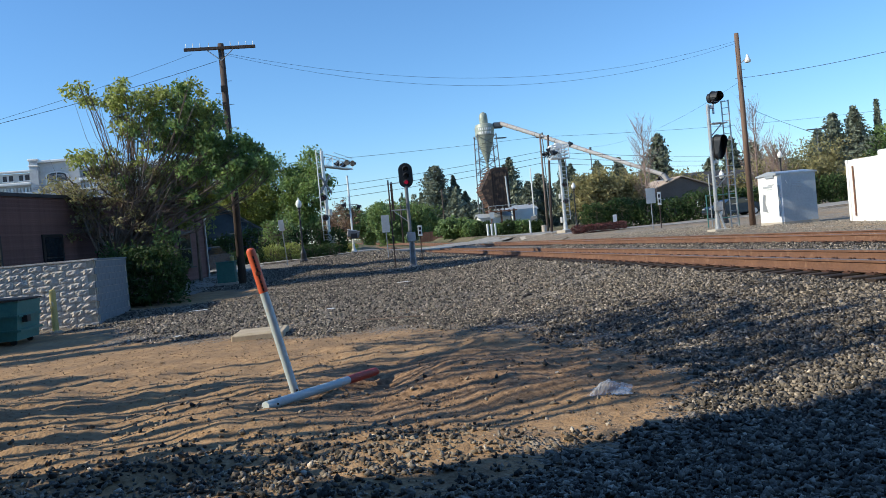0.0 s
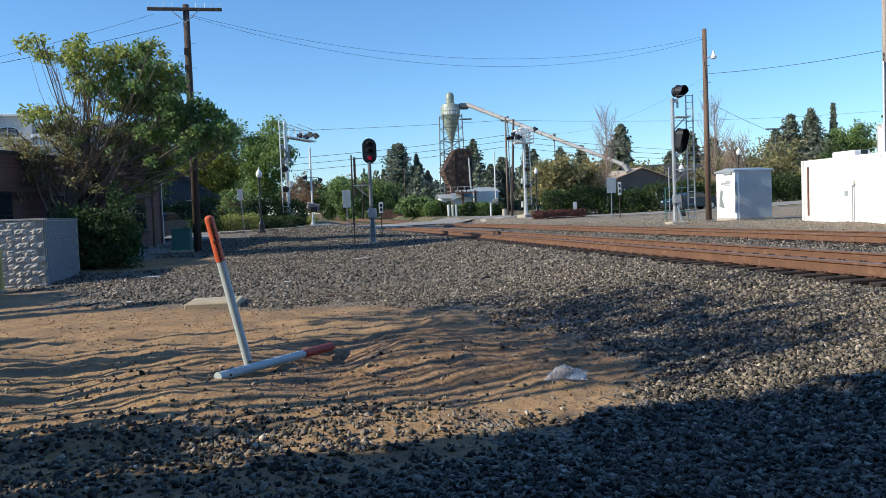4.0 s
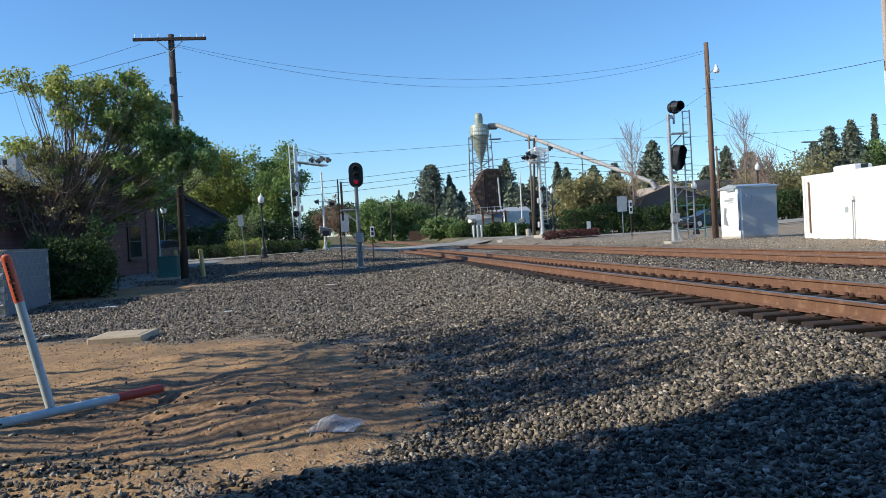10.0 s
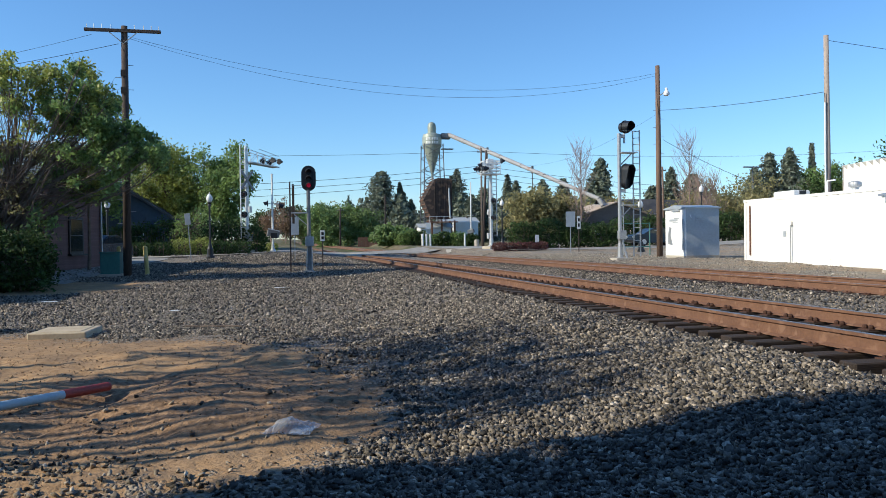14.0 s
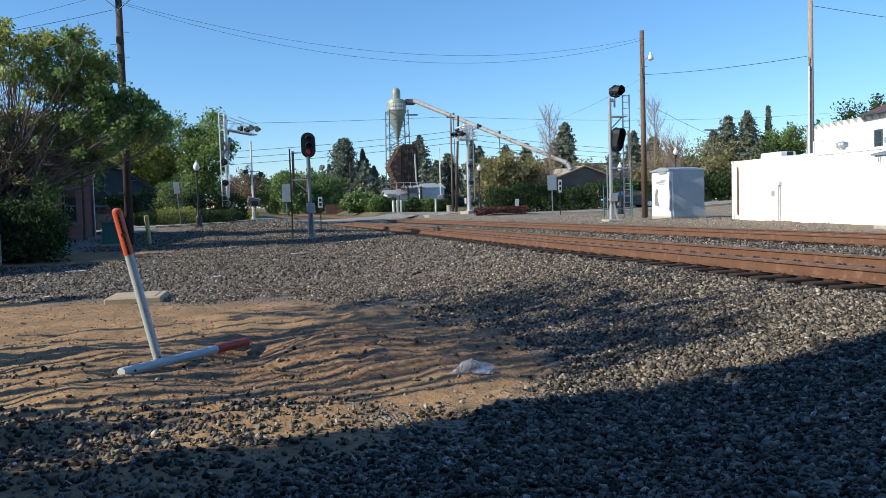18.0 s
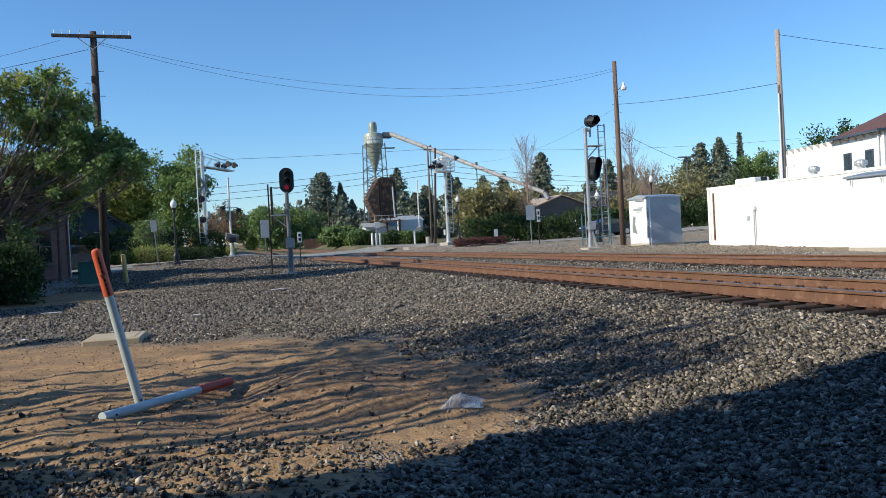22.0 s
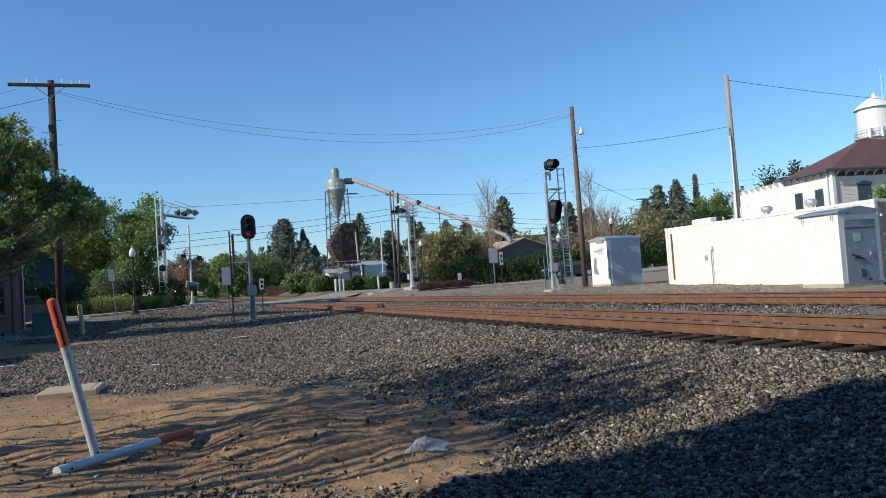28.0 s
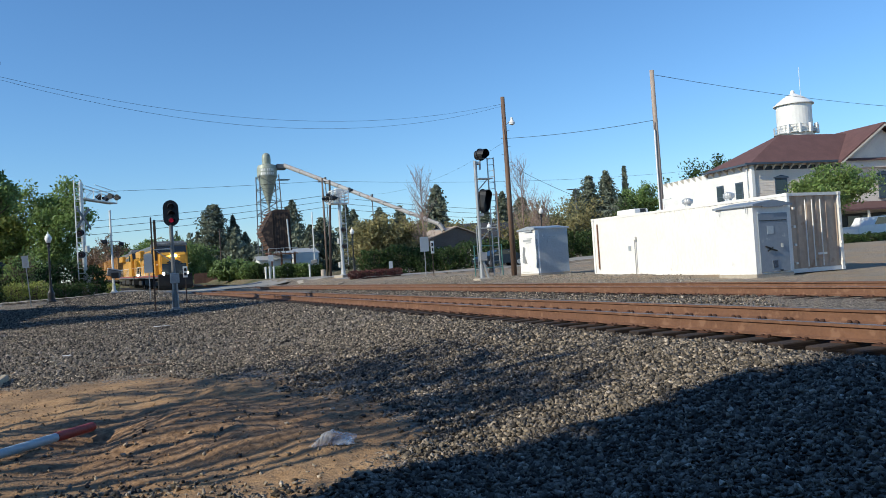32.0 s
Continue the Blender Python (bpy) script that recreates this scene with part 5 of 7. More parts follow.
def lamp_post(x, y, h, label, tone="black"):
    s = thing("street_lamp", at_ground(x, y), label, "street lamp", "street lamps")
    part("base", lathe(B(), [(0.24, -0.05), (0.24, 0.12), (0.18, 0.2), (0.17, 0.55), (0.1, 0.7), (0.065, 0.9)], 12), M[tone], s)
    part("post", rod(B(), (0, 0, 0.8), (0, 0, h - 0.85), 0.06, 0.05, 12), M[tone], s)
    part("collar", lathe(B(), [(0.06, 0), (0.1, 0.06), (0.07, 0.14), (0.13, 0.24)], 12, (0, 0, h - 0.9)), M[tone], s)
    part("globe", lathe(B(), [(0.1, 0), (0.15, 0.1), (0.18, 0.22), (0.155, 0.34), (0.1, 0.42)], 16, (0, 0, h - 0.66)), M["trimwhite"], s, "white acorn globe", True)
    part("finial", lathe(B(), [(0.1, 0), (0.08, 0.05), (0.03, 0.08), (0.03, 0.16), (0.005, 0.2)], 10, (0, 0, h - 0.24)), M["trimwhite"], s)


lamp_post(-2.97, 46.0, 3.9, "black street lamp with white acorn globe")
lamp_post(-8.6, 46.5, 3.6, "black street lamp with white globe by the trees")
lamp_post(31.9, 52.3, 4.75, "black street lamp with white globe behind the housing")
lamp_post(19.5, 63.1, 4.35, "black street lamp by the crossing")
lamp_post(24.6, 47.5, 3.6, "black street lamp beside the hedge")


def sign_post(x, y, h, w, sh, label, m_post="galv", lean=0.0, bars=0, plate="sign"):
    s = thing("sign_post", at_ground(x, y), label, "sign", "sign posts")
    part("post", box(B(), (0, 0, h / 2 - 0.1), (0.05, 0.04, h + 0.2)), M[m_post], s)
    pl = part("plate", box(B(), (0, -0.03, h - sh / 2), (w, 0.012, sh), bevel=0.004), M[plate], s)
    for k in range(bars):
        part("numeral_bar", box(B(), (0, -0.04, h - sh * (0.3 + 0.4 * k)), (w * 0.55, 0.006, sh * 0.26)), M["black"], pl)
    s.rotation_euler = (0, radians(lean), 0)


sign_post(1.77, 42.0, 2.35, 0.44, 0.95, "plain grey back of a road sign on steel post")
sign_post(2.95, 36.0, 1.75, 0.2, 0.5, "small white marker plate on dark post", "poledark", bars=2, plate="trimwhite")
sign_post(-3.8, 44.0, 2.6, 0.3, 0.62, "narrow sign on leaning thin post", lean=-4)
sign_post(20.2, 49.0, 2.75, 0.66, 1.02, "plain grey sign back on white post beside the track")
sign_post(20.75, 48.9, 2.45, 0.25, 0.88, "narrow white marker plate with dark numerals", "poledark", bars=2, plate="trimwhite")
sign_post(19.85, 55.0, 1.15, 0.3, 0.55, "small white sign by the street", plate="trimwhite")
sign_post(20.2, 101.0, 3.1, 0.7, 0.85, "white road sign beside the hedge", plate="trimwhite")
for k in range(3):
    b = thing("bollard", at_ground(19.2 + 0.52 * k, 99.7), "white concrete bollard by the street", "bollard", "white bollards")
    part("post", lathe(B(), [(0.15, -0.1), (0.15, 1.5), (0.1, 1.56)], 12), M["trimwhite"], b)
for x, y, h in ((24.3, 97.0, 1.6), (23.6, 88.0, 0.8)):
    b = thing("bollard", at_ground(x, y), "pale concrete bollard beside the crossing", "bollard", "white bollards")
    part("post", lathe(B(), [(0.13 if h > 1 else 0.3, -0.1), (0.13 if h > 1 else 0.3, h), (0.09, h + 0.04)], 12), M["trimwhite" if h > 1 else "concrete"], b)

# tall poles by the crossing, with cables along the street
for x, y, zt, lean, m, label in ((26.25, 95.7, 13.7, 0.05, "polegrey", "tall weathered utility pole beyond the crossing"), (22.75, 82.0, 11.75, 0.55, "poledark", "dark utility pole by the crossing"), (10.4, 128.0, 7.6, 0.1, "poledark", "far dark utility pole"), (20.9, 150.0, 11.0, 0.0, "poledark", "far dark utility pole"), (52.0, 96.0, 11.5, -0.2, "pole", "far utility pole with crossarm")):
    p = leaning(x, y, gz(x, y), (x + lean, y, zt), 0.15, 0.11, M[m], label=label)
    if x == 22.75:
        continue
    a = part("crossarm", box(B(), (lean, 0, zt - gz(x, y) - 0.5), (1.1, 0.1, 0.12)), M[m], p)
    for u in (-0.5, -0.2, 0.2, 0.5):
        part("insulator", rod(B(), (lean + u, 0, zt - gz(x, y) - 0.45), (lean + u, 0, zt - gz(x, y) - 0.25), 0.03, n=6), M["galv"], a)


# ---- plants ----
def leaf_mesh(name, centres, size, rng, m, parent, long=1.0, droop=0.0, flat=0.0):
    """Many small folded leaves, one at each centre."""
    n = len(centres)
    u = rng.normal(size=(n, 3))
    u[:, 2] = u[:, 2] * (1 - flat) - droop
    u /= np.linalg.norm(u, axis=1)[:, None]
    w = rng.normal(size=(n, 3))
    v = np.cross(u, w)
    v /= np.linalg.norm(v, axis=1)[:, None] + 1e-9
    k = np.cross(u, v)
    s = size * (0.55 + 0.9 * rng.random(n))[:, None]
    c = np.asarray(centres)
    verts = np.stack([c - u * s * long, c + v * s * 0.55 + k * s * 0.15, c + u * s * long, c - v * s * 0.55 + k * s * 0.15], 1).reshape(-1, 3)
    faces = np.arange(4 * n)
    me = bpy.data.meshes.new(name)
    me.vertices.add(4 * n), me.loops.add(4 * n), me.polygons.add(n)
    me.vertices.foreach_set("co", verts.ravel())
    me.loops.foreach_set("vertex_index", faces)
    me.polygons.foreach_set("loop_start", np.arange(0, 4 * n, 4))
    me.update()
    me.materials.append(m)
    ob = new(name, me)
    ob.parent = parent
    return ob


def grown(y):
    """Trees beyond the crossing are older and stand taller."""
    return 0.022 * max(0.0, min(y, 200) - 62)


def limb(bm, a, b, r0, r1, rng, bend=0.15, n=4):
    a, b = Vector(a), Vector(b)
    L = (b - a).length
    off = Vector(rng.normal(size=3)) * bend * L * 0.35
    pts = [a.lerp(b, i / n) + off * math.sin(math.pi * i / n) - Vector((0, 0, 0.12 * L * math.sin(math.pi * i / n))) for i in range(n + 1)]
    for i in range(n):
        stick(bm, pts[i], pts[i + 1], r0 + (r1 - r0) * i / n, r0 + (r1 - r0) * (i + 1) / n, 6)
    return pts


def tree(x, y, h, rad, base, m, count, leaf, seed, label, clumps=46, trunk=0.16, name="tree", z0=None, squash=0.75, stems=1, twigs=0, tone="bark", spread=0.26, group="trees", second=None, category="tree"):
    """A broadleaf tree: tapered trunk, limbs out to uneven clumps, and leaves round the limb ends."""
    rng = np.random.default_rng(seed)
    h += grown(y)
    g = gz(x, y) if z0 is None else z0
    s = thing(name, Matrix.Translation((x, y, g)), label, category, group)
    fork = base + (h - base) * 0.12
    bm = ([], [])
    tops = []
    for k in range(stems):
        a = 6.283 * k / stems + 0.4
        tip = Vector((0.35 * rad * math.cos(a) * (stems > 1), 0.35 * rad * math.sin(a) * (stems > 1), fork + (h - fork) * 0.3))
        limb(bm, (0.12 * math.cos(a) * (stems > 1), 0.12 * math.sin(a) * (stems > 1), -0.15), tip, trunk, trunk * 0.5, rng, 0.08)
        tops.append(tip)
    part("trunk", bm, M[tone], s)
    cz, hz = (base + h) / 2, (h - base) / 2
    cents = []
    while len(cents) < clumps:
        p = rng.uniform(-1, 1, 3)
        r = np.linalg.norm(p)
        if r > 1 or r < 0.35:
            continue
        p *= 1 + 0.6 * noise.noise((p[0] * 2.1 + seed, p[1] * 2.1, p[2] * 2.1))
        # narrower towards the foot of the crown
        f = 0.62 + 0.38 * min(1, (p[2] + 1) * 0.9)
        p /= max(1.0, np.linalg.norm(p) / 1.12)
        cents.append(Vector((p[0] * rad * f, p[1] * rad * f, cz + p[2] * hz)))
    bm = ([], [])
    spots = []
    for c in cents:
        pts = limb(bm, min(tops, key=lambda q: (q - c).length), c, trunk * 0.28, 0.012, rng)
        spots += [(pts[-1], 1.0), (pts[-2], 0.7)]
        for q in range(2):
            e = c + Vector(np.clip(rng.normal(size=3), -1.2, 1.2)) * rad * 0.16
            limb(bm, pts[-2], e, 0.016, 0.006, rng, n=2)
            spots.append((e, 0.8))
    for q in range(twigs):
        c = Vector(cents[rng.integers(len(cents))])
        e = c + Vector(np.clip(rng.normal(size=3), -1.2, 1.2)) * rad * 0.2
        stick(bm, tops[0].lerp(c, 0.55), e, 0.012, 0.004, 4)
    part("branch_frame", bm, M[tone], s)
    if count:
        pick = rng.integers(len(spots), size=count)
        pos = np.array([tuple(spots[i][0]) for i in pick]) + np.clip(rng.normal(size=(count, 3)), -1.7, 1.7) * rad * spread * np.array([1, 1, squash]) * np.array([spots[i][1] for i in pick])[:, None] * 0.75
        pos[:, 2] = np.maximum(pos[:, 2], 0.15)
        if second:
            cut = (pos[:, 0] - pos[:, 2] * 0.55 + rng.normal(size=count) * 0.5) < -np.quantile(pos[:, 2], 0.45) * 0.55 - rad * 0.12
            leaf_mesh("foliage", pos[~cut], leaf, rng, m, s)
            part2 = pos[cut][::2]
            leaf_mesh("foliage", part2, leaf * 0.9, rng, second, s)
        else:
            leaf_mesh("foliage", pos, leaf, rng, m, s)
    return s


def conifer(x, y, h, rad, count, leaf, seed, label, m=None, slim=1.0, name="conifer_tree", blunt=0.8):
    """Whorls of boughs round a straight stem, each a drooping fan of needle sprays. blunt: under 0.6 keeps the width far up."""
    rng = np.random.default_rng(seed)
    h += grown(y)
    s = thing(name, Matrix.Translation((x, y, gz(x, y))), label, "tree", "conifers")
    part("trunk", rod(B(), (0, 0, -0.2), (0, 0, h * 0.97), 0.018 * h, 0.02, 8), M["bark"], s)
    bm, pos = ([], []), []
    tiers = 34
    side = rng.uniform(0, 6.283)
    for k in range(tiers):
        f = 0.06 + 0.93 * k / tiers
        full = rad * 1.15 * max(0.03, 1 - f) ** blunt * (1 + 0.16 * math.sin(5.1 * f + seed))
        for q in range(7):
            a = 6.283 * q / 7 + rng.uniform(-0.5, 0.5) + k
            r = full * rng.uniform(0.55, 1.12) * (1 + 0.18 * math.cos(a - side))
            root = np.array((0, 0, h * f + 0.22 * r / slim))
            tip = np.array((r * math.cos(a), r * math.sin(a), h * f - 0.16 * r))
            stick(bm, tuple(root), tuple(tip), 0.035, 0.01, 4)
            n = max(3, int(count / (tiers * 7) * (0.25 + 1.5 * (1 - f))))
            t = rng.random((n, 1)) ** 0.6
            fan = rng.normal(size=(n, 3)) * np.array([0.11, 0.11, 0.05]) * max(r, 0.35) * (0.4 + t)
            pos.append(root * (1 - t) + tip * t + fan)
    part("branch_frame", bm, M["bark"], s)
    leaf_mesh("foliage", np.concatenate(pos), leaf, rng, m or M["pine"], s, 1.4, 0.3)
    return s


def bare_tree(x, y, h, rad, seed, label):
    """A leafless upright tree: many thin ascending branches."""
    rng = np.random.default_rng(seed)
    h += grown(y)
    s = thing("bare_tree", Matrix.Translation((x, y, gz(x, y))), label, "tree", "bare trees")
    part("trunk", rod(B(), (0, 0, -0.2), (0, 0, h * 0.9), 0.14, 0.015, 7), M["twig"], s)
    bm = ([], [])
    for k in range(60):
        f = rng.uniform(0.12, 0.8)
        a = rng.uniform(0, 6.283)
        L = rad * (1.15 - f * 0.8) * rng.uniform(0.6, 1.1)
        p0 = Vector((0, 0, h * f))
        p1 = p0 + Vector((L * math.cos(a), L * math.sin(a), L * rng.uniform(1.2, 2.2)))
        limb(bm, p0, p1, 0.035, 0.012, rng, 0.1, 3)
        for q in range(5):
            b0 = p0.lerp(p1, rng.uniform(0.3, 0.95))
            b1 = b0 + Vector((rng.normal() * 0.45, rng.normal() * 0.45, rng.uniform(0.5, 1.4)))
            stick(bm, b0, b1, 0.014, 0.006, 4)
    part("branch_frame", bm, M["twig"], s)


def shrub(name, x, y, sx, sy, h, m, count, leaf, seed, label, group="shrubs", z=None, rough=0.12):
    """A clipped or loose shrub: leaves filling an uneven rounded box, with stems inside."""
    rng = np.random.default_rng(seed)
    s = thing(name, Matrix.Translation((x, y, gz(x, y) if z is None else z)), label, "shrub", group)
    p = rng.uniform(-1, 1, (count * 2, 3))
    d = (np.abs(p) ** 3.2).sum(1) ** (1 / 3.2)
    p = p[(d < 1) & (d > 0.55)][:count]
    bump = np.array([1 + rough * 2.2 * noise.noise((q[0] * 2.2 + seed, q[1] * 2.2, q[2] * 2.2)) for q in p])
    p = p * bump[:, None] * np.array([sx / 2, sy / 2, h / 2]) + np.array([0, 0, h / 2])
    p += rng.normal(size=p.shape) * leaf * 0.8
    p[:, 2] = np.maximum(p[:, 2], 0.02)
    bm = ([], [])
    for k in range(14):
        a = Vector((rng.uniform(-0.3, 0.3) * sx, rng.uniform(-0.3, 0.3) * sy, -0.05))
        stick(bm, a, a + Vector((rng.normal() * 0.15 * sx, rng.normal() * 0.15 * sy, h * 0.85)), 0.03, 0.01, 5)
    part("stem_frame", bm, M["bark"], s)
    leaf_mesh("foliage", p, leaf, rng, m, s)
    return s


# the maple beside the block wall, and the shrub under it
# crown lobes: across and up from the foot, reach, leaf density, and how they look
CROWN = [(-0.5, 8.3, 0.5, 0.7, "green"), (0.6, 8.1, 0.85, 0.95, "green"), (1.7, 8.1, 0.6, 0.9, "green"), (0.8, 7.2, 0.8, 0.8, "green"), (3.1, 7.8, 0.95, 0.95, "mixed"),
         (3.9, 7.2, 0.7, 0.8, "mixed"), (2.9, 6.8, 1.0, 0.9, "mixed"), (1.6, 6.4, 1.0, 0.6, "mixed"), (4.1, 6.2, 0.95, 1.0, "deep"), (5.0, 5.7, 0.8, 1.1, "deep"),
         (5.75, 5.2, 0.6, 1.1, "deep"), (4.3, 5.0, 0.95, 0.9, "deep"), (2.8, 5.0, 0.95, 0.6, "mixed"), (3.5, 3.8, 0.75, 0.6, "mixed"), (1.9, 3.0, 0.75, 0.45, "mixed"),
         (-0.6, 6.0, 0.65, 0.55, "green"), (-0.1, 4.9, 1.1, 0.45, "dry"), (-1.5, 4.2, 0.85, 0.6, "dry"), (1.1, 4.7, 1.2, 0.4, "dry"), (-1.9, 5.0, 0.7, 0.45, "dry"),
         (0.4, 5.7, 0.9, 0.4, "mixed"), (-0.9, 3.5, 0.8, 0.4, "dry"), (2.7, 4.1, 0.9, 0.5, "mixed"), (0.7, 3.6, 1.0, 0.35, "dry")]


def maple(x, y, seed):
    """A vase of many limbs from a low fork, drooping leaf tufts in uneven lobes, the lower west side still half bare."""
    rng = np.random.default_rng(seed)
    g = gz(x, y)
    s = thing("maple_tree", Matrix.Translation((x, y, g)), "spring-green maple, lower twigs bare and brown, by brick building", "tree", "trees")
    fork = Vector((0.05, 0, 0.9))
    acc = ([], [])
    limb(acc, (0, 0, -0.2), fork, 0.17, 0.14, rng, 0.05, 3)
    part("trunk", acc, M["barkdk"], s)
    acc, twig = ([], []), ([], [])
    leaves = {"green": [], "mixed": [], "deep": [], "dry": []}

    def bough(a, b, r0, r1, lift, n=7):
        """Rises steeply from the fork, then arches out to its lobe."""
        out, wob = [], Vector(rng.normal(size=3)) * 0.26
        for k in range(n + 1):
            f = k / n
            c = Vector((0.9, 0.3 * b.y, 3.4)) if b.z > 5 else a.lerp(b, 0.5) + Vector((0, 0, lift))
            p = a.lerp(c, f).lerp(c.lerp(b, f), f) + wob * math.sin(math.pi * f * 1.7) + Vector(rng.normal(size=3)) * 0.045
            out.append(p)
        for k in range(n):
            stick(acc, out[k], out[k + 1], r0 + (r1 - r0) * k / n, r0 + (r1 - r0) * (k + 1) / n, 6)
        return out

    for cx, cz, rad, dense, tone in CROWN:
        c = Vector((cx, 0, cz - g))
        boughs = []
        for k in range(3 if rad > 0.7 else 2):
            e = c + Vector((rng.normal() * 0.3 * rad, rng.uniform(-1.1, 1.1) * (0.5 + rad * 0.8), rng.normal() * 0.25 * rad))
            boughs.append(bough(fork, e, 0.05, 0.018, rng.uniform(-0.5, 0.35)))
        tufts = int(26 * rad * rad * (1.0 if tone != "dry" else 1.5)) + 6
        for k in range(tufts):
            p = rng.normal(size=3)
            p *= rng.random() ** 0.4 / np.linalg.norm(p)
            q = c + Vector((p[0] * rad, p[1] * (0.8 + rad), p[2] * rad * 0.95))
            b = min(boughs, key=lambda v: (v[-1] - q).length)
            a = b[int(rng.integers(4, 8))]
            limb(acc if k % 2 else twig, a, q, 0.014, 0.005, rng, 0.12, 3)
            for w in range(3 if tone in ("dry", "mixed") else 1):
                b0 = a.lerp(q, rng.uniform(0.3, 1.0))
                stick(twig, b0, b0 + (q - a).normalized() * rng.uniform(0.2, 0.6) + Vector(rng.normal(size=3)) * 0.16, 0.007, 0.003, 4)
            if rng.random() > dense * 0.8:
                continue
            # a drooping spray of leaves
            n = int(rng.uniform(40, 100) * (0.75 if tone == "dry" else 1.1))
            f = rng.random((n, 1))
            lean = np.array([rng.normal() * 0.18, rng.normal() * 0.18, -0.26])
            leaves[tone].append(np.array(tuple(q)) + f * lean + np.clip(rng.normal(size=(n, 3)), -1.7, 1.7) * np.array([0.15, 0.15, 0.1]))
    for k in range(16):
        e = fork + Vector((rng.uniform(-1.9, 2.8), rng.uniform(-1.3, 1.3), rng.uniform(2.6, 4.4)))
        b = bough(fork, e, 0.035, 0.01, rng.uniform(-0.3, 0.2))
        for w in range(16):
            b0 = b[int(rng.integers(2, 8))]
            stick(twig, b0, b0 + Vector((rng.normal() * 0.3, rng.normal() * 0.3, rng.uniform(0.15, 0.8))), 0.008, 0.003, 4)
    part("branch_frame", acc, M["bark"], s)
    part("twig_frame", twig, M["bark"], s)
    both = leaves["mixed"]
    for pos, m, size in ((leaves["green"] + both[::2], M["leaf"], 0.07), (leaves["deep"] + both[1::2], M["leafmid"], 0.075), (leaves["dry"], M["olive"], 0.06)):
        leaf_mesh("foliage", np.concatenate(pos), size, rng, m, s, 1.1, 0.35)


maple(-9.4, 31.0, 11)
# tree added mostly behind the maple to cast the shadow band over the rails
tree(-7.5, 37.4, 8.9, 1.75, 2.6, M["leafmid"], 13000, 0.09, 12, "dark leafy tree added behind the crossarm pole for its shadow", clumps=34, trunk=0.1, spread=0.17)
shrub("shrub", -7.7, 27.6, 2.7, 2.0, 2.05, M["leafdk"], 9000, 0.06, 13, "dense dark green shrub beside block wall", rough=0.26)
shrub("shrub", -9.6, 18.2, 1.3, 1.3, 1.3, M["leafdk"], 1500, 0.06, 14, "dark leafy shrub beside the waste bin")

# plants added west of the walker, out of sight, only to cast shade on the ground
shrub("hedge", -9.2, -2.85, 3.2, 11.5, 12.0, M["leafdk"], 24000, 0.24, 15, "unseen tall hedge added to shade the gravel", "tall hedges", rough=0.05)
shrub("hedge", -9.2, 1.62, 2.6, 4.3, 9.5, M["leafdk"], 13000, 0.2, 17, "unseen round-topped evergreen added to shape the shade edge", "tall hedges", rough=0.08)
shrub("shrub", -7.3, 4.9, 1.3, 1.2, 3.3, M["leafdk"], 2500, 0.1, 16, "unseen leafy shrub added to shade the dirt", rough=0.2)
# unseen hedges added behind the walker to block sky light and deepen the shade
for k in range(5):
    shrub("hedge", -7.0 + 5.2 * k, -8.5 - 0.6 * (k % 2), 5.6, 3.0, 10.5 + 0.8 * (k % 3), M["leafdk"], 6000, 0.3, 420 + k, "unseen tall hedge added to block sky light", "tall hedges", rough=0.08)
# unseen thin trunks added for the long shadow streaks on the dirt
grove = random.Random(5)
for k in range(34):
    sy, sh = 5.3 + 0.125 * k + grove.uniform(-0.05, 0.05), grove.uniform(6.4, 8.6)
    tree(-6.7 - 0.55 * (k % 4), sy, sh, 0.8, sh * 0.72, M["leafdk"], 26, 0.09, 300 + k, "unseen slender tree added to streak the dirt with shadow", clumps=8, trunk=grove.uniform(0.045, 0.085), twigs=14, spread=0.3, group="slender trees")
tree(-8.6, 10.2, 8.2, 1.4, 4.6, M["leafdk"], 600, 0.11, 340, "unseen young tree added to dapple the ground with shade", clumps=16, trunk=0.07, twigs=30, spread=0.25)
# unseen columns and trees added for the shadow bars farther up the lot
for k, (sx, sy, sw, sh) in enumerate(((-15.0, 14.2, 0.65, 7.0), (-15.5, 15.3, 0.5, 6.4), (-15.0, 9.9, 0.45, 6.6), (-15.0, 10.6, 0.4, 6.2), (-15.2, 11.5, 0.55, 5.6))):
    shrub("columnar_shrub", sx, sy, 0.7, sw, sh, M["leafdk"], 2600, 0.1, 400 + k, "unseen columnar shrub added to cast a shadow bar", "columnar shrubs", rough=0.08)
tree(-18.0, 17.3, 6.8, 2.0, 1.5, M["leafdk"], 8000, 0.14, 19, "unseen leafy tree added to shade the dirt lot", clumps=40, spread=0.2)
tree(-17.0, 19.2, 5.6, 2.0, 1.2, M["leafdk"], 8000, 0.14, 20, "unseen leafy tree added to shade the dirt lot", clumps=40, spread=0.2)

# by the street on the west side
tree(-12.8, 57.5, 7.4, 3.0, 1.5, M["leafmid"], 14000, 0.11, 24, "dark green street tree behind the hedge", clumps=50, spread=0.2)
tree(-7.6, 64.5, 8.2, 3.4, 1.6, M["leaf"], 20000, 0.11, 21, "spring-green street tree beyond the hedge", clumps=56, spread=0.2)
tree(-3.1, 62.0, 8.5, 2.5, 2.4, M["leafmid"], 16000, 0.11, 22, "spring-green street tree behind the crossing signal", clumps=48, spread=0.2)
tree(-4.9, 53.5, 3.2, 1.2, 0.8, M["leafmid"], 1300, 0.07, 23, "small half-bare tree with reddish new leaves", clumps=26, trunk=0.07, twigs=120)
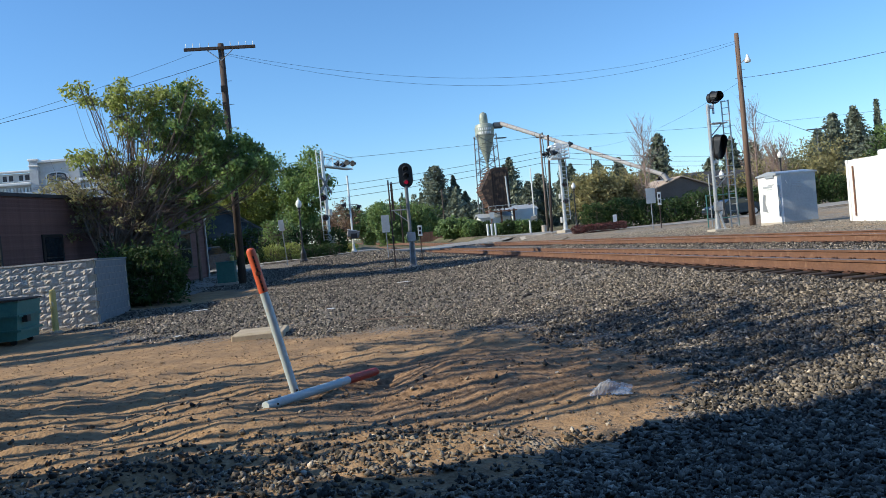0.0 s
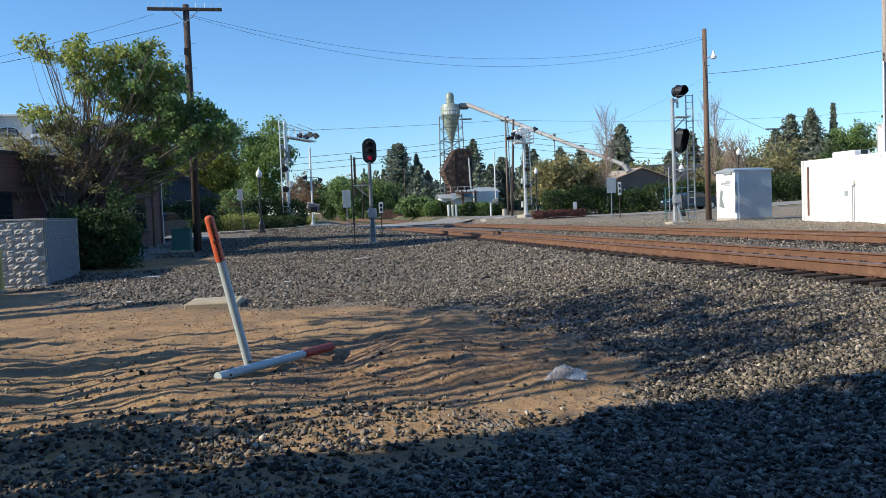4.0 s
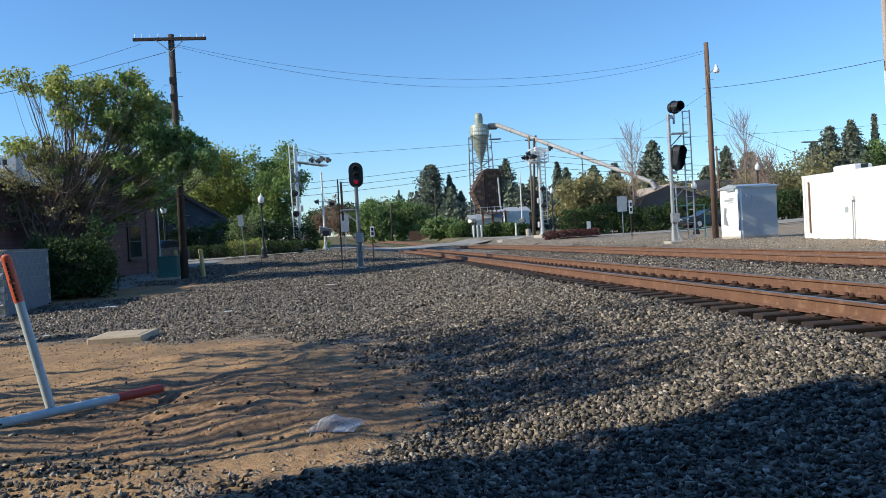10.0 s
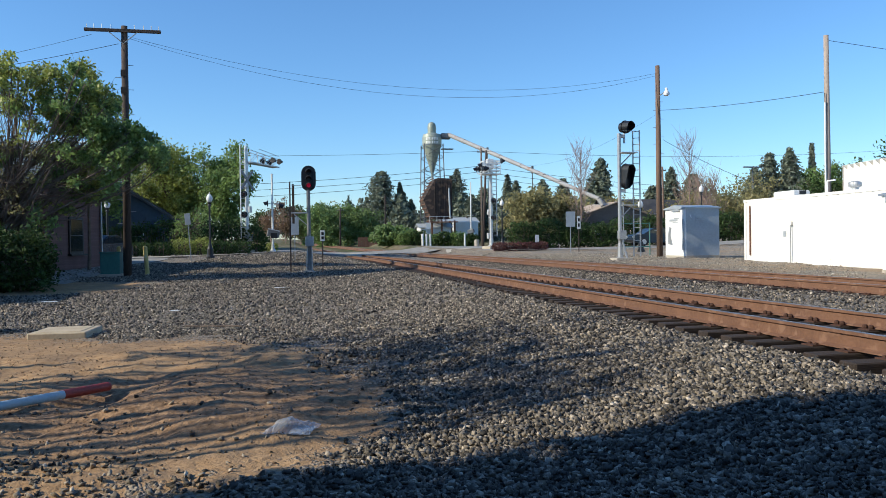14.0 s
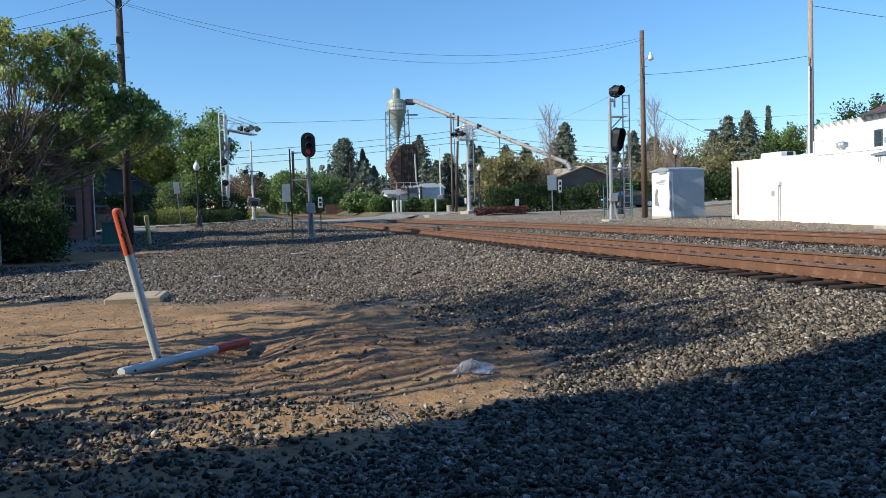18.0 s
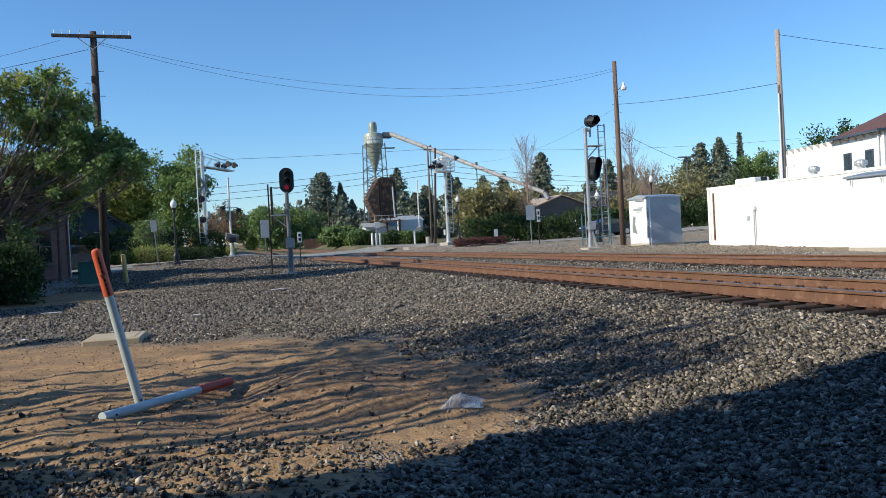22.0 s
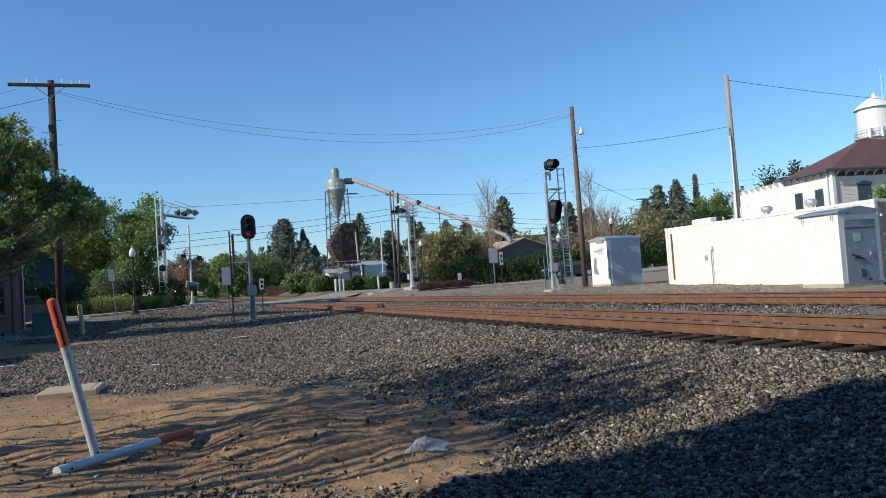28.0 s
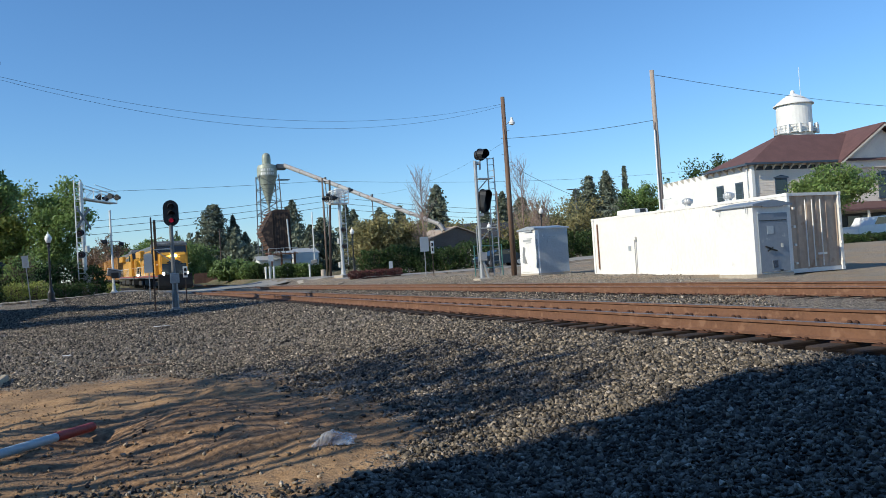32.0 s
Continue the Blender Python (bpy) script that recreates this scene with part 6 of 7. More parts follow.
for k in range(7):
    shrub("hedge", -8.6 + 1.18 * k, 49.6 + 0.35 * k, 1.3, 1.0, 0.9 + 0.22 * (k in (3, 4)), M["leaf"] if k in (3, 4) else M["leafdk"], 1500, 0.05, 30 + k, "low clipped green hedge beside the footway", "street hedges")
for k in range(9):
    shrub("hedge", -13.0 + 1.5 * k, 55.6 + 0.3 * k, 1.8, 1.4, 2.3 + 0.3 * math.sin(k * 2.1), M["leafdk"], 1500, 0.09, 40 + k, "tall dark hedge behind the footway", "dark hedges")
for k, x in enumerate((0.05, 1.15)):
    shrub("shrub", x - 0.9, 60.6, 1.0, 0.8, 0.75, M["leaf"], 700, 0.06, 50 + k, "small bright green shrub by the gate mast")

# hedge beyond the rails
for k in range(11):
    shrub("hedge", 22.3 + 2.25 * k, 66.0 - 0.5 * k, 2.7, 2.2, 2.35 + 0.25 * math.sin(k * 1.7), M["leafdk"], 2600, 0.1, 60 + k, "tall dark green hedge along the lane", "lane hedges", rough=0.18)
tree(31.5, 92.0, 6.0, 3.6, 0.4, M["olive"], 9000, 0.2, 75, "olive-yellow rounded shrubby tree by the street", clumps=60, spread=0.22, trunk=0.1)
tree(36.2, 94.0, 5.6, 3.4, 0.4, M["olive"], 8000, 0.2, 76, "olive-yellow rounded shrubby tree by the street", clumps=56, spread=0.22, trunk=0.1)
for k in range(5):
    shrub("shrub", 16.5 + 0.85 * k, 53.6 + 0.15 * k, 1.05, 0.8, 0.62, M["redflower"], 1300, 0.045, 80 + k, "low reddish flowering shrub by the street", "red shrubs")
for k in range(6):
    shrub("hedge", 17.3 + 1.75 * k, 102.5 - 0.4 * k, 2.2, 1.8, 1.75 + 0.25 * math.sin(2.3 * k), M["leafdk"] if k % 2 else M["leafmid"], 1800, 0.12, 90 + k, "green hedge beyond the crossing", "far hedges")
bare_tree(37.6, 90.0, 12.6, 2.6, 101, "bare upright pale tree by the lane")
bare_tree(52.4, 90.0, 14.2, 2.7, 102, "tall bare upright pale tree")
bare_tree(46.5, 76.0, 6.5, 2.2, 103, "bare shrubby tree behind the hedge")

# trees round the mill and in the distance
for k, (x, y, h, r) in enumerate(((1.6, 150, 6.3, 2.6), (4.6, 156, 5.2, 2.4), (-1.4, 165, 5.4, 2.4))):
    tree(x, y, h, r, 0.8, M["brownleaf"], 2600, 0.16, 520 + k, "half-bare brown tree beyond the crossing", clumps=50, trunk=0.12, twigs=260, spread=0.2, tone="twig")
for k, (x, y, h, r) in enumerate(((6.2, 150, 5.2, 2.8), (9.6, 156, 7.2, 3.0), (3.0, 172, 5.6, 3.4), (-3.0, 190, 5.0, 3.6))):
    tree(x, y, h, r, 0.2, M["leafdk"] if k > 1 else M["fargreen"], 6000, 0.2, 530 + k, "dark green tree beyond the crossing", clumps=50, spread=0.22, trunk=0.12)
for k, (x, y, h, r) in enumerate(((8.6, 132, 5.4, 3.4), (12.6, 138, 5.6, 3.6), (16.4, 146, 4.6, 3.2), (11.0, 156, 6.4, 3.8), (15.6, 106, 1.9, 2.2), (17.6, 104, 0.9, 1.7))):
    tree(x, y, h, r, 0.2, M["fargreen"], 8000, 0.2, 110 + k, "bright green bushy tree beyond the crossing", clumps=56, spread=0.22, trunk=0.12)
for k, (x, y, h, r, bl, label) in enumerate(((25.2, 188, 15.6, 4.5, 0.42, "broad tall dark conifer beyond the crossing"), (29.9, 190, 13.0, 3.8, 0.95, "pointed dark fir beyond the crossing"), (33.0, 192, 8.5, 3.0, 0.8, "dark conifer behind the mill"), (22.0, 194, 9.0, 2.6, 0.8, "dark conifer beyond the crossing"))):
    conifer(x, y, h, r, 14000, 0.27, 500 + k, label, blunt=bl)
for k, (x, y, h, r, sl) in enumerate(((42.2, 186, 14.0, 2.6, 1), (44.6, 190, 16.0, 3.0, 1), (40.0, 156, 8.0, 2.4, 1), (46.0, 150, 11.8, 2.4, 1), (43.0, 158, 9.5, 3.0, 1), (57.6, 130, 13.6, 2.6, 1), (71.5, 130, 12.0, 2.5, 1), (60.5, 170, 12.0, 3.0, 1), (66.5, 172, 12.5, 3.0, 1), (71.0, 168, 11.0, 3.2, 1), (78.0, 150, 9.5, 3.0, 1), (81.5, 140, 11.5, 3.0, 1), (88.6, 130, 12.2, 3.2, 1), (92.6, 131, 15.0, 3.2, 1), (96.2, 130, 16.0, 3.2, 1), (98.8, 133, 14.4, 2.8, 1), (101.0, 130, 17.0, 1.1, 2.5), (120.0, 132, 14.0, 1.2, 2.5), (52.5, 165, 11.5, 2.6, 1), (90.0, 118, 9.0, 4.0, 1))):
    conifer(x, y, h, r * (1.5 if sl == 1 else 1.25), 8000, 0.27, 130 + k, "dark blue-green conifer in the distance" if sl == 1 else "slim dark cypress in the distance", slim=sl, blunt=0.62 if k % 3 else 0.85)
for k, (x, y, h, r) in enumerate(((72.5, 92, 8.0, 3.4), (76.0, 84, 11.0, 3.6), (82.0, 86, 12.8, 3.8), (87.0, 87, 13.4, 3.6), (64.0, 100, 7.2, 4.4), (56.0, 96, 5.6, 3.8), (47.0, 98, 5.0, 3.4), (70.0, 104, 8.5, 4.6))):
    tree(x, y, h, r, 0.8, M["olive"] if k in (4, 5, 6, 7) else M["leafdk"], 4500, 0.2, 160 + k, "rounded green tree behind the buildings", clumps=50, spread=0.22, trunk=0.13)
tree(77.0, 95.0, 9.3, 3.0, 5.6, M["leafmid"], 6000, 0.16, 168, "rounded green tree behind the container", clumps=50, spread=0.2, trunk=0.14)
tree(47.3, 38.0, 5.3, 2.55, 2.5, M["leafmid"], 16000, 0.1, 170, "spring-green street tree before the station", clumps=60, spread=0.2, squash=0.6)
for k in range(4):
    shrub("hedge", 46.5 + 2.4 * k, 36.5, 2.5, 0.9, 0.6, M["leafdk"], 900, 0.07, 175 + k, "low clipped hedge before the parked truck", "parking hedges")


def far_wood(x0, x1, y, h, seed, m, n, name):
    """A distant belt of trees, joined: uneven crowns of leaves along a line."""
    rng = np.random.default_rng(seed)
    pos = []
    x = x0
    while x < x1:
        r, hh = rng.uniform(2.5, 5.5), h * rng.uniform(0.5, 1.15) + grown(y)
        cone = rng.random() < 0.4
        k = int(n * r / 4)
        q = rng.normal(size=(k, 3))
        q /= np.linalg.norm(q, axis=1)[:, None]
        q *= rng.random((k, 1)) ** 0.4
        t = (q[:, 2] + 1) / 2
        w = (1.15 - t) if cone else np.ones(k)
        yy = y + rng.uniform(-12, 12)
        pos.append(np.stack([x + q[:, 0] * r * w, yy + q[:, 1] * r * w, gz(x, yy) + t * hh], 1))
        x += r * rng.uniform(0.7, 1.5)
    pos = np.concatenate(pos)
    ob = leaf_mesh(name, pos, 0.55, rng, m, None)
    return tagged(ob, "distant belt of dark green trees", "trees", kind="stuff")


far_wood(-190, -16, 330, 13, 201, M["pine"], 380, "far_trees")
far_wood(16, 320, 235, 11.5, 202, M["pine"], 420, "far_trees")
far_wood(-60, -10, 215, 8, 203, M["leafdk"], 380, "far_trees")
far_wood(-500, 500, 800, 22, 204, M["pine"], 300, "far_trees")
far_wood(9, 60, 205, 8, 205, M["olive"], 380, "far_trees")
far_wood(-120, -22, 120, 9, 206, M["leafdk"], 420, "far_trees")
far_wood(40, 120, 118, 5.5, 207, M["olive"], 500, "far_trees")
far_wood(28, 75, 175, 9.5, 208, M["pine"], 500, "far_trees")
far_wood(60, 140, 108, 6.0, 209, M["olive"], 420, "far_trees")


# ---- buildings ----
def sash_window(parent, c, w, h, yaw, trim, mullions=1, arch=False):
    """A window with frame, sill and panes, facing -y before it is turned by yaw."""
    f = part("window", box(B(), (0, -0.03, 0), (w + 0.2, 0.08, h + 0.2), bevel=0.01), M[trim], parent)
    f.matrix_basis = Matrix.Translation(c) @ Matrix.Rotation(radians(yaw), 4, "Z")
    for k in range(mullions + 1):
        z = -h / 2 + h * (k + 0.5) / (mullions + 1)
        part("pane", box(B(), (0, -0.075, z), (w, 0.012, h / (mullions + 1) - 0.05)), M["window"], f)
    part("sill", box(B(), (0, -0.1, -h / 2 - 0.13), (w + 0.35, 0.2, 0.08)), M[trim], f)
    if arch:
        part("hood", prism(B(), [(-w / 2 - 0.18, h / 2 + 0.1), (w / 2 + 0.18, h / 2 + 0.1), (w / 2 + 0.18, h / 2 + 0.2), (0, h / 2 + 0.36), (-w / 2 - 0.18, h / 2 + 0.2)], "y", -0.16, 0.02), M[trim], f)
    return f


def brick_building():
    a = math.atan2(12.5, 4.5)
    m = Matrix.Translation((-13.5, 23.3, 0)) @ Matrix.Rotation(a, 4, "Z")
    s = thing("brick_building", m, "low dark red brick building with flat roof", "building", "buildings")
    L, h = 17.75, 4.4
    wall = part("wall", box(B(), (L / 2, 6, h / 2), (L, 12, h)), M["brick"], s)
    part("roof_edge", box(B(), (L / 2, 6, h + 0.04), (L + 0.16, 12.2, 0.12)), M["darkroof"], s)
    part("roof_membrane", box(B(), (L / 2, 6, h + 0.13), (L - 0.5, 11.4, 0.08)), M["trimwhite"], s)
    # courses of bricks standing a little proud along the seen wall
    course = box(B(), (L / 2, -0.008, 0), (L - 0.02, 0.02, 0.062))
    c0 = part("brick_course", course, M["brick"], wall)
    c0.location = (0, 0, 0.75)
    for k in range(1, 49):
        o = new("brick_course", c0.data)
        o.parent, o.location = wall, (0, 0, 0.75 + 0.077 * k)
    for u in (3.6, 6.6, 9.6, 12.6, 15.6):
        sash_window(s, (u, -0.02, 2.2), 0.85, 1.5, 0, "black")
    part("downpipe", rod(B(), (L - 0.2, -0.09, 0), (L - 0.2, -0.09, h), 0.05, n=8), M["galv"], s)


brick_building()


def ornate_building():
    g = gz(-20, 75)
    s = thing("old_commercial_building", Matrix.Translation((-34, 75, 0)), "grey two-storey commercial building with white cornice trim", "building", "buildings")
    W, h = 22.6, 11.0
    part("wall", box(B(), (W / 2, 8, h / 2), (W, 16, h)), M["greystone"], s)
    # low roof walls with small openings either side of a raised middle bay
    for a, b in ((0.5, 6.1), (10.3, 22.0)):
        c, w = (a + b) / 2, b - a
        part("cornice", box(B(), (c, -0.12, h + 0.15), (w, 0.5, 0.2), bevel=0.05), M["trimwhite"], s)
        part("ledge", box(B(), (c, -0.2, h - 1.0), (w, 0.7, 0.26), bevel=0.05), M["trimwhite"], s)
        n = int(w / 1.3)
        for k in range(n):
            u = a + (k + 0.5) * w / n
            op = part("opening", box(B(), (u, -0.01, h - 0.42), (w / n * 0.62, 0.06, 0.5)), M["darkroof"], s)
            part("sill", box(B(), (u, -0.07, h - 0.72), (w / n * 0.7, 0.14, 0.08)), M["trimwhite"], op)
            part("divider", box(B(), (u, -0.05, h - 0.42), (0.16, 0.06, 0.5)), M["greystone"], op)
        for k in range(int(w / 0.3)):
            part("dentil", box(B(), (a + 0.2 + 0.3 * k, -0.12, h - 1.55), (0.14, 0.2, 0.42), bevel=0.01), M["trimwhite"], s)
        part("ledge", box(B(), (c, -0.16, h - 1.85), (w, 0.5, 0.14), bevel=0.03), M["trimwhite"], s)
    part("cornice", box(B(), (W + 0.12, 8, h + 0.05), (0.5, 16, 0.3), bevel=0.06), M["trimwhite"], s)
    part("raised_bay", box(B(), (8.2, 0.3, h + 0.4), (3.6, 0.7, 0.9)), M["greystone"], s)
    part("raised_cornice", box(B(), (8.2, 0.1, h + 0.92), (3.4, 0.9, 0.24), bevel=0.05), M["trimwhite"], s)
    for u in (0.3, 6.4, 10.0, 16.0, 22.2):
        top = h + (1.0 if u in (6.4, 10.0) else 0.4)
        part("pilaster", box(B(), (u, -0.18, top / 2), (0.7, 0.45, top)), M["greystone"], s)
        part("pilaster_cap", box(B(), (u, -0.18, top + 0.1), (0.9, 0.65, 0.2), bevel=0.05), M["trimwhite"], s)
        part("pilaster_cap", box(B(), (u, -0.18, top - 0.45), (0.86, 0.6, 0.16), bevel=0.04), M["trimwhite"], s)
    half = [(math.cos(math.pi * i / 12), 0.36 * math.sin(math.pi * i / 12)) for i in range(13)]
    arch = part("arched_vent", prism(B(), half + [(-1, -0.72), (1, -0.72)], "y", -0.1, 0.05), M["trimwhite"], s)
    arch.location = (8.25, -0.02, h - 0.42)
    part("vent_back", prism(B(), [(0.84 * p, 0.82 * q - 0.03) for p, q in half] + [(-0.84, -0.58), (0.84, -0.58)], "y", -0.12, 0.0), M["darkroof"], arch)
    for k in range(6):
        part("louvre", box(B(), (0, -0.14, -0.5 + 0.11 * k), (1.66 - 0.07 * k, 0.05, 0.035)), M["greystone"], arch)
    part("mullion", box(B(), (0, -0.14, -0.18), (0.06, 0.06, 0.84)), M["trimwhite"], arch)
    for u in (1.9, 4.2, 8.1, 11.8, 14.0, 18.0, 20.4):
        sash_window(s, (u, 0, 6.6), 1.0, 2.0, 0, "trimwhite", 1, True)
        sash_window(s, (u, 0, 2.6), 1.3, 2.2, 0, "trimwhite", 1)
    for v in (2, 5, 8, 11):
        sash_window(s, (W, v, 6.6), 1.0, 2.0, 90, "trimwhite", 1, True)


ornate_building()


def gable_house(x, y, w, d, eave, ridge, wall, roof, label, axis="y", name="house"):
    g = gz(x + w / 2, y)
    s = thing(name, Matrix.Translation((x, y, g)), label, "house", "buildings")
    e, r = eave - g, ridge - g
    if axis == "y":
        part("wall", prism(B(), [(0, -0.3), (w, -0.3), (w, e), (w / 2, r - 0.12), (0, e)], "y", 0, d), M[wall], s)
        for sgn in (0, 1):
            a, b = (w / 2, r), ((w + 0.4) if sgn else -0.4, e - 0.25)
            part("roof", prism(B(), [a, b, (b[0], b[1] + 0.14), (a[0], a[1] + 0.14)], "y", -0.4, d + 0.4), M[roof], s)
    else:
        part("wall", prism(B(), [(0, -0.3), (d, -0.3), (d, e), (d / 2, r - 0.12), (0, e)], "x", 0, w), M[wall], s)
        for sgn in (0, 1):
            a, b = (d / 2, r), ((d + 0.4) if sgn else -0.4, e - 0.25)
            part("roof", prism(B(), [a, b, (b[0], b[1] + 0.14), (a[0], a[1] + 0.14)], "x", -0.4, w + 0.4), M[roof], s)
    for k in range(2 if name == "house" else 0):
        sash_window(s, (w * (0.3 + 0.4 * k), 0, min(1.7, e * 0.55)), 0.9, 1.2, 0, "trimwhite")
    return s


gable_house(-16.2, 60.0, 9.6, 8.0, 3.5, 6.6, "bluewall", "darkroof", "slate-blue house with low dark gable roof behind hedges")
gable_house(37.9, 94.0, 12.4, 9.0, 4.45, 6.55, "shedwall", "beige", "low house with tan gable roof behind hedge")
gable_house(46.0, 100.0, 14.0, 8.0, 4.2, 7.4, "rust", "darkroof", "low brown-roofed shed far behind the hedge", "x", "shed")


def station():
    g = 1.25
    s = thing("station_building", Matrix.Translation((47.2, 45.0, g)) @ Matrix.Rotation(radians(-10), 4, "Z"), "two-storey cream wooden station with maroon hipped roof", "building", "buildings")
    e, W, D = 6.7, 27.0, 5.5
    part("west_wall", box(B(), (0.1, 7.2, e / 2), (0.2, 14.4, e)), M["trimwhite"], s)
    south = part("south_wall", box(B(), (W / 2, 0.1, e / 2), (W, 0.2, e)), M["taupe"], s)
    part("back_wall", box(B(), (W / 2, 14.3, e / 2), (W, 0.2, e)), M["siding"], s)
    part("end_wall", box(B(), (W, 7.2, e / 2), (0.2, 14.4, e)), M["siding"], s)
    part("flat_roof", box(B(), (W / 2, 7.2, e - 0.2), (W - 0.2, 14.2, 0.1)), M["darkroof"], s)
    # lap boards along the street front
    lap = prism(B(), [(0, 0), (-0.03, 0), (-0.008, 0.2), (0, 0.2)], "x", 0.02, W)
    l0 = part("lap_board", lap, M["taupe"], south)
    for k in range(int(e / 0.2)):
        o = l0 if k == 0 else new("lap_board", l0.data)
        o.parent, o.location = south, (0, 0, 0.2 * k)
    # hipped roof with a cross gable
    bm = B()
    v = [bm.verts.new(p) for p in ((-0.6, -0.6, e), (W, -0.6, e), (W, D + 0.6, e), (-0.6, D + 0.6, e), (4.9, D / 2, e + 2.76), (W - 2, D / 2, e + 2.76))]
    for q in ((0, 1, 5, 4), (1, 2, 5), (2, 3, 4, 5), (3, 0, 4), (3, 2, 1, 0)):
        bm.faces.new([v[i] for i in q])
    part("roof", bm, M["roof"], s, "maroon shingled hip roof")
    part("gable_wall", prism(B(), [(8.3, e - 0.6), (16.1, e - 0.6), (16.1, e), (12.2, e + 2.7), (8.3, e)], "y", -0.35, 3.0), M["taupe"], s)
    for a, b in (((12.2, e + 2.9), (7.7, e - 0.15)), ((12.2, e + 2.9), (16.7, e - 0.15))):
        part("gable_roof", prism(B(), [a, b, (b[0], b[1] + 0.16), (a[0], a[1] + 0.16)], "y", -1.0, 4.5), M["roof"], s)
        part("barge_board", prism(B(), [(a[0], a[1] - 0.16), (b[0], b[1] - 0.16), b, a], "y", -1.02, -0.94), M["siding"], s)
    part("fascia", box(B(), (3.6, -0.58, e + 0.02), (9.2, 0.08, 0.16)), M["bluewall"], s)
    part("fascia", box(B(), (-0.58, D / 2, e + 0.02), (0.08, D + 1.1, 0.16)), M["bluewall"], s)
    part("frieze", box(B(), (4.8, -0.03, e - 0.32), (9.5, 0.06, 0.3)), M["black"], s)
    for k in range(12):
        part("bracket", prism(B(), [(0, e - 0.02), (0, e - 0.5), (-0.5, e - 0.08)], "x", 0.2 + 0.82 * k, 0.3 + 0.82 * k), M["siding"], s)
    for k in range(15):
        part("bracket", prism(B(), [(0, e - 0.02), (0, e - 0.4), (-0.4, e - 0.08)], "y", 0.3 + 0.95 * k, 0.4 + 0.95 * k), M["siding"], s)
    part("corner_board", box(B(), (-0.02, -0.02, e / 2), (0.3, 0.3, e), bevel=0.02), M["trimwhite"], s)
    part("downpipe", rod(B(), (-0.14, 0.5, 0), (-0.14, 0.5, e), 0.05, n=8), M["trimwhite"], s)
    for u in (2.6, 12.6, 18.2, 22.4):
        sash_window(s, (u, 0, 4.55), 0.95, 1.75, 0, "bluewall", 1, True)
    for v_ in (1.7, 4.3):
        sash_window(s, (0, v_, 4.5), 0.75, 1.75, -90, "bluewall", 1)
    # street canopy and dark shopfront
    part("canopy", prism(B(), [(-2.6, 2.5), (0, 3.2), (0, 3.32), (-2.6, 2.64)], "x", 4.5, W), M["roof"], s)
    part("shopfront", box(B(), (W / 2 + 2, -0.08, 1.2), (W - 6, 0.12, 2.3)), M["black"], s)
    for u in range(6):
        part("canopy_post", box(B(), (5.2 + 3.4 * u, -2.4, 1.2), (0.16, 0.16, 2.6)), M["siding"], s)
        part("shop_pane", box(B(), (6.3 + 3.4 * u, -0.16, 1.3), (2.2, 0.04, 1.7)), M["window"], s)


station()


def water_tower():
    x, y = 106.2, 91.0
    s = thing("water_tower", Matrix.Translation((x, y, gz(x, y))), "white cylindrical water tower with conical cap", "water tower")
    g = gz(x, y)
    part("tank", lathe(B(), [(2.6, 18.4 - g), (2.75, 18.6 - g), (2.75, 24.2 - g)], 32), M["trimwhite"], s, smooth=False)
    part("cap", lathe(B(), [(3.15, 24.15 - g), (3.15, 24.3 - g), (1.6, 25.5 - g), (0.35, 26.2 - g), (0.3, 26.6 - g), (0.05, 26.8 - g)], 32), M["trimwhite"], s)
    part("balcony", lathe(B(), [(3.3, 19.4 - g), (3.3, 19.55 - g), (2.7, 19.6 - g)], 32), M["sign"], s)
    for k in range(24):
        a = 6.283 * k / 24
        part("baluster", box(B(), (3.25 * math.cos(a), 3.25 * math.sin(a), 20.1 - g), (0.07, 0.07, 1.1)), M["sign"], s)
    for z in (20.15, 20.65):
        ring = B()
        for k in range(24):
            a, b = 6.283 * k / 24, 6.283 * (k + 1) / 24
            rod(ring, (3.25 * math.cos(a), 3.25 * math.sin(a), z - g), (3.25 * math.cos(b), 3.25 * math.sin(b), z - g), 0.04, n=4)
        part("hand_rail", ring, M["sign"], s)
    for k in range(6):
        a = 6.283 * k / 6 + 0.3
        part("leg", rod(B(), (3.4 * math.cos(a), 3.4 * math.sin(a), 0), (2.6 * math.cos(a), 2.6 * math.sin(a), 18.6 - g), 0.2, n=8), M["trimwhite"], s)
        a2 = -1.2 + 0.5 * k
        part("panel_antenna", box(B(), (3.45 * math.cos(a2 - 1.5), 3.45 * math.sin(a2 - 1.5), 20.0 - g), (0.35, 0.35, 1.5)), M["trimwhite"], s)
    part("mast", rod(B(), (2.6, 0.6, 24.2 - g), (2.55, 0.6, 31.0 - g), 0.06, 0.03, 6), M["trimwhite"], s)


water_tower()


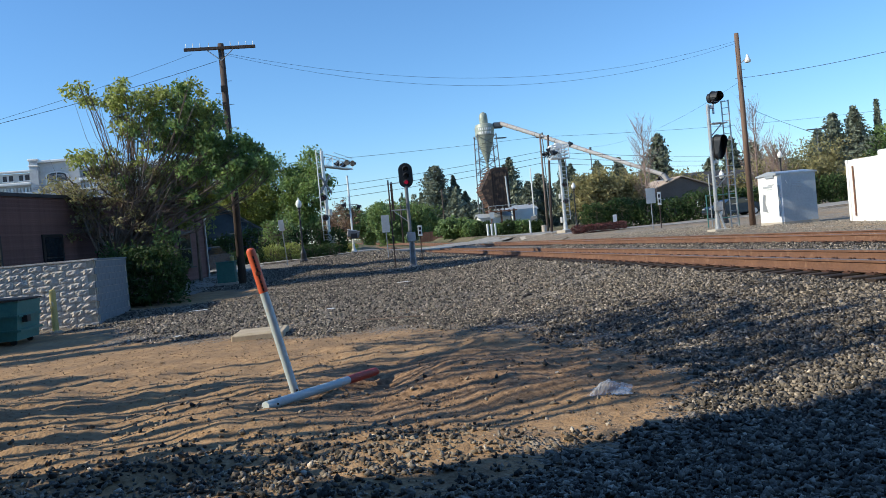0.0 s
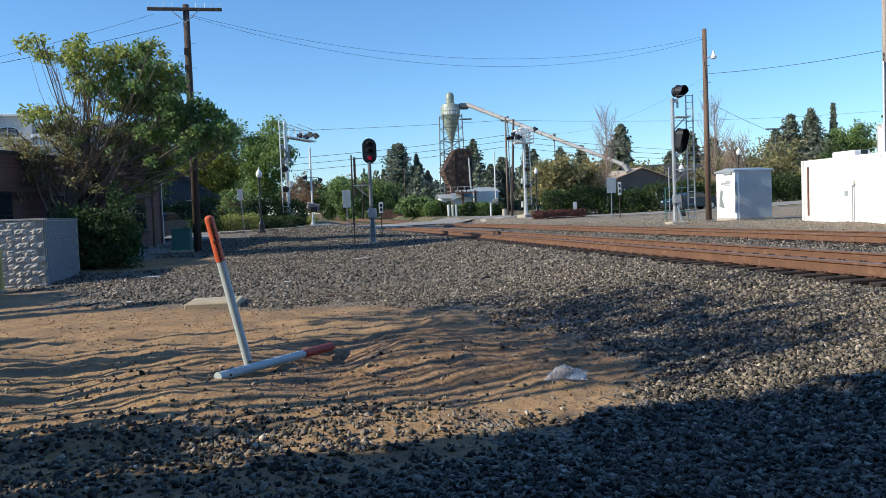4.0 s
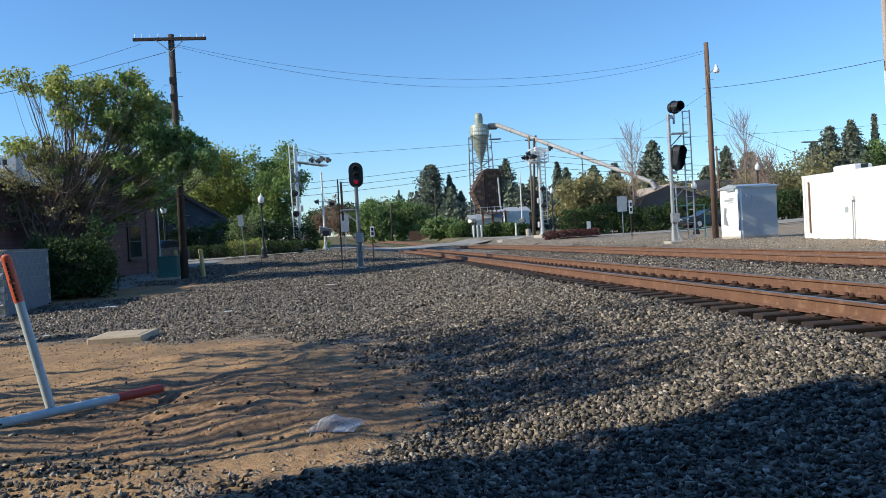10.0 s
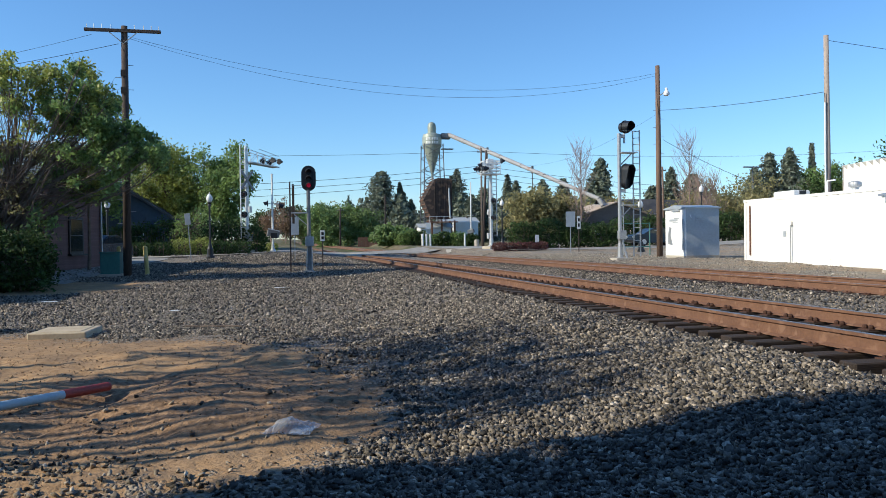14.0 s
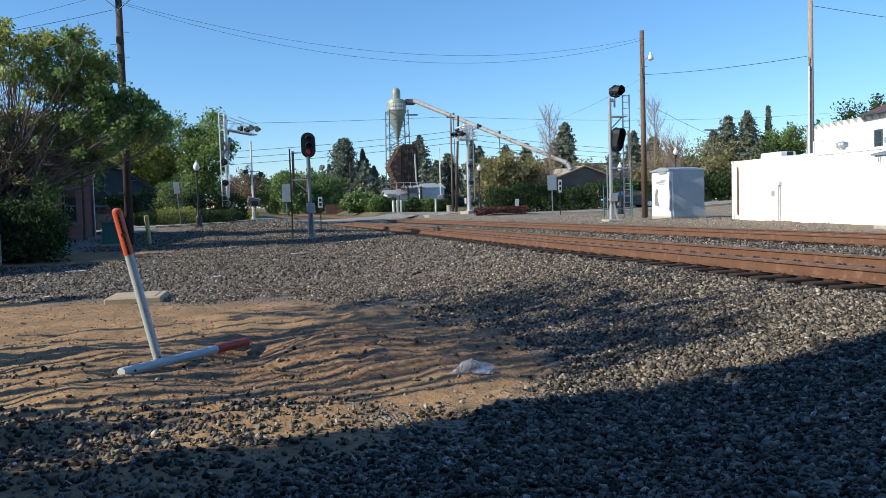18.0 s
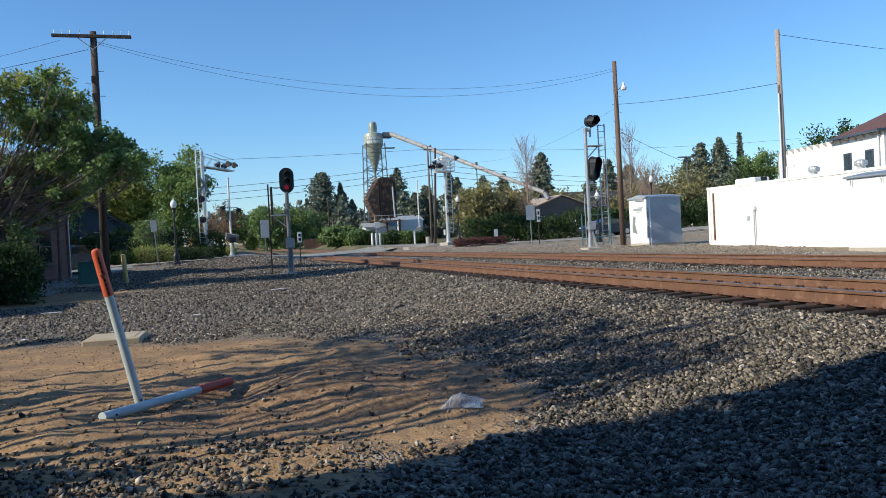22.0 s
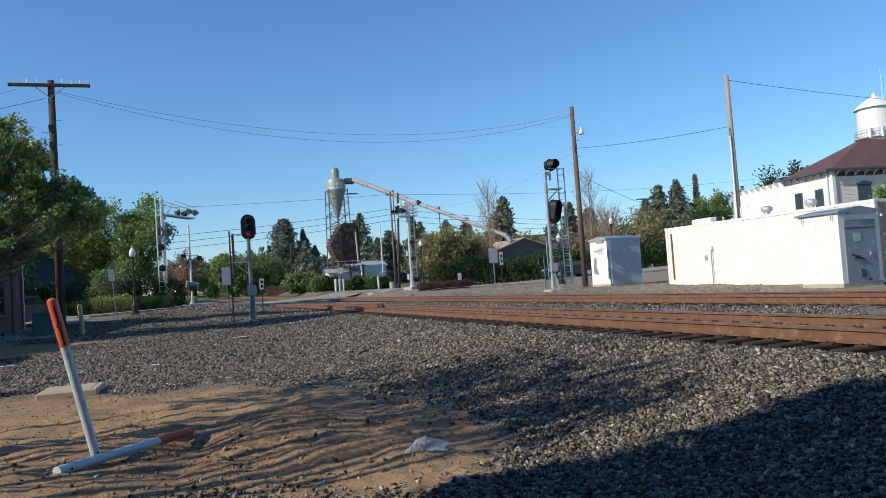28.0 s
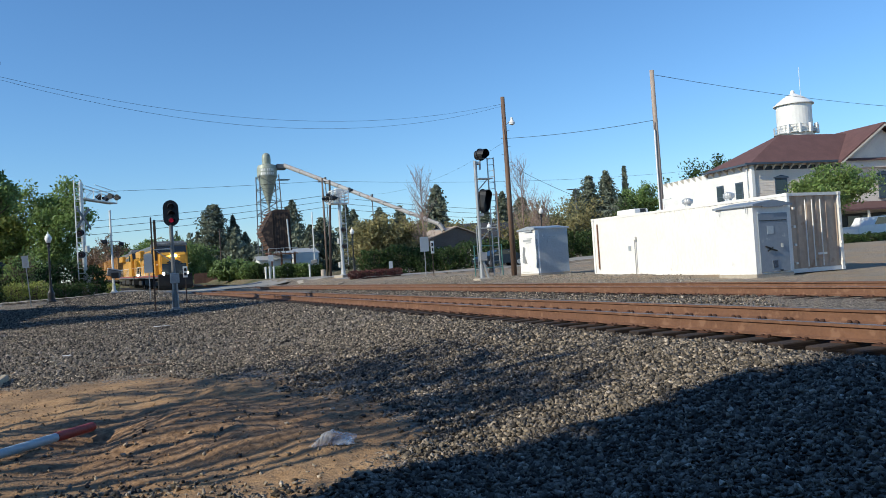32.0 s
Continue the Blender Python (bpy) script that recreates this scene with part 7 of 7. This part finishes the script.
def mill():
    x, y = 28.8, 141.5
    g = gz(x, y)
    s = thing("cyclone_tower", Matrix.Translation((x, y, g)), "pale green sheet-metal cyclone on a lattice frame", "cyclone separator")
    Z = lambda z: z - g
    part("cap", lathe(B(), [(0.78, Z(21.9)), (0.8, Z(23.2)), (0.74, Z(23.7)), (0.55, Z(24.05)), (0.15, Z(24.25))], 20), M["cone"], s)
    body = part("drum", lathe(B(), [(1.62, Z(19.3)), (1.8, Z(19.9)), (1.82, Z(21.3)), (1.6, Z(21.9)), (0.78, Z(22.15))], 28), M["cone"], s)
    part("cone", lathe(B(), [(0.2, Z(13.2)), (0.24, Z(14.6)), (1.6, Z(19.3))], 28), M["cone"], s)
    # faded white lettering on the drum, as bars
    for k in range(7):
        a = radians(-135 + 11 * k + (4 if k > 2 else 0))
        for z in (20.25, 20.95):
            part("faded_lettering_bar", box(B(), (1.83 * math.cos(a), 1.83 * math.sin(a), Z(z)), (0.03, 0.22, 0.44), Matrix.Rotation(a, 4, "Z")), M["trimwhite"], body)
    for u in (-1.85, 1.85):
        for v in (-1.85, 1.85):
            part("leg", rod(B(), (u * 1.15, v * 1.15, 0), (u * 0.95, v * 0.95, Z(20.0)), 0.11, n=6), M["locogrey"], s)
    for k in range(7):
        z0_, z1_ = Z(4 + 2.25 * k), Z(6.25 + 2.25 * k)
        for v in (-1.85, 1.85):
            part("brace", rod(B(), (-1.85, v, z0_), (1.85, v, z1_), 0.05, n=5), M["locogrey"], s)
            part("brace", rod(B(), (1.85, v, z0_), (-1.85, v, z1_), 0.05, n=5), M["locogrey"], s)
            part("girt", rod(B(), (-1.85, v, z1_), (1.85, v, z1_), 0.05, n=5), M["locogrey"], s)
            part("girt", rod(B(), (v, -1.85, z1_), (v, 1.85, z1_), 0.05, n=5), M["locogrey"], s)
    part("platform", box(B(), (2.9, 0, Z(19.2)), (2.2, 1.2, 0.12)), M["locogrey"], s)
    # duct from the drum down to the shed
    d = thing("duct", Matrix.Translation((x, y, g)), "long sloping pale metal duct with rusty bands", "duct")
    part("elbow", box(B(), (2.6, 0, Z(21.6)), (2.0, 1.2, 1.1), bevel=0.25), M["locogrey"], d)
    p0, p1 = Vector((3.3, 0, Z(21.9))), Vector((42.0 - x, 94.6 - y, Z(7.05)))
    n = 7
    for k in range(n):
        a, b = p0.lerp(p1, k / n), p0.lerp(p1, (k + 1) / n)
        sec = part("duct_section", rod(B(), a, b, 0.4 - 0.022 * k, n=14), M["duct"], d)
        part("band", rod(B(), b, b + (b - a).normalized() * 0.1, 0.42 - 0.022 * k, n=14), M["steel"], sec)
    part("elbow", rod(B(), p1, p1 + Vector((0.3, -0.4, -0.9)), 0.31, 0.28, 12), M["duct"], d)
    for k in (0.33, 0.64):
        q = p0.lerp(p1, k)
        part("strut", rod(B(), q, (q.x + 0.15, q.y, gz(x + q.x, y + q.y) - g), 0.08, n=6), M["steel"], d)
        part("clamp", box(B(), q + Vector((0, 0, 0.1)), (0.3, 0.5, 1.1), bevel=0.03), M["steel"], d)
    # rusty hexagonal bin on legs
    b = thing("storage_bin", Matrix.Translation((x, y - 3.2, g)), "rusted corrugated hexagonal storage bin on timber legs", "storage bin")
    out = [(-0.7, Z(12.9)), (-0.1, Z(13.3)), (2.4, Z(13.2)), (2.6, Z(5.9)), (-1.3, Z(5.9)), (-2.75, Z(9.3))]
    hull = part("hopper", prism(B(), out, "y", -2.2, 2.2), M["rust"], b)
    for k in range(12):
        f = k / 11
        a = Vector((-0.9 - 2.0 * min(1, f * 2) if f <= 0.5 else -2.9 + 1.5 * (f - 0.5) * 2, 0, Z(13.2) - 3.5 * min(1, f * 2) if f <= 0.5 else Z(9.7) - 4.1 * (f - 0.5) * 2))
        part("rib", rod(B(), (a.x, -2.25, a.z), (a.x, 2.25, a.z), 0.09, n=5), M["plank"], hull)
    for k in range(8):
        part("rib", box(B(), (-0.7 + 0.45 * k, -2.25, Z(9.4)), (0.08, 0.1, 7.2 - abs(k - 4) * 0.1)), M["rust"], hull)
    for u in (-1.2, 0.6, 3.0):
        for v in (-2.0, 2.0):
            part("leg", box(B(), (u, v, Z(5.6) / 2), (0.3, 0.3, Z(5.6))), M["plank"], b)
    part("deck", box(B(), (0.8, -2.6, Z(5.3)), (5.2, 1.0, 0.18)), M["plank"], b)
    part("deck_rail", rod(B(), (-1.8, -3.0, Z(6.3)), (3.4, -3.0, Z(6.3)), 0.06, n=5), M["sign"], b)
    for k in range(5):
        part("deck_post", rod(B(), (-1.8 + 1.3 * k, -3.0, Z(5.3)), (-1.8 + 1.3 * k, -3.0, Z(6.3)), 0.05, n=5), M["sign"], b)
    part("chute", rod(B(), (1.9, -2.4, Z(11.5)), (2.1, -2.4, Z(6.0)), 0.16, n=8), M["sign"], b)
    sh = gable_house(25.6, 137.0, 5.6, 4.0, 4.5, 5.0, "trimwhite", "sign", "small white shed below the storage bin", "x", "shed")


mill()
gable_house(31.6, 146.0, 7.0, 6.0, 5.6, 6.4, "shedwall", "sign", "low grey metal shed beside the mill", "x", "shed")
bx = thing("box_trailer", at_ground(34.9, 141.0), "white box trailer parked by the mill", "trailer")
part("body", box(B(), (0, 0, 2.5), (4.4, 2.5, 3.2), bevel=0.04), M["trimwhite"], bx)
part("undercarriage", box(B(), (0, 0, 0.45), (3.0, 2.0, 0.3)), M["under"], bx)
for u in (-1.1, 1.1):
    part("wheel", rod(B(), (u, -1.15, 0.4), (u, -0.9, 0.4), 0.4, n=14), M["rubber"], bx)
fen = thing("board_fence", at_ground(13.2, 125.0), "low rusty brown board fence beyond the street", "fence")
for k in range(24):
    part("board", box(B(), (0.3 * k, 0, 0.8), (0.28, 0.04, 1.6 + random.uniform(-0.04, 0.04))), M["plank"], fen)
for k in range(5):
    part("post", box(B(), (1.8 * k, 0.08, 0.75), (0.12, 0.12, 1.6)), M["plank"], fen)


# ---- road vehicles ----
def car(x, y, yaw, m, label, kind="sedan", L=4.5, W=1.8, H=1.45):
    s = thing("car" if kind == "sedan" else "pickup_truck", at_ground(x, y, yaw, 0.05), label, "car" if kind == "sedan" else "pickup truck", "parked vehicles")
    if kind == "sedan":
        side = [(-L / 2, 0.35), (-L / 2, 0.75), (-L / 2 + 0.25, 0.92), (-L * 0.3, 0.97), (-L * 0.12, H - 0.03), (L * 0.14, H), (L * 0.33, 1.02), (L / 2 - 0.1, 0.95), (L / 2, 0.7), (L / 2, 0.35), (L * 0.4, 0.25), (-L * 0.4, 0.25)]
        glassy = [(-L * 0.26, 1.0), (-L * 0.11, H - 0.1), (L * 0.13, H - 0.08), (L * 0.29, 1.03)]
    else:
        side = [(-L / 2, 0.5), (-L / 2, 0.95), (-L * 0.42, 1.12), (-L * 0.22, 1.18), (-L * 0.12, H - 0.03), (L * 0.12, H), (L * 0.16, 1.2), (L / 2, 1.18), (L / 2, 0.55), (L * 0.4, 0.42), (-L * 0.4, 0.42)]
        glassy = [(-L * 0.19, 1.22), (-L * 0.11, H - 0.1), (L * 0.1, H - 0.1), (L * 0.13, 1.22)]
    bm = prism(B(), side, "y", -W / 2, W / 2)
    bmesh.ops.bevel(bm, geom=list(bm.edges), offset=0.06, segments=2, affect="EDGES")
    body = part("body", bm, m, s, smooth=False)
    part("side_window", prism(B(), glassy, "y", -W / 2 - 0.006, W / 2 + 0.006), M["window"], s)
    for u in (-L * 0.31, L * 0.31):
        for v in (-1, 1):
            w = part("wheel", rod(B(), (u, v * (W / 2 - 0.2), 0.33), (u, v * (W / 2 + 0.02), 0.33), 0.34, n=20), M["rubber"], s)
            part("rim", rod(B(), (u, v * (W / 2 + 0.02), 0.33), (u, v * (W / 2 + 0.035), 0.33), 0.21, n=16), M["alu"], w)
    for v in (-0.6, 0.6):
        part("headlight", box(B(), (-L / 2 + 0.06, v, 0.74), (0.1, 0.3, 0.13), bevel=0.03), M["alu"], s)
        part("tail_light", box(B(), (L / 2 - 0.04, v, 0.82), (0.08, 0.26, 0.16), bevel=0.02), M["red"], s)
    part("bumper", box(B(), (-L / 2 + 0.02, 0, 0.45), (0.14, W * 0.95, 0.18), bevel=0.04), M["black"], s)


car(31.1, 58.2, 0, M["carblue"], "dark blue sedan parked along the lane")
car(-8.2, 42.0, 75, M["carblue"], "dark sedan parked by the brick building")
car(54.3, 40.2, 0, M["carwhite"], "white crew-cab pickup parked before the station", "pickup", 5.7, 1.95, 1.85)

# green gate frame behind the tall signal
gf = thing("pipe_gate", at_ground(20.0, 41.5), "green painted pipe gate frame", "gate")
for u in (0.3, 0.55, 2.2):
    part("post", rod(B(), (u, 0, -0.1), (u, 0, 1.9 + (1.2 if u == 0.55 else 0)), 0.035, n=8), M["green"] if u != 0.55 else M["galv"], gf)
part("rail", rod(B(), (0.3, 0, 1.85), (2.2, 0, 1.85), 0.03, n=8), M["green"], gf)
part("rail", rod(B(), (0.3, 0, 0.5), (2.2, 0, 0.5), 0.03, n=8), M["green"], gf)
tall = thing("street_light", at_ground(76.7, 112.7), "tall parking lot light with flat twin heads", "street light")
part("post", rod(B(), (0, 0, 0), (0, 0, 11.6), 0.12, 0.09, 8), M["locogrey"], tall)
part("head", box(B(), (-0.9, 0, 11.6), (1.5, 0.5, 0.18)), M["locogrey"], tall)
part("head", box(B(), (0.8, 0, 11.6), (1.2, 0.5, 0.18)), M["locogrey"], tall)


# ---- cables ----
def cable(a, b, drop, label, r=0.006, n=20):
    tagged(part("cable", sag(a, b, drop, r, n), M["wire"], None), label, "cable", "overhead cables")


for k, u in enumerate((0.45, 0.8)):
    cable((-5.1 + 0.2 * k, 33.4, 10.3 - 0.12 * k), (20.9, 37.9, 10.55 - 0.12 * k), 1.5 + 0.25 * k, "thin black overhead cable between poles")
cable((-5.3, 33.4, 9.95), (-19.9, 26.6, 5.4), 0.35, "thin black overhead cable to the west", 0.009)
cable((-6.3, 33.4, 10.3), (-18.7, 26.6, 5.3), 0.3, "thin black overhead cable to the west", 0.006)
cable((20.93, 37.8, 8.55), (23.55, 28.2, 7.75), 0.12, "twisted overhead cable between poles", 0.011, 14)
cable((23.55, 28.2, 9.9), (90, 40, 13.4), 1.4, "thin black overhead cable towards the station", 0.011)
cable((20.93, 37.9, 8.4), (22.9, 82.0, 11.2), 1.9, "thin overhead cable to the crossing")
cable((21.2, 37.9, 7.0), (26.5, 33.0, 3.4), 0.3, "slack service cable down to the container", 0.01)
for k in range(3):
    cable((-70, 92, 10.4 - 0.5 * k), (26.2, 95.7, 11.4 - 0.75 * k), 2.6 + 0.1 * k, "thin overhead street cable", 0.024, 36)
    cable((26.3, 95.7, 11.4 - 0.75 * k), (120, 122, 12.0 - 0.5 * k), 2.4, "thin overhead street cable", 0.024, 30)
cable((-60, 92, 13.5), (26.2, 95.7, 13.3), 1.2, "thin overhead street cable", 0.018, 30)
cable((26.3, 95.7, 13.3), (130, 118, 19.0), 1.6, "thin overhead street cable", 0.018, 30)
cable((26.3, 95.7, 10.6), (22.75, 82.0, 10.9), 0.5, "thin overhead cable between two poles", 0.018)


# ---- train ----
LAMP = glow("lit headlight", (1.0, 0.86, 0.6), 60)
WARM = glow("lit ditch light", (1.0, 0.72, 0.38), 40)


def wheelset(parent, y, r=0.5):
    for v in (-0.75, 0.75):
        part("wheel", rod(B(), (v - 0.07, y, r), (v + 0.07, y, r), r, n=20), M["under"], parent)
    part("axle", rod(B(), (-0.7, y, r), (0.7, y, r), 0.09, n=8), M["under"], parent)


def locomotive(name_label):
    """Nose towards -y, coupler face at y = 0, wheels on z = 0."""
    s = thing("locomotive", Matrix(), name_label, "locomotive", "train")
    L = 22.0
    part("underframe", box(B(), (0, L / 2 + 0.2, 1.35), (3.0, L - 0.8, 0.3), bevel=0.04), M["locogrey"], s)
    part("pilot", prism(B(), [(0.25, 0.15), (0.05, 0.5), (0.1, 1.45), (0.8, 1.45), (0.8, 0.15)], "x", -1.5, 1.5), M["under"], s)
    nose = prism(B(), [(0.55, 1.5), (0.6, 3.3), (0.95, 3.62), (2.5, 3.68), (2.5, 1.5)], "x", -1.2, 1.2)
    bmesh.ops.bevel(nose, geom=list(nose.edges), offset=0.12, segments=2, affect="EDGES")
    nose_ob = part("nose", nose, M["loco"], s)
    part("nose_band", box(B(), (0, 0.53, 2.0), (2.2, 0.1, 1.1), bevel=0.03), M["carblue"], nose_ob, "dark grey lower nose")
    part("nose_emblem", prism(B(), [(-0.75, 2.62), (-0.3, 2.86), (0.3, 2.86), (0.75, 2.62), (0.2, 2.5), (-0.2, 2.5)], "y", 0.46, 0.56), M["carblue"], nose_ob, "dark blue winged emblem")
    part("nose_door", box(B(), (0.75, 0.54, 2.6), (0.5, 0.06, 1.5), bevel=0.02), M["loco"], nose_ob)
    part("anticlimber", box(B(), (0, 0.3, 1.5), (3.0, 0.6, 0.14), bevel=0.03), M["under"], s)
    for v in (-0.5, 0, 0.5):
        part("grab_iron", rod(B(), (v - 0.2, 0.5, 1.75), (v + 0.2, 0.5, 1.75), 0.02, n=5), M["trimwhite"], nose_ob)
    cab = prism(B(), [(2.1, 1.5), (2.1, 3.3), (1.95, 3.5), (2.3, 4.35), (2.6, 4.6), (4.9, 4.6), (4.9, 1.5)], "x", -1.52, 1.52)
    bmesh.ops.bevel(cab, geom=list(cab.edges), offset=0.08, segments=2, affect="EDGES")
    cab_ob = part("cab", cab, M["loco"], s)
    part("cab_roof", prism(B(), [(2.5, 4.58), (4.95, 4.58), (4.8, 4.76), (2.7, 4.76)], "x", -1.35, 1.35), M["locogrey"], s)
    part("cab_brow", box(B(), (0, 2.42, 4.42), (3.0, 0.5, 0.34), bevel=0.06), M["locogrey"], cab_ob, "dark grey band over the windscreen")
    for v in (-0.72, 0.72):
        part("windscreen", box(B(), (v, 2.04, 3.92), (1.3, 0.06, 0.66), Matrix.Rotation(radians(-21), 4, "X")), M["window"], cab_ob)
    part("cab_band", box(B(), (0, 3.6, 4.36), (3.08, 2.5, 0.42), bevel=0.05), M["locogrey"], cab_ob, "dark grey band round the cab top")
    for v in (-1.53, 1.53):
        part("side_window", box(B(), (v, 3.6, 3.72), (0.05, 1.4, 0.7)), M["window"], cab_ob)
    part("number_board", box(B(), (0, 2.3, 4.46), (1.4, 0.2, 0.22)), M["trimwhite"], cab_ob)
    for v in (-0.12, 0.12):
        part("headlight", rod(B(), (v, 0.5, 3.3), (v, 0.7, 3.3), 0.13, n=14), LAMP, nose_ob, "lit headlight")
    for v in (-1.05, 1.05):
        part("ditch_light", rod(B(), (v, 0.0, 1.62), (v, 0.15, 1.62), 0.13, n=14), WARM, s, "lit ditch light")
    hood_bm = box(B(), (0, 12.6, 2.9), (1.9, 15.2, 2.9), bevel=0.1)
    hood_ob = part("long_hood", hood_bm, M["loco"], s)
    part("hood_roof", box(B(), (0, 12.6, 4.3), (1.94, 15.24, 0.5), bevel=0.08), M["locogrey"], s)
    for k in range(5):
        part("roof_fan", rod(B(), (0, 14 + 1.4 * k, 4.5), (0, 14 + 1.4 * k, 4.68), 0.6, n=16), M["locogrey"], s)
    part("radiator_flare", box(B(), (0, 17.6, 3.9), (2.9, 4.6, 0.8), bevel=0.08), M["loco"], s)
    for k in range(14):
        part("hood_door", box(B(), (-0.97, 5.9 + 1.02 * k, 2.6), (0.03, 0.9, 1.7)), M["loco"], hood_ob)
        part("grille", box(B(), (-0.985, 5.9 + 1.02 * k, 3.75), (0.03, 0.8, 0.4)), M["locogrey"], hood_ob)
    part("red_sill_stripe", box(B(), (-1.51, L / 2, 1.42), (0.03, L - 1.2, 0.1)), M["red"], s)
    for v in (-1.46, 1.46):
        part("hand_rail", rod(B(), (v, 0.3, 2.5), (v, 1.8, 2.5), 0.025, n=6), M["trimwhite"], s)
        part("hand_rail", rod(B(), (v, 5.2, 2.5), (v, L - 0.6, 2.5), 0.025, n=6), M["trimwhite"], s)
        for k in range(11):
            part("stanchion", rod(B(), (v, 5.3 + 1.6 * k, 1.5), (v, 5.3 + 1.6 * k, 2.5), 0.022, n=5), M["trimwhite"], s)
        part("step", box(B(), (v * 0.95, 0.35, 0.8), (0.3, 0.5, 0.9)), M["under"], s)
    part("fuel_tank", box(B(), (0, L / 2, 0.85), (2.6, 5.0, 0.85), bevel=0.15), M["under"], s)
    for c in (4.0, 18.2):
        tr_ = part("truck_frame", box(B(), (0, c, 0.72), (2.4, 4.6, 0.5), bevel=0.06), M["under"], s)
        for k in (-1.8, 0, 1.8):
            wheelset(tr_, c + k)
    part("coupler", box(B(), (0, -0.1, 0.9), (0.3, 0.5, 0.3)), M["under"], s)
    return s


def boxcar(label):
    s = thing("boxcar", Matrix(), label, "boxcar", "train")
    L = 16.5
    body = part("body", box(B(), (0, L / 2, 2.75), (3.0, L - 0.7, 3.3), bevel=0.04), M["boxcar"], s)
    part("roof", prism(B(), [(-1.55, 4.4), (0, 4.62), (1.55, 4.4)], "y", 0.3, L - 0.3), M["alu"], s)
    for v in (-1.52, 1.52):
        for k in range(15):
            part("rib", box(B(), (v, 0.8 + 1.06 * k, 2.75), (0.06, 0.1, 3.2)), M["boxcar"], body)
        part("door", box(B(), (v * 1.02, L / 2, 2.65), (0.06, 3.2, 2.9)), M["boxcar"], body)
        part("sill", box(B(), (v * 0.98, L / 2, 1.05), (0.1, L - 0.7, 0.25)), M["under"], body)
    for k in range(8):
        part("ladder_rung", rod(B(), (-1.45, 0.33, 1.3 + 0.38 * k), (-1.0, 0.33, 1.3 + 0.38 * k), 0.02, n=5), M["under"], s)
    for c in (2.2, L - 2.2):
        tr_ = part("truck_frame", box(B(), (0, c, 0.6), (2.2, 2.6, 0.35), bevel=0.05), M["under"], s)
        for k in (-0.85, 0.85):
            wheelset(tr_, c + k, 0.44)
    return s


lead = locomotive("yellow and grey diesel locomotive with lit headlights")
second = locomotive("yellow and grey second diesel locomotive")
cars = [boxcar("weathered yellow boxcar behind the locomotives") for k in range(4)]

SPEED, AT_END = 19.3, 75.5


def train_rows(back, length):
    rows = []
    for t in (0, 4, 8, 12, 16, 20, 24, 26, 28, 29, 30, 30.5, 31, 31.5, 32):
        s = AT_END + SPEED * (32 - t) + back
        a, _ = track_at(7.455, s)
        b, _ = track_at(7.455, s + length)
        d = b - a
        rows.append((t, Matrix.Translation(a) @ Matrix.Rotation(math.atan2(-d.x, d.y), 4, "Z") @ Matrix.Rotation(math.atan2(d.z, d.xy.length), 4, "X")))
    return rows


def motions():
    back = 0.0
    for ob, length in [(lead, 22.3), (second, 22.3)] + [(c, 16.7) for c in cars]:
        walk(ob, train_rows(back, length))
        back += length


motions()
